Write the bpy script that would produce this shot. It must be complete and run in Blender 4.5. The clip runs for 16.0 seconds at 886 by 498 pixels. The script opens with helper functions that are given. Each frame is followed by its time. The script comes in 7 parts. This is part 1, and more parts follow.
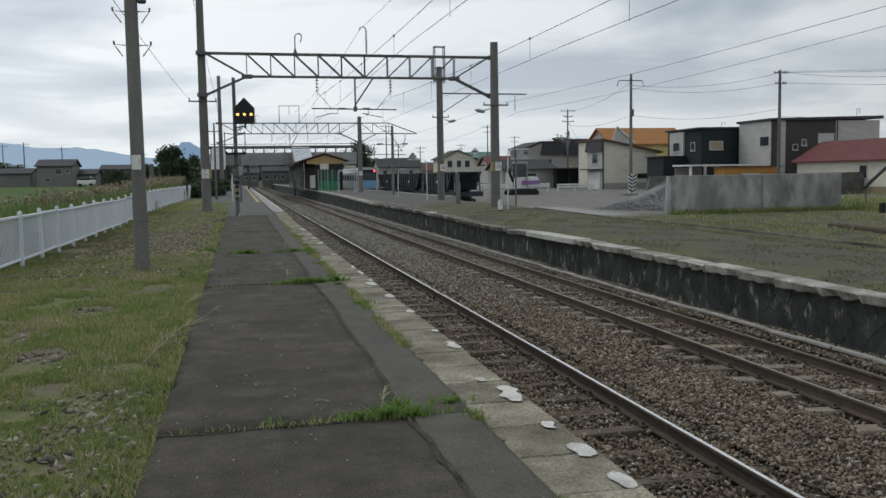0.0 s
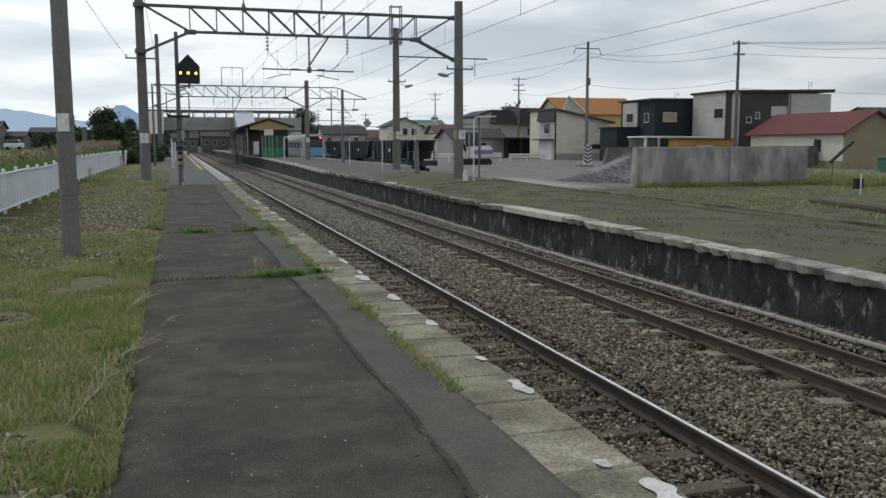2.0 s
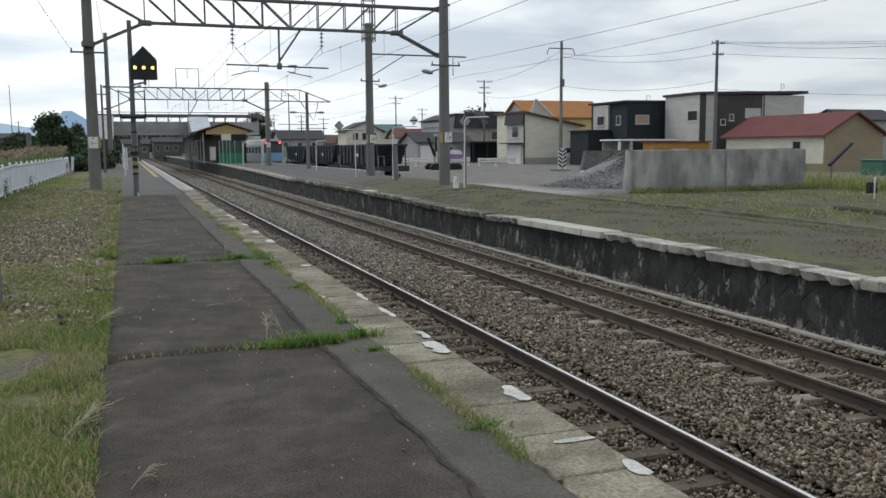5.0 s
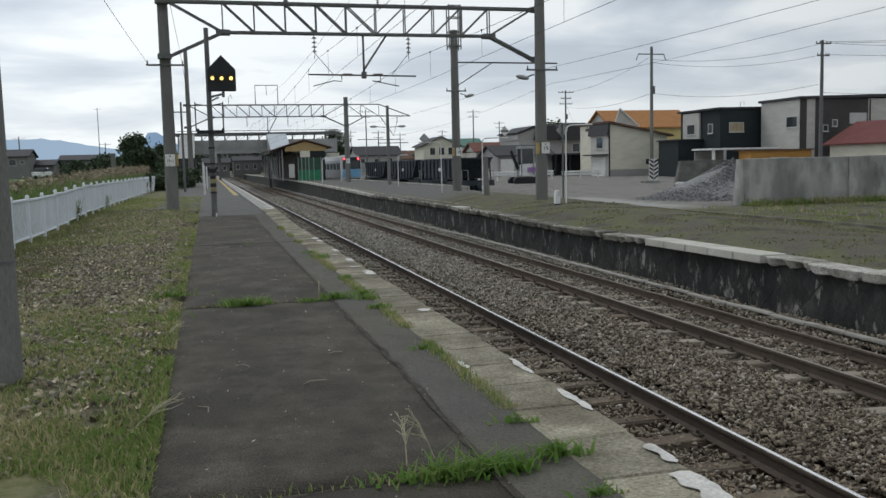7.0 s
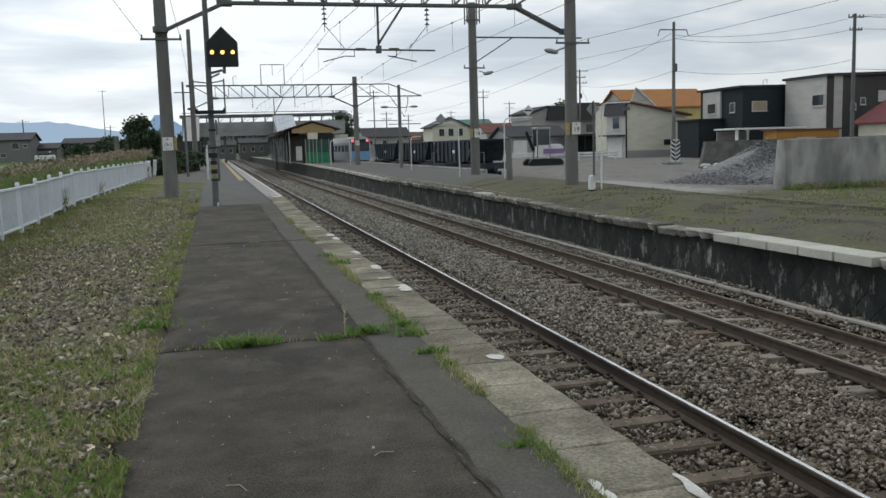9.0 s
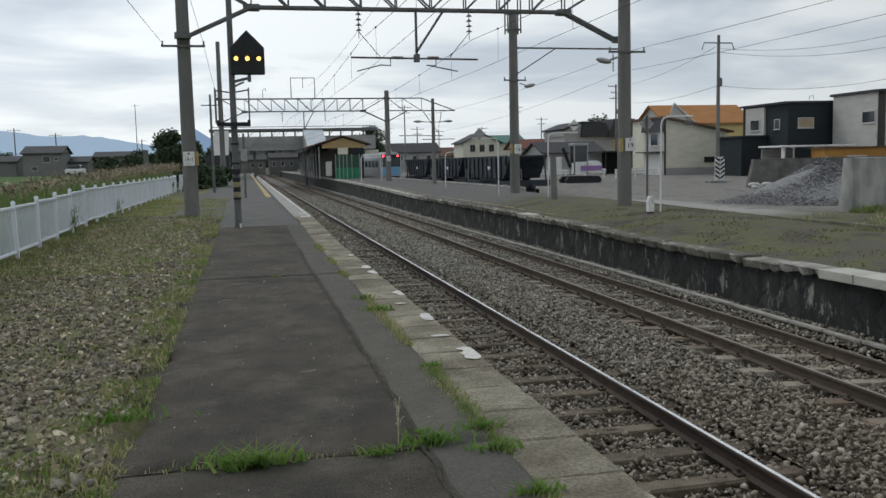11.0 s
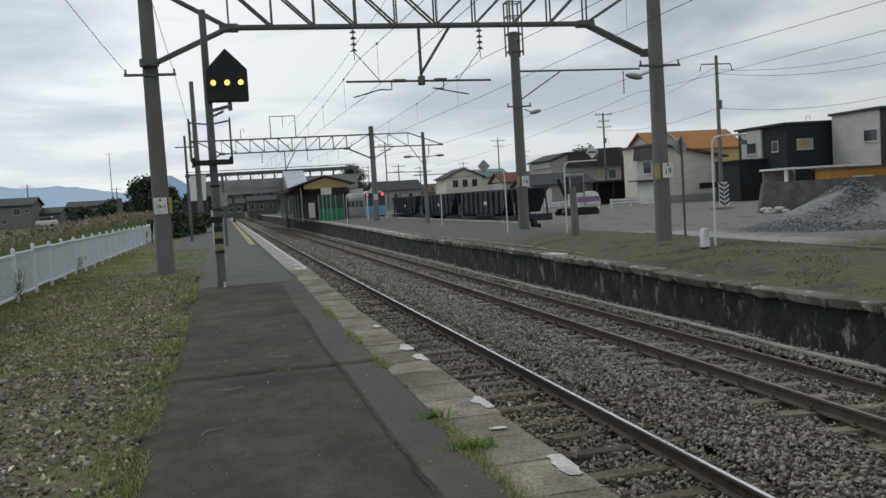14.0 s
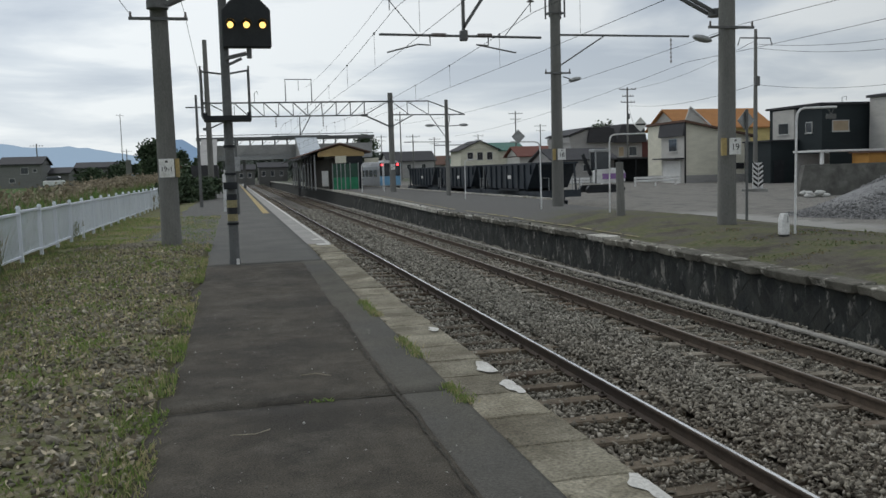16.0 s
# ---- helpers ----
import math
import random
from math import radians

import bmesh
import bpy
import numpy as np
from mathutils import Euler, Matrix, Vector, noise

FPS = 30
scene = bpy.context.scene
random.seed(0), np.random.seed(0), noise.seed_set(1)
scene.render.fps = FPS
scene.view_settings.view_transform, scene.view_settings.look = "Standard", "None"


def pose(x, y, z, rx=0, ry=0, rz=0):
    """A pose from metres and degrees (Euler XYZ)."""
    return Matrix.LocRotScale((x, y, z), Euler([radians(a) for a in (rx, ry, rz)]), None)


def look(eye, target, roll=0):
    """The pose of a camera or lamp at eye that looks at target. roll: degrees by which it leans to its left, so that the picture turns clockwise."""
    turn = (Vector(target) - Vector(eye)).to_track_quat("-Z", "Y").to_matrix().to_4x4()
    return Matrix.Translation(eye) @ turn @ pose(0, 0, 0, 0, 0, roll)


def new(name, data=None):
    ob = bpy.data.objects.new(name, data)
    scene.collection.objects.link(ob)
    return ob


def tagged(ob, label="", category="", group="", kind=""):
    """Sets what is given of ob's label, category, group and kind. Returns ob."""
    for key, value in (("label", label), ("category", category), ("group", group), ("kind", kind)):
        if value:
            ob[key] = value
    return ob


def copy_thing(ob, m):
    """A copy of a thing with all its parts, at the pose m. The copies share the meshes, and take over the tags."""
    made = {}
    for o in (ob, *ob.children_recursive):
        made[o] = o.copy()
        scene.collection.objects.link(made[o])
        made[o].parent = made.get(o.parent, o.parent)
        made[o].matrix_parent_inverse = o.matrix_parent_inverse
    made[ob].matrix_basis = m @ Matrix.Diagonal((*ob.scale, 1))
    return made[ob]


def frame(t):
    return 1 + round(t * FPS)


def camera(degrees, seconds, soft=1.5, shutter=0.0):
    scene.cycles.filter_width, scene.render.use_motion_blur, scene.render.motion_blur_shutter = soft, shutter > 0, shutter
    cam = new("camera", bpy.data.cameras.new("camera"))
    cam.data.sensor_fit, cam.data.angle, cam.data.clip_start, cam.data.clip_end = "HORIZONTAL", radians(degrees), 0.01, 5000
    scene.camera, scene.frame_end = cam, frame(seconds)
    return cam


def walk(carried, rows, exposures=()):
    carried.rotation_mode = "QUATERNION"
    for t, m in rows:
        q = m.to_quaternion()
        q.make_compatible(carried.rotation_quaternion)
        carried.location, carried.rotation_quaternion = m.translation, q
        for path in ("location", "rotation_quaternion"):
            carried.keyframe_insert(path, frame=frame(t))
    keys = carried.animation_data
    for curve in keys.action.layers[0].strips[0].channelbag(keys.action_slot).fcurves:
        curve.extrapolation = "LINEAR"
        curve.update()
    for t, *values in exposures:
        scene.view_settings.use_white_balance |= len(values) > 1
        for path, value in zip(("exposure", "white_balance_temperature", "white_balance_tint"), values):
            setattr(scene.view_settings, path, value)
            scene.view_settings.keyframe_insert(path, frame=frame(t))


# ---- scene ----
cam = camera(54.0, 16.0)
PLAN = 0.82  # metres in a unit of the plan
PATH = [
    (0, (-1.853, -2.1, 1.495), (-1.401, -0.159, 1.328), -0.9),
    (0.5, (-1.838, -1.513, 1.513), (-1.33, 0.415, 1.351), -0.7),
    (1, (-1.927, -0.805, 1.488), (-1.397, 1.113, 1.288), -0.3),
    (1.5, (-1.94, -0.178, 1.478), (-1.375, 1.729, 1.269), 0.0),
    (2, (-2.056, 0.37, 1.508), (-1.477, 2.27, 1.268), -0.1),
    (2.5, (-2.103, 1.003, 1.515), (-1.463, 2.877, 1.234), -0.6),
    (3, (-2.206, 1.656, 1.527), (-1.516, 3.511, 1.236), -0.7),
    (5.5, (-2.165, 4.679, 1.447), (-1.508, 6.558, 1.252), -0.0),
    (6, (-2.109, 5.426, 1.432), (-1.534, 7.333, 1.257), -1.0),
    (6.5, (-2.075, 6.009, 1.419), (-1.536, 7.927, 1.238), -1.3),
    (7, (-2.068, 6.73, 1.407), (-1.554, 8.653, 1.213), -1.4),
    (7.5, (-2.053, 7.416, 1.432), (-1.548, 9.34, 1.229), -1.4),
    (8, (-2.036, 8.069, 1.44), (-1.538, 9.992, 1.208), -1.7),
    (10.5, (-1.721, 10.895, 1.501), (-1.241, 12.823, 1.266), -1.2),
    (11, (-1.722, 11.503, 1.501), (-1.286, 13.445, 1.302), -1.3),
    (11.5, (-1.797, 12.111, 1.516), (-1.397, 14.046, 1.208), -2.5),
    (12, (-1.757, 12.665, 1.516), (-1.378, 14.612, 1.256), -2.3),
    (12.5, (-1.776, 13.382, 1.532), (-1.338, 15.328, 1.388), -0.8),
    (13, (-1.757, 13.942, 1.54), (-1.242, 15.874, 1.47), -1.7),
    (13.5, (-1.787, 14.532, 1.549), (-1.26, 16.458, 1.446), -3.4),
    (14, (-1.818, 15.166, 1.544), (-1.334, 17.103, 1.426), -3.5),
    (14.5, (-1.908, 15.809, 1.547), (-1.508, 17.766, 1.448), -1.6),
    (15, (-1.909, 16.459, 1.538), (-1.514, 18.415, 1.4), -1.6),
    (15.5, (-1.972, 17.051, 1.538), (-1.582, 19.002, 1.327), -2.4),
    (16, (-1.896, 17.639, 1.534), (-1.434, 19.577, 1.354), -1.7),
]
EXPOSURES = [(0, 0.05), (0.5, 0.05), (1, 0.12), (1.5, 0.17), (2, 0.2), (2.5, 0.25), (3, 0.35), (4.2, 0.4), (5.5, 0.36), (6, 0.15), (7, 0.18), (8, 0.22), (9.2, 0.26), (10.5, 0.3), (11, 0.14), (11.5, 0.24), (12, 0.42), (12.5, 0.16), (13, -0.05), (13.5, 0.04), (14, 0.03), (16, 0.03)]
walk(cam, [(t, look(eye, target, roll)) for t, eye, target, roll in PATH], [(t, stops, 6300, 8) for t, stops in EXPOSURES])

# ---- light: an overcast afternoon, brighter low in the sky ahead ----
world = bpy.data.worlds.new("world")
scene.world = world
world.use_nodes = True


def wire(nt, a, out, b, inp):
    nt.links.new(a.outputs[out], b.inputs[inp])


def build_world(w):
    nt = w.node_tree
    nt.nodes.clear()
    N = nt.nodes.new
    out, bg = N("ShaderNodeOutputWorld"), N("ShaderNodeBackground")
    sky = N("ShaderNodeTexSky")
    sky.sky_type, sky.sun_disc = "NISHITA", False
    sky.sun_elevation, sky.sun_rotation = radians(38), radians(-35)
    sky.dust_density, sky.air_density = 2.0, 1.0
    gain = N("ShaderNodeVectorMath")
    gain.operation = "SCALE"
    gain.inputs["Scale"].default_value = 0.1
    wire(nt, sky, "Color", gain, 0)
    tc, sep = N("ShaderNodeTexCoord"), N("ShaderNodeSeparateXYZ")
    wire(nt, tc, "Generated", sep, 0)
    # a flat cloud deck: the direction divided by its height
    up = N("ShaderNodeMath")
    up.operation = "MAXIMUM"
    up.inputs[1].default_value = 0.0
    wire(nt, sep, "Z", up, 0)
    lift = N("ShaderNodeMath")
    lift.inputs[1].default_value = 0.10
    wire(nt, up, 0, lift, 0)
    div = N("ShaderNodeVectorMath")
    div.operation = "DIVIDE"
    comb = N("ShaderNodeCombineXYZ")
    for k in range(3):
        wire(nt, lift, 0, comb, k)
    wire(nt, tc, "Generated", div, 0)
    wire(nt, comb, 0, div, 1)
    mp = N("ShaderNodeMapping")
    mp.inputs["Scale"].default_value = (0.62, 0.70, 0.0)
    mp.inputs["Location"].default_value = (1.3, 0.4, 0)
    wire(nt, div, 0, mp, 0)
    n1 = N("ShaderNodeTexNoise")
    n1.inputs["Scale"].default_value, n1.inputs["Detail"].default_value = 1.0, 7
    n1.inputs["Roughness"].default_value, n1.inputs["Distortion"].default_value = 0.52, 0.35
    wire(nt, mp, 0, n1, "Vector")
    ramp = N("ShaderNodeValToRGB")
    e = ramp.color_ramp.elements
    e[0].position, e[0].color = 0.36, (0.40, 0.46, 0.56, 1)
    e[1].position, e[1].color = 0.55, (0.99, 1.0, 1.0, 1)
    mid = ramp.color_ramp.elements.new(0.45)
    mid.color = (0.62, 0.67, 0.74, 1)
    wire(nt, n1, "Fac", ramp, 0)
    # thin bright veil towards the horizon
    hz = N("ShaderNodeMapRange")
    hz.inputs["From Min"].default_value, hz.inputs["From Max"].default_value = 0.02, 0.30
    hz.inputs["To Min"].default_value, hz.inputs["To Max"].default_value = 0.62, 0.0
    wire(nt, sep, "Z", hz, 0)
    veil = N("ShaderNodeMix")
    veil.data_type = "RGBA"
    veil.inputs[7].default_value = (0.84, 0.88, 0.90, 1)
    wire(nt, hz, 0, veil, 0)
    wire(nt, ramp, 0, veil, 6)
    # the sun's side of the deck glows
    dot = N("ShaderNodeVectorMath")
    dot.operation = "DOT_PRODUCT"
    dot.inputs[1].default_value = (-0.55, 0.80, 0.22)
    wire(nt, tc, "Generated", dot, 0)
    glow = N("ShaderNodeMapRange")
    glow.inputs["From Min"].default_value, glow.inputs["From Max"].default_value = 0.2, 1.0
    glow.inputs["To Min"].default_value, glow.inputs["To Max"].default_value = 0.80, 1.20
    wire(nt, dot, "Value", glow, 0)
    lit = N("ShaderNodeVectorMath")
    lit.operation = "SCALE"
    wire(nt, veil, 2, lit, 0)
    wire(nt, glow, 0, lit, "Scale")
    mix = N("ShaderNodeMix")
    mix.data_type = "RGBA"
    mix.inputs[0].default_value = 0.93
    wire(nt, gain, 0, mix, 6)
    wire(nt, lit, 0, mix, 7)
    wire(nt, mix, 2, bg, "Color")
    bg.inputs["Strength"].default_value = 0.84
    wire(nt, bg, 0, out, 0)


build_world(world)
sun = new("sun", bpy.data.lights.new("sun", "SUN"))
sun.data.energy, sun.data.angle, sun.data.color = 0.8, radians(30), (1.0, 0.96, 0.9)
sun.matrix_world = look((0, 0, 50), (0.35 * 50, -0.5 * 50, 12))

# ---- materials ----
MATS = {}


def surface(name, c1, c2, scale=3.0, rough=0.85, bump=0.2, fine=40.0, metal=0.0, c3=None, big=0.3, random=0.0, island=False, spec=0.3, stretch=(1, 1, 1), grime=None, amount=0.35, speckle=0.22, blotch=None):
    """Two colours mixed by a medium noise, speckled by a fine one, stained by a large one; random shifts brightness piece by piece."""
    if name in MATS:
        return MATS[name]
    m = bpy.data.materials.new(name)
    m.use_nodes = True
    nt = m.node_tree
    N = nt.nodes.new
    b = nt.nodes["Principled BSDF"]
    b.inputs["Roughness"].default_value, b.inputs["Metallic"].default_value = rough, metal
    b.inputs["Specular IOR Level"].default_value = spec
    geo = N("ShaderNodeNewGeometry")
    mp = N("ShaderNodeMapping")
    mp.inputs["Scale"].default_value = stretch
    wire(nt, geo, "Position", mp, 0)

    def noise_node(s, detail=4, r=0.6):
        n = N("ShaderNodeTexNoise")
        n.inputs["Scale"].default_value, n.inputs["Detail"].default_value, n.inputs["Roughness"].default_value = s, detail, r
        wire(nt, mp, 0, n, "Vector")
        return n

    def mix(fac, a, bcol):
        x = N("ShaderNodeMix")
        x.data_type = "RGBA"
        if isinstance(fac, float):
            x.inputs[0].default_value = fac
        else:
            nt.links.new(fac, x.inputs[0])
        for k, v in ((6, a), (7, bcol)):
            if isinstance(v, tuple):
                x.inputs[k].default_value = (*v, 1)
            else:
                nt.links.new(v, x.inputs[k])
        return x.outputs[2]

    def ramp(sock, lo, hi):
        r = N("ShaderNodeMapRange")
        r.inputs["From Min"].default_value, r.inputs["From Max"].default_value = lo, hi
        nt.links.new(sock, r.inputs[0])
        return r.outputs[0]

    med, sm, lg = noise_node(scale), noise_node(fine, 3, 0.7), noise_node(big, 3)
    col = mix(ramp(med.outputs["Fac"], 0.35, 0.65), c1, c2)
    if c3:
        col = mix(ramp(lg.outputs["Fac"], 0.45, 0.68), col, c3)
    if grime:
        gn = noise_node(scale * 0.45, 6, 0.7)
        g = N("ShaderNodeMath")
        g.operation = "MULTIPLY"
        g.inputs[1].default_value = amount
        nt.links.new(ramp(gn.outputs["Fac"], 0.5, 0.66), g.inputs[0])
        col = mix(g.outputs[0], col, grime)
    if blotch:
        gn = noise_node(3.4, 6, 0.68)
        col = mix(ramp(gn.outputs["Fac"], 0.565, 0.66), col, blotch)
    hsv = N("ShaderNodeHueSaturation")
    nt.links.new(col, hsv.inputs["Color"])
    val = N("ShaderNodeMapRange")
    val.inputs["From Min"].default_value, val.inputs["From Max"].default_value = 0.3, 0.7
    val.inputs["To Min"].default_value, val.inputs["To Max"].default_value = 1 - speckle, 1 + speckle
    wire(nt, sm, "Fac", val, 0)
    last = val.outputs[0]
    if random:
        if island:
            rnd = geo.outputs["Random Per Island"]
        else:
            rnd = N("ShaderNodeObjectInfo").outputs["Random"]
        rr = N("ShaderNodeMapRange")
        rr.inputs["To Min"].default_value, rr.inputs["To Max"].default_value = 1 - random, 1 + random
        nt.links.new(rnd, rr.inputs[0])
        mu = N("ShaderNodeMath")
        mu.operation = "MULTIPLY"
        nt.links.new(last, mu.inputs[0])
        nt.links.new(rr.outputs[0], mu.inputs[1])
        last = mu.outputs[0]
    nt.links.new(last, hsv.inputs["Value"])
    nt.links.new(hsv.outputs[0], b.inputs["Base Color"])
    if bump:
        bn = N("ShaderNodeBump")
        bn.inputs["Strength"].default_value, bn.inputs["Distance"].default_value = bump, 0.02
        ad = N("ShaderNodeMath")
        wire(nt, sm, "Fac", ad, 0)
        wire(nt, med, "Fac", ad, 1)
        wire(nt, ad, 0, bn, "Height")
        wire(nt, bn, 0, b, "Normal")
    MATS[name] = m
    return m


def glowing(name, colour, strength):
    m = bpy.data.materials.new(name)
    m.use_nodes = True
    b = m.node_tree.nodes["Principled BSDF"]
    b.inputs["Base Color"].default_value = (*colour, 1)
    b.inputs["Emission Color"].default_value = (*colour, 1)
    b.inputs["Emission Strength"].default_value = strength
    return m


ASPHALT = surface("old_asphalt", (0.049, 0.043, 0.034), (0.084, 0.074, 0.058), 4.0, 0.92, 0.6, 90, c3=(0.040, 0.036, 0.030), big=0.8, grime=(0.125, 0.114, 0.093), amount=0.5, speckle=0.65)
STRIP = surface("patched_asphalt_strip", (0.080, 0.075, 0.061), (0.112, 0.105, 0.086), 2.6, 0.9, 0.5, 70, speckle=0.35, c3=(0.085, 0.083, 0.078), grime=(0.075, 0.072, 0.066))
NEWASPHALT = surface("grey_asphalt", (0.094, 0.094, 0.088), (0.122, 0.12, 0.11), 1.2, 0.9, 0.3, 80, grime=(0.085, 0.085, 0.08))
STONE = surface("kerb_concrete", (0.225, 0.207, 0.153), (0.33, 0.305, 0.235), 4, 0.92, 0.9, 45, c3=(0.145, 0.128, 0.092), big=1.4, random=0.2, grime=(0.115, 0.10, 0.072), amount=0.65, speckle=0.45)
COPING = surface("coping_concrete", (0.27, 0.262, 0.23), (0.50, 0.485, 0.44), 3, 0.9, 0.9, 45, c3=(0.17, 0.16, 0.125), big=1.1, random=0.22, speckle=0.4)
PAINT = surface("worn_white_paint", (0.52, 0.51, 0.475), (0.62, 0.61, 0.57), 9, 0.7, 0.3, 60, grime=(0.30, 0.29, 0.26), amount=0.6)
YELLOW = surface("yellow_paint", (0.35, 0.265, 0.11), (0.43, 0.33, 0.15), 4, 0.75, 0.1, 30, grime=(0.25, 0.21, 0.12), amount=0.6)
FADEDYELLOW = surface("faded_yellow_paint", (0.25, 0.22, 0.12), (0.33, 0.29, 0.16), 5, 0.8, 0.2, 40, grime=(0.17, 0.16, 0.11), amount=0.7)
RAILTOP = surface("polished_rail_head", (0.66, 0.66, 0.66), (0.76, 0.76, 0.76), 6, 0.25, 0.05, 50, metal=0.9)
RAILSIDE = surface("dark_rail_side", (0.060, 0.047, 0.037), (0.088, 0.068, 0.052), 7, 0.8, 0.4, 60, c3=(0.045, 0.035, 0.03))
RUSTRAIL = surface("rusty_rail", (0.078, 0.060, 0.045), (0.112, 0.086, 0.064), 7, 0.85, 0.4, 60, c3=(0.06, 0.047, 0.037))
DULLTOP = surface("dull_rail_head", (0.20, 0.175, 0.15), (0.27, 0.235, 0.20), 5, 0.45, 0.1, 50, metal=0.5)
SLEEPER = surface("stained_concrete_sleeper", (0.19, 0.168, 0.13), (0.30, 0.27, 0.22), 4, 0.9, 0.5, 50, c3=(0.14, 0.105, 0.075), big=0.8, random=0.22)
BROWNSLEEPER = surface("rust_stained_sleeper", (0.105, 0.085, 0.062), (0.17, 0.142, 0.105), 4, 0.9, 0.5, 50, c3=(0.085, 0.064, 0.046), big=0.8, random=0.25)
POLECON = surface("weathered_concrete_pole", (0.17, 0.17, 0.16), (0.22, 0.22, 0.205), 2.5, 0.9, 0.25, 70, c3=(0.13, 0.13, 0.12), big=0.6, stretch=(1, 1, 0.25))
STEEL = surface("painted_grey_steel", (0.115, 0.12, 0.12), (0.15, 0.155, 0.155), 4, 0.6, 0.1, 40, grime=(0.10, 0.07, 0.05))
GALV = surface("galvanised_steel", (0.28, 0.29, 0.29), (0.36, 0.37, 0.37), 5, 0.5, 0.08, 40, metal=0.4)
WAGONBLACK = surface("blue_black_steel", (0.020, 0.027, 0.036), (0.040, 0.050, 0.062), 1.2, 0.55, 0.1, 40, grime=(0.075, 0.08, 0.085), amount=0.5)
BLACKSTEEL = surface("black_steel", (0.014, 0.016, 0.019), (0.023, 0.026, 0.030), 3, 0.6, 0.1, 40)
WIREMAT = surface("dark_cable", (0.03, 0.03, 0.032), (0.045, 0.045, 0.048), 3, 0.6, 0.0, 20)
INSUL = surface("brown_porcelain", (0.10, 0.085, 0.08), (0.14, 0.12, 0.11), 3, 0.3, 0.0, 20, spec=0.5)
FENCE = surface("white_fence_paint", (0.66, 0.70, 0.76), (0.72, 0.76, 0.81), 1.2, 0.6, 0.0, 30, grime=(0.55, 0.57, 0.58), amount=0.3, speckle=0.04)
WHITE = surface("white_paint", (0.66, 0.67, 0.67), (0.74, 0.74, 0.73), 2, 0.55, 0.05, 30, grime=(0.45, 0.44, 0.40), amount=0.4)
PLATE = surface("white_enamel", (0.72, 0.72, 0.70), (0.76, 0.76, 0.74), 6, 0.45, 0.0, 30, grime=(0.5, 0.48, 0.42), amount=0.4)
INK = surface("black_lettering", (0.02, 0.02, 0.02), (0.03, 0.03, 0.03), 5, 0.6, 0.0, 30)
BLOCKWALL = surface("stained_concrete_wall", (0.23, 0.235, 0.225), (0.43, 0.425, 0.40), 1.3, 0.9, 0.5, 45, c3=(0.17, 0.172, 0.166), big=0.5, stretch=(1, 1, 0.45), grime=(0.11, 0.11, 0.102), amount=0.75)
MASON = surface("black_masonry", (0.024, 0.028, 0.028), (0.056, 0.058, 0.052), 3, 0.85, 1.0, 30, random=0.25, c3=(0.018, 0.021, 0.021), big=0.6, blotch=(0.27, 0.26, 0.235), stretch=(1, 1.3, 0.55))
MASONI = surface("black_masonry_far", (0.024, 0.028, 0.028), (0.056, 0.058, 0.052), 3, 0.85, 1.0, 30, random=0.25, island=True, blotch=(0.27, 0.26, 0.235), stretch=(1, 1.3, 0.55))
MORTAR = surface("dark_mortar", (0.03, 0.033, 0.032), (0.055, 0.056, 0.05), 4, 0.95, 0.4, 50)
CABLEDUCT = surface("pale_concrete_trough", (0.30, 0.29, 0.265), (0.37, 0.355, 0.325), 3, 0.9, 0.3, 50, grime=(0.17, 0.155, 0.13), amount=0.6)
GRAVEL = surface("crushed_stone", (0.13, 0.132, 0.135), (0.19, 0.19, 0.19), 5, 0.9, 0.5, 30, random=0.4, island=True)
# distance haze is mixed into this leaf colour, for the farthest trees
FARLEAF = surface("hazed_far_leaves", (0.11, 0.13, 0.115), (0.15, 0.17, 0.145), 1.5, 0.9, 0.0, 20, random=0.3, island=True)
LEAF = surface("dark_leaves", (0.038, 0.062, 0.034), (0.072, 0.10, 0.054), 1.5, 0.8, 0.0, 20, random=0.45, island=True)
REED = surface("dry_reed", (0.17, 0.14, 0.083), (0.25, 0.205, 0.128), 1.5, 0.9, 0.0, 20, random=0.35, island=True)
TWIG = surface("dead_stem", (0.10, 0.10, 0.055), (0.16, 0.145, 0.085), 1.5, 0.9, 0.0, 20)
BARK = surface("bark", (0.05, 0.04, 0.03), (0.08, 0.065, 0.05), 3, 0.9, 0.4, 30)
GLASS = surface("dark_window_glass", (0.030, 0.036, 0.042), (0.045, 0.052, 0.06), 0.6, 0.12, 0.0, 20, spec=0.6)


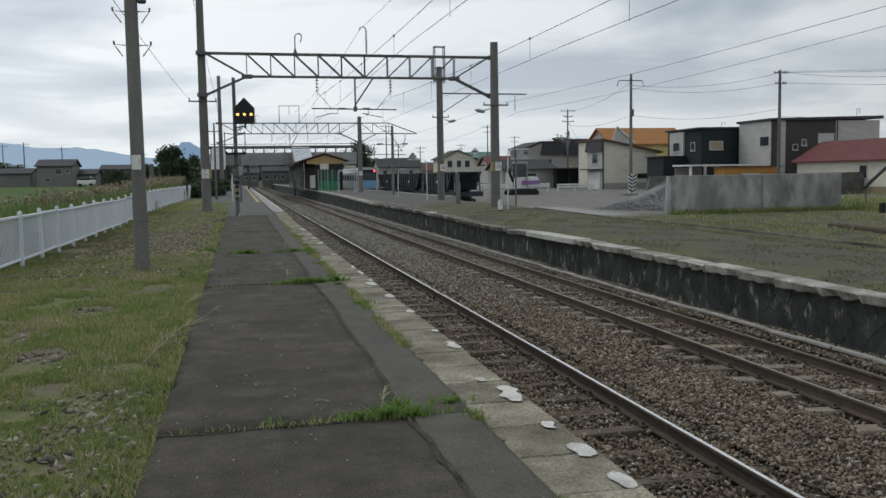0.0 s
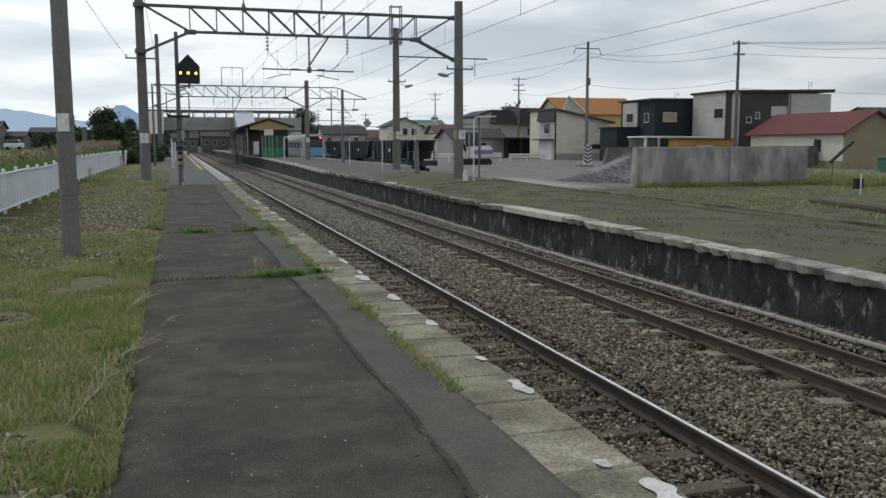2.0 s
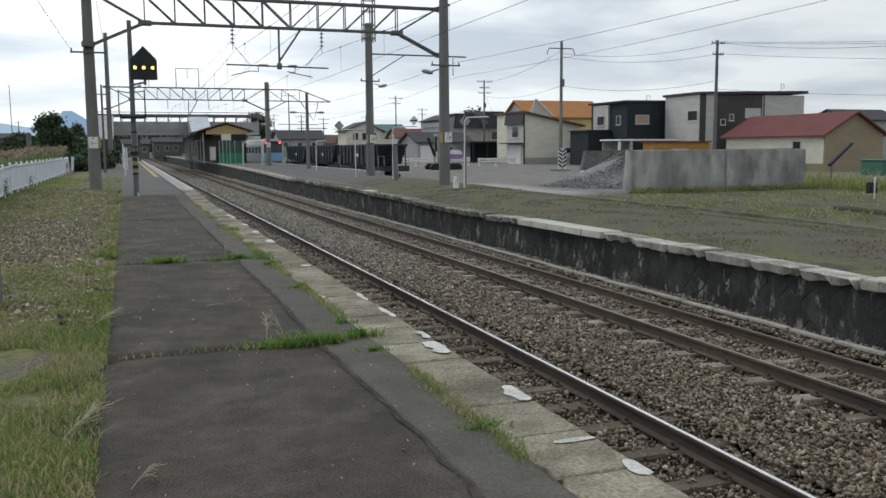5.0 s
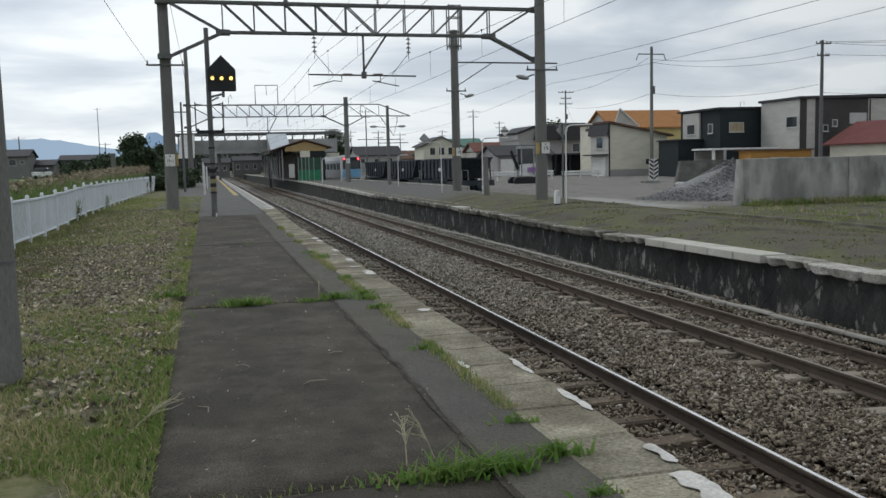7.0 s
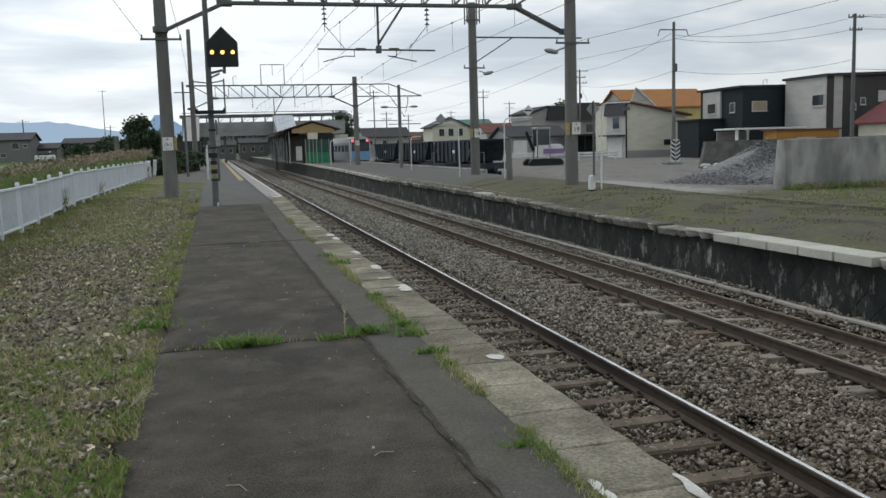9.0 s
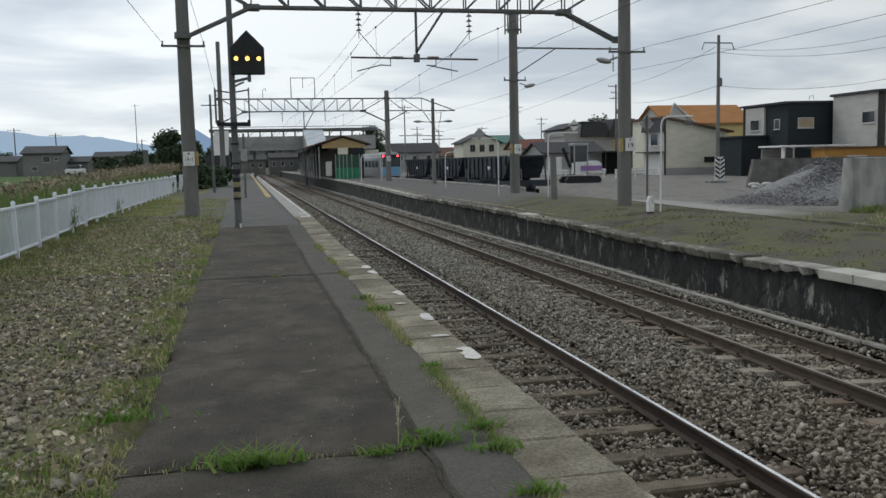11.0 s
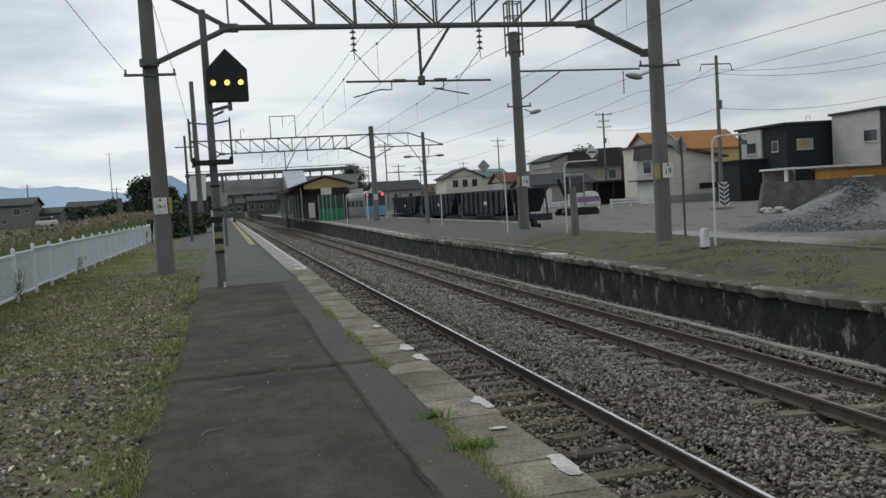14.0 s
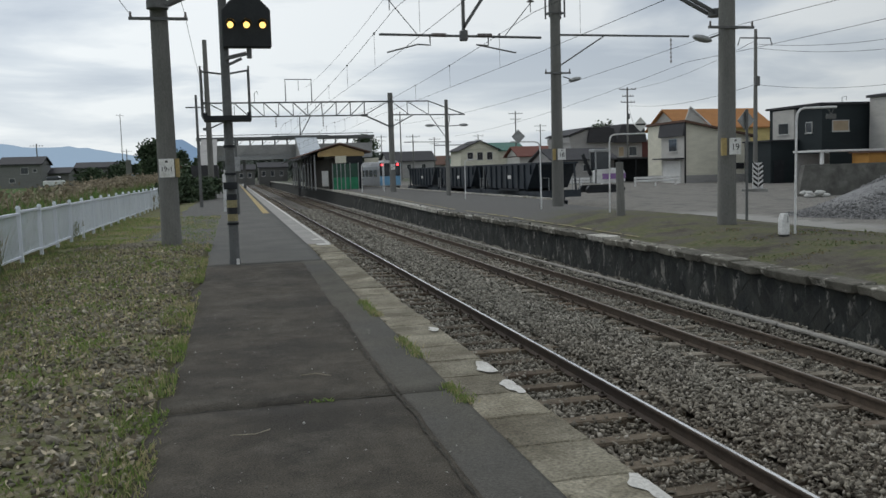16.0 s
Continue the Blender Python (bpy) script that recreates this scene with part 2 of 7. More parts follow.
def grass_material(name, lush, dry, bias):
    """Blades: green or straw by a large noise over the ground, varied blade by blade."""
    m = bpy.data.materials.new(name)
    m.use_nodes = True
    nt = m.node_tree
    N = nt.nodes.new
    b = nt.nodes["Principled BSDF"]
    b.inputs["Roughness"].default_value, b.inputs["Specular IOR Level"].default_value = 0.75, 0.2
    geo = N("ShaderNodeNewGeometry")
    n = N("ShaderNodeTexNoise")
    n.inputs["Scale"].default_value, n.inputs["Detail"].default_value = 1.1, 5
    wire(nt, geo, "Position", n, "Vector")
    ad = N("ShaderNodeMath")
    ad.operation = "MULTIPLY_ADD"
    ad.inputs[1].default_value = 0.5
    wire(nt, geo, "Random Per Island", ad, 0)
    wire(nt, n, "Fac", ad, 2)
    mr = N("ShaderNodeMapRange")
    mr.inputs["From Min"].default_value, mr.inputs["From Max"].default_value = bias, bias + 0.25
    wire(nt, ad, 0, mr, 0)
    mx = N("ShaderNodeMix")
    mx.data_type = "RGBA"
    mx.inputs[6].default_value, mx.inputs[7].default_value = (*lush, 1), (*dry, 1)
    wire(nt, mr, 0, mx, 0)
    wire(nt, mx, 2, b, "Base Color")
    tl, ms = N("ShaderNodeBsdfTranslucent"), N("ShaderNodeMixShader")
    wire(nt, mx, 2, tl, "Color")
    ms.inputs[0].default_value = 0.45
    wire(nt, b, 0, ms, 1)
    wire(nt, tl, 0, ms, 2)
    wire(nt, ms, 0, nt.nodes["Material Output"], 0)
    return m


GRASS = grass_material("verge_grass", (0.18, 0.26, 0.07), (0.43, 0.38, 0.22), 0.66)
WEED = grass_material("fresh_weed", (0.145, 0.26, 0.055), (0.24, 0.32, 0.10), 0.72)
DRYVINE = grass_material("half_dry_weed", (0.11, 0.15, 0.06), (0.22, 0.19, 0.11), 0.6)
FIELDGRASS = grass_material("field_grass", (0.10, 0.19, 0.05), (0.19, 0.22, 0.085), 0.7)


def ground_material():
    """One sheet of ground: ballast bed, weedy verge, worn far platform, gravel lot and fields, told apart by place with ragged borders."""
    m = bpy.data.materials.new("ground_cover")
    m.use_nodes = True
    nt = m.node_tree
    N = nt.nodes.new
    b = nt.nodes["Principled BSDF"]
    b.inputs["Roughness"].default_value, b.inputs["Specular IOR Level"].default_value = 0.95, 0.15
    geo, sep, unit = N("ShaderNodeNewGeometry"), N("ShaderNodeSeparateXYZ"), N("ShaderNodeVectorMath")
    unit.operation = "SCALE"
    unit.inputs["Scale"].default_value = 1 / PLAN
    wire(nt, geo, "Position", unit, 0)
    wire(nt, unit, 0, sep, 0)

    def tex(s, d=5, r=0.6):
        n = N("ShaderNodeTexNoise")
        n.inputs["Scale"].default_value, n.inputs["Detail"].default_value, n.inputs["Roughness"].default_value = s, d, r
        wire(nt, geo, "Position", n, "Vector")
        return n.outputs["Fac"]

    def rng(sock, lo, hi, a=0.0, c=1.0):
        r = N("ShaderNodeMapRange")
        r.interpolation_type = "SMOOTHSTEP"
        for k, v in zip(("From Min", "From Max", "To Min", "To Max"), (lo, hi, a, c)):
            r.inputs[k].default_value = v
        nt.links.new(sock, r.inputs[0])
        return r.outputs[0]

    def op(kind, a, c):
        x = N("ShaderNodeMath")
        x.operation = kind
        for k, v in enumerate((a, c)):
            if isinstance(v, (int, float)):
                x.inputs[k].default_value = v
            else:
                nt.links.new(v, x.inputs[k])
        return x.outputs[0]

    def mix(fac, a, c):
        x = N("ShaderNodeMix")
        x.data_type = "RGBA"
        nt.links.new(fac, x.inputs[0])
        for k, v in ((6, a), (7, c)):
            if isinstance(v, tuple):
                x.inputs[k].default_value = (*v, 1)
            else:
                nt.links.new(v, x.inputs[k])
        return x.outputs[2]

    big, medn, small, grit = tex(0.22), tex(1.1), tex(9.0), tex(45.0, 3, 0.75)
    wob = op("MULTIPLY", op("SUBTRACT", medn, 0.5), 2.2)
    wobx, woby = op("ADD", sep.outputs["X"], wob), op("ADD", sep.outputs["Y"], op("MULTIPLY", wob, 3.0))
    # verge: earth and grit with green and straw
    earth = mix(rng(grit, 0.4, 0.6), (0.095, 0.086, 0.062), (0.205, 0.187, 0.14))
    green = mix(rng(small, 0.35, 0.65), (0.115, 0.135, 0.052), (0.20, 0.19, 0.098))
    verge = mix(rng(medn, 0.46, 0.6), green, earth)
    # gravelly band along the platform further on
    band = op("MULTIPLY", op("MULTIPLY", rng(wobx, -6.0, -5.2), rng(woby, 12, 17)), rng(woby, 36, 42, 1, 0))
    stony = mix(rng(grit, 0.42, 0.58), (0.105, 0.098, 0.066), (0.23, 0.21, 0.15))
    verge = mix(op("MULTIPLY", band, rng(small, 0.42, 0.62)), verge, stony)
    # fields beyond the fence
    field = mix(rng(big, 0.4, 0.6), (0.055, 0.115, 0.03), (0.085, 0.125, 0.04))
    field = mix(rng(medn, 0.52, 0.7), field, (0.11, 0.12, 0.05))
    left = mix(rng(wobx, -10.5, -8.0), field, verge)
    # ballast bed: rusty near, greyer further on
    rusty = mix(rng(grit, 0.38, 0.62), (0.075, 0.06, 0.045), (0.19, 0.155, 0.12))
    grey = mix(rng(grit, 0.38, 0.62), (0.075, 0.070, 0.062), (0.20, 0.19, 0.172))
    bed = mix(rng(woby, 20, 46), rusty, grey)
    # far platform: asphalt worn through, moss and straw
    tarmac = mix(rng(grit, 0.4, 0.6), (0.085, 0.079, 0.064), (0.15, 0.138, 0.112))
    moss = mix(rng(small, 0.4, 0.62), (0.10, 0.112, 0.052), (0.155, 0.147, 0.086))
    far = mix(rng(medn, 0.42, 0.58), moss, tarmac)
    bare = tex(0.55, 6, 0.68)
    far = mix(rng(bare, 0.52, 0.64), far, (0.072, 0.066, 0.054))
    dark = op("MULTIPLY", rng(wobx, 9.2, 10.5), rng(wobx, 15.0, 17.5, 1, 0))
    far = mix(op("MULTIPLY", dark, rng(woby, 14, 34, 0.7, 0.2)), far, tarmac)
    far = mix(op("MULTIPLY", rng(woby, 50, 56), rng(wobx, 17, 19, 1, 0)), far, (0.135, 0.133, 0.127))
    # yard: pale packed gravel
    yard = mix(rng(grit, 0.38, 0.62), (0.165, 0.158, 0.142), (0.26, 0.25, 0.23))
    yard = mix(rng(medn, 0.5, 0.7), yard, (0.12, 0.12, 0.115))
    apron = op("MULTIPLY", op("MULTIPLY", rng(wobx, 20.2, 21.0), rng(wobx, 22.2, 23.6, 1, 0)), op("MULTIPLY", rng(sep.outputs["Y"], 44, 50), rng(sep.outputs["Y"], 62, 66, 1, 0)))
    yard = mix(op("MULTIPLY", apron, 0.75), yard, (0.36, 0.355, 0.335))
    inyard = op("MULTIPLY", op("MULTIPLY", rng(wobx, 19.2, 20.6), rng(woby, 46, 52)), 1.0)
    right = mix(inyard, far, yard)
    town = mix(rng(big, 0.45, 0.6), (0.11, 0.11, 0.105), (0.10, 0.12, 0.06))
    right = mix(rng(woby, 150, 190), right, town)
    lr = N("ShaderNodeMath")
    lr.operation = "GREATER_THAN"
    lr.inputs[1].default_value = 8.0
    wire(nt, sep, "X", lr, 0)
    inbed = op("MULTIPLY", op("GREATER_THAN", sep.outputs["X"], -0.2), 1.0)
    col = mix(inbed, left, bed)
    col = mix(lr.outputs[0], col, right)
    nt.links.new(col, b.inputs["Base Color"])
    bn = N("ShaderNodeBump")
    bn.inputs["Strength"].default_value, bn.inputs["Distance"].default_value = 0.7, 0.03
    nt.links.new(op("ADD", grit, small), bn.inputs["Height"])
    wire(nt, bn, 0, b, "Normal")
    return m


GROUND = ground_material()


def ballast_material():
    """Loose stones: rusty brown near, paler grey further along, each stone its own shade."""
    m = bpy.data.materials.new("ballast_stone")
    m.use_nodes = True
    nt = m.node_tree
    N = nt.nodes.new
    b = nt.nodes["Principled BSDF"]
    b.inputs["Roughness"].default_value, b.inputs["Specular IOR Level"].default_value = 0.9, 0.25
    geo, sep = N("ShaderNodeNewGeometry"), N("ShaderNodeSeparateXYZ")
    unit = N("ShaderNodeVectorMath")
    unit.operation = "SCALE"
    unit.inputs["Scale"].default_value = 1 / PLAN
    wire(nt, geo, "Position", unit, 0)
    wire(nt, unit, 0, sep, 0)
    n = N("ShaderNodeTexNoise")
    n.inputs["Scale"].default_value, n.inputs["Detail"].default_value = 0.5, 3
    wire(nt, geo, "Position", n, "Vector")
    k = N("ShaderNodeMath")
    k.operation = "MULTIPLY_ADD"
    k.inputs[1].default_value = 16.0
    wire(nt, n, "Fac", k, 0)
    wire(nt, sep, "Y", k, 2)
    fade = N("ShaderNodeMapRange")
    fade.inputs["From Min"].default_value, fade.inputs["From Max"].default_value = 22, 46
    wire(nt, k, 0, fade, 0)
    cols = []
    for lo, hi in (((0.075, 0.058, 0.042), (0.305, 0.254, 0.188)), ((0.115, 0.108, 0.09), (0.35, 0.333, 0.283))):
        r = N("ShaderNodeValToRGB")
        e = r.color_ramp.elements
        e[0].color, e[1].color = (*lo, 1), (*hi, 1)
        e[1].position = 0.92
        x = e.new(0.97)
        x.color = (0.42, 0.39, 0.34, 1)
        wire(nt, geo, "Random Per Island", r, 0)
        cols.append(r)
    mx = N("ShaderNodeMix")
    mx.data_type = "RGBA"
    wire(nt, fade, 0, mx, 0)
    wire(nt, cols[0], 0, mx, 6)
    wire(nt, cols[1], 0, mx, 7)
    wire(nt, mx, 2, b, "Base Color")
    return m


BALLAST = ballast_material()

# ---- building helpers ----
def thing(name, label, category, group="", kind="", at=(0, 0, 0)):
    ob = new(name)
    ob.location = at
    ob.empty_display_size = 0.2
    return tagged(ob, label, category, group, kind)


def mesh_of(name, bm, material, smooth=False):
    me = bpy.data.meshes.new(name)
    bm.to_mesh(me)
    bm.free()
    me.materials.append(material)
    if smooth:
        me.shade_smooth()
    return me


def part(name, bm, material, parent, label="", smooth=False):
    ob = new(name, mesh_of(name, bm, material, smooth))
    ob.parent = parent
    return tagged(ob, label)


def solo(name, bm, material, label="", category="", group="", kind="", smooth=False):
    ob = new(name, mesh_of(name, bm, material, smooth))
    return tagged(ob, label, category, group, kind)


def raw_mesh(name, verts, faces, material):
    me = bpy.data.meshes.new(name)
    me.from_pydata(verts, [], faces)
    me.materials.append(material)
    return me


def numpy_mesh(name, verts, tris, material):
    """A mesh of triangles from arrays, quickly."""
    me = bpy.data.meshes.new(name)
    me.vertices.add(len(verts))
    me.vertices.foreach_set("co", np.asarray(verts, np.float32).ravel())
    n = len(tris)
    me.loops.add(3 * n)
    me.loops.foreach_set("vertex_index", np.asarray(tris, np.int32).ravel())
    me.polygons.add(n)
    me.polygons.foreach_set("loop_start", np.arange(n, dtype=np.int32) * 3)
    me.update(calc_edges=True)
    me.materials.append(material)
    return me


def box(bm, x0, x1, y0, y1, z0, z1, bevel=0.0):
    made = bmesh.ops.create_cube(bm, size=1.0, matrix=Matrix.LocRotScale(((x0 + x1) / 2, (y0 + y1) / 2, (z0 + z1) / 2), None, (x1 - x0, y1 - y0, z1 - z0)))
    if bevel:
        edges = list({e for v in made["verts"] for e in v.link_edges})
        bmesh.ops.bevel(bm, geom=edges, offset=bevel, segments=1, affect="EDGES", profile=0.5)
    return bm


def bar(bm, a, b, r0, r1=None, sides=8):
    """A round bar from a to b."""
    a, b = Vector(a), Vector(b)
    d = b - a
    m = Matrix.Translation((a + b) / 2) @ d.to_track_quat("Z", "Y").to_matrix().to_4x4()
    bmesh.ops.create_cone(bm, cap_ends=True, segments=sides, radius1=r0, radius2=r0 if r1 is None else r1, depth=d.length, matrix=m)
    return bm


def beam(bm, a, b, w, h):
    """A square bar from a to b."""
    a, b = Vector(a), Vector(b)
    d = b - a
    m = Matrix.Translation((a + b) / 2) @ d.to_track_quat("Z", "Y").to_matrix().to_4x4() @ Matrix.Diagonal((w, h, d.length, 1))
    bmesh.ops.create_cube(bm, size=1.0, matrix=m)
    return bm


def chain(bm, pts, r, sides=6):
    """One closed tube through the points."""
    pts = [Vector(p) for p in pts]
    rings = []
    for k, p in enumerate(pts):
        d = (pts[min(k + 1, len(pts) - 1)] - pts[max(k - 1, 0)]).normalized()
        ref = Vector((0, 0, 1)) if abs(d.z) < 0.95 else Vector((0, 1, 0))
        if rings:
            ref = up - d * up.dot(d)
            if ref.length < 0.05:
                ref = Vector((0, 1, 0))
        up = (ref - d * ref.dot(d)).normalized()
        side = d.cross(up)
        rings.append([bm.verts.new(p + r * (math.cos(a) * up + math.sin(a) * side)) for a in (2 * math.pi * q / sides for q in range(sides))])
    for u, v in zip(rings[:-1], rings[1:]):
        for q in range(sides):
            bm.faces.new((u[q], u[(q + 1) % sides], v[(q + 1) % sides], v[q]))
    bm.faces.new(rings[0][::-1])
    bm.faces.new(rings[-1])
    return bm


def B():
    return bmesh.new()


def prism(bm, outline, axis, lo, hi):
    """An outline of (a, b) pairs pushed along an axis: x -> (y, z), y -> (x, z), z -> (x, y)."""
    def at(p, h):
        return {"x": (h, p[0], p[1]), "y": (p[0], h, p[1]), "z": (p[0], p[1], h)}[axis]
    v0, v1 = [bm.verts.new(at(p, lo)) for p in outline], [bm.verts.new(at(p, hi)) for p in outline]
    bm.faces.new(v0)
    bm.faces.new(v1[::-1])
    n = len(outline)
    for k in range(n):
        bm.faces.new((v0[k], v1[k], v1[(k + 1) % n], v0[(k + 1) % n]))
    bmesh.ops.recalc_face_normals(bm, faces=bm.faces)
    return bm


def sag(a, b, drop, n=14):
    a, b = Vector(a), Vector(b)
    return [a.lerp(b, k / n) - Vector((0, 0, drop * 4 * (k / n) * (1 - k / n))) for k in range(n + 1)]


def lettering(name, text, size, material, parent, m, label=""):
    cu = bpy.data.curves.new(name, "FONT")
    cu.body, cu.size, cu.align_x, cu.align_y, cu.extrude = text, size, "CENTER", "CENTER", 0.002
    tmp = bpy.data.objects.new(name, cu)
    scene.collection.objects.link(tmp)
    me = bpy.data.meshes.new_from_object(tmp.evaluated_get(bpy.context.evaluated_depsgraph_get()))
    bpy.data.objects.remove(tmp)
    me.materials.clear()
    me.materials.append(material)
    ob = new(name, me)
    ob.parent = parent
    ob.matrix_local = m
    return tagged(ob, label)


def lerp_table(table, v):
    xs, ys = zip(*table)
    return float(np.interp(v, xs, ys))


# ---- heights ----
def near_level(y):
    """The platform that is walked on: level, then a low ramp up to the part in use."""
    return lerp_table(((-40, 0), (34, 0), (42, 0.15), (400, 0.15)), y)


def far_level(y):
    return lerp_table(((-40, -0.46), (10, -0.42), (24, -0.2), (40, 0.06), (50, 0.16), (70, 0.18), (400, 0.18)), y)


def edge_level(y):
    """The far platform's edge has sunk below the rest of its surface."""
    return lerp_table(((-40, -0.34), (10, -0.31), (22, -0.27), (30, -0.31), (35, -0.32), (40, -0.24), (50, -0.2), (67, -0.22), (80, -0.08), (92, 0.0), (115, 0.12), (130, 0.18), (400, 0.18)), y)


def yard_level(y):
    return lerp_table(((-60, -1.0), (30, -0.78), (50, -0.86), (62, -0.8), (78, -0.62), (95, -0.45), (110, -0.35), (160, 0.0), (600, 1.0)), y)


RAIL_Z, BED_Z = -1.12, -1.36
BACK = 14.9


def ground_z(x, y):
    wave = 0.03 * noise.noise(Vector((x * 0.4, y * 0.4, 0.3)))
    if x < -2.9:
        level = near_level(y) - 0.015
        field = lerp_table(((-60, -1.0), (60, -0.6), (190, 0.9), (900, 1.4)), y)
        k = min(1, max(0, (-7.3 - x) / 2.2))
        return level * (1 - k) + field * k + wave
    if x < 0.05:
        return near_level(y) - 0.25
    if x < 8.25:
        crown = 0.05 * math.sin((x - 0.2) * math.pi / 8)
        return BED_Z - 0.14 + crown + wave * 0.5
    k = min(1, max(0, (x - 8.5) / 2.4))
    plat, yard = (edge_level(y) - 0.03) * (1 - k) + (far_level(y) - 0.012 * (x - 8)) * k, yard_level(y)
    if y < 66:
        k = min(1, max(0, (x - 12.5) / 6.5))
        k = k * k * (3 - 2 * k)
        return plat * (1 - k) + yard * k + wave
    if x < BACK:
        return plat + wave * 0.4
    k = min(1, max(0, (x - 20.5) / 1.5))
    return -1.25 * (1 - k) + yard * k + wave


def ground_sheet():
    def line(parts):
        out = []
        for a, b, s in parts:
            out += list(np.arange(a, b, s))
        return out
    xs = line(((-3000, -300, 450), (-300, -60, 40), (-60, -12, 4), (-12, -2.9, 0.35))) + [-2.9, -2.6, 0.05, 0.06] + line(((0.4, 8.2, 0.35),)) + [8.24, 8.26] + line(((8.6, BACK, 0.5),)) + [BACK, BACK + 0.02] + line(((15.5, 24, 0.6), (24, 60, 3), (60, 300, 30), (300, 3000, 450))) + [3000]
    ys = line(((-400, -20, 40), (-20, -4, 2), (-4, 66, 0.7))) + [66, 66.02] + line(((67, 130, 1.5), (130, 300, 10), (300, 900, 60), (900, 5000, 600))) + [5000]
    xs, ys = sorted(set(round(v, 3) for v in xs)), sorted(set(round(v, 3) for v in ys))
    verts = [(x, y, ground_z(x, y)) for y in ys for x in xs]
    nx = len(xs)
    faces = [(j * nx + i, j * nx + i + 1, (j + 1) * nx + i + 1, (j + 1) * nx + i) for j in range(len(ys) - 1) for i in range(nx - 1)]
    me = raw_mesh("ground", verts, faces, GROUND)
    me.shade_smooth()
    return tagged(new("ground", me), "weedy verge, ballast bed, worn platform earth and fields", "ground", kind="structure")


ground_sheet()

# ---- the platform walked on ----
platform = thing("platform_near", "worn dark asphalt railway platform with concrete edge stones", "platform", kind="structure")
JOINTS = [-12.0, 3.82, 12.72, 19.38, 28.6, 39.4]


def asphalt_sheet(y0, y1, x_of, right, top, material, name, label=""):
    """A slab of asphalt with a ragged left edge and a gently uneven top."""
    ny, nx = max(2, int((y1 - y0) / 0.3)), 12
    bm = B()
    rows = []
    for j in range(ny + 1):
        y = y0 + (y1 - y0) * j / ny
        xl = x_of(y)
        row = []
        for i in range(nx + 1):
            x = xl + (right - xl) * i / nx
            z = top(y) + 0.006 * noise.noise(Vector((x * 1.3, y * 1.1, 5)))
            if i == 0:
                z -= 0.035
            if j in (0, ny):
                z -= 0.004
            row.append(bm.verts.new((x, y, z)))
        rows.append(row)
    low = [[bm.verts.new((v.co.x, v.co.y, v.co.z - 0.2)) for v in row] for row in rows]
    for j in range(ny):
        for i in range(nx):
            bm.faces.new((rows[j][i], rows[j][i + 1], rows[j + 1][i + 1], rows[j + 1][i]))
        bm.faces.new((rows[j][0], rows[j + 1][0], low[j + 1][0], low[j][0]))
        bm.faces.new((rows[j + 1][nx], rows[j][nx], low[j][nx], low[j + 1][nx]))
    for i in range(nx):
        bm.faces.new((rows[0][i + 1], rows[0][i], low[0][i], low[0][i + 1]))
        bm.faces.new((rows[ny][i], rows[ny][i + 1], low[ny][i + 1], low[ny][i]))
    return part(name, bm, material, platform, label, smooth=True)


def ragged(y):
    return -3.0 + 0.26 * noise.noise(Vector((y * 0.6, 3.1, 0))) + 0.14 * noise.noise(Vector((y * 3.1, 9.1, 0)))


def strip_edge(y):
    return -1.04 + 0.06 * noise.noise(Vector((y * 0.35, 0, 0))) + 0.035 * noise.noise(Vector((y * 2.7, 7, 0))) + 0.02 * noise.noise(Vector((y * 9.0, 2, 0)))


for k in range(len(JOINTS) - 1):
    asphalt_sheet(JOINTS[k] + 0.004, JOINTS[k + 1] - 0.004, ragged, -0.84, near_level, ASPHALT, "asphalt_slab")
    asphalt_sheet(JOINTS[k] + 0.004, JOINTS[k + 1] - 0.004, strip_edge, -0.565, lambda y: near_level(y) + 0.008, STRIP, "asphalt_strip", "paler patched asphalt strip")
asphalt_sheet(39.42, 230, lambda y: -5.0 if y > 47.5 else -2.95 - 2.0 * max(0, (y - 44.5) / 3.0), -0.6, lambda y: near_level(y) + 0.005, NEWASPHALT, "grey_asphalt", "newer grey asphalt")
bm = B()
box(bm, -0.5, -0.06, -12, 230, -1.5, -0.24)
part("platform_wall", bm, COPING, platform)
# dirt and moss in the cracks
bm = B()
for y in JOINTS[1:-1]:
    prev = None
    for k in range(24):
        x = -2.95 + k * 0.085
        dy, w = 0.07 * noise.noise(Vector((x * 3, y, 0))) + 0.03 * noise.noise(Vector((x * 11, y, 2))), 0.007 + 0.03 * abs(noise.noise(Vector((x * 5, y, 4))))
        cur = [bm.verts.new((x, y + dy - w, 0.0005)), bm.verts.new((x, y + dy + w, 0.0005))]
        if prev:
            bm.faces.new((prev[0], cur[0], cur[1], prev[1]))
        prev = cur
prev = None
for k in range(int(32 / 0.06)):
    y = 1.5 + k * 0.06
    x, w = strip_edge(y) - 0.012, 0.006 + 0.028 * abs(noise.noise(Vector((y * 2.3, 4, 1)))) + 0.014 * abs(noise.noise(Vector((y * 9, 1, 1))))
    cur = [bm.verts.new((x - w, y, 0.0145)), bm.verts.new((x + w * 0.6, y, 0.0145))]
    if prev:
        bm.faces.new((prev[0], prev[1], cur[1], cur[0]))
    prev = cur
part("crack_filling", bm, surface("crack_dirt", (0.020, 0.019, 0.016), (0.075, 0.068, 0.054), 9, 0.95, 0.3, 60), platform, "dirt-filled cracks")
# yellow guide line and white edge line on the part in use
bm = B()
box(bm, -1.05, -0.78, 62, 200, 0.14, 0.168)
part("guide_line", bm, YELLOW, platform, "faded yellow guide line")
bm = B()
box(bm, -0.14, -0.05, 52, 200, 0.145, 0.163)
part("edge_line", bm, PAINT, platform, "thin white edge line")

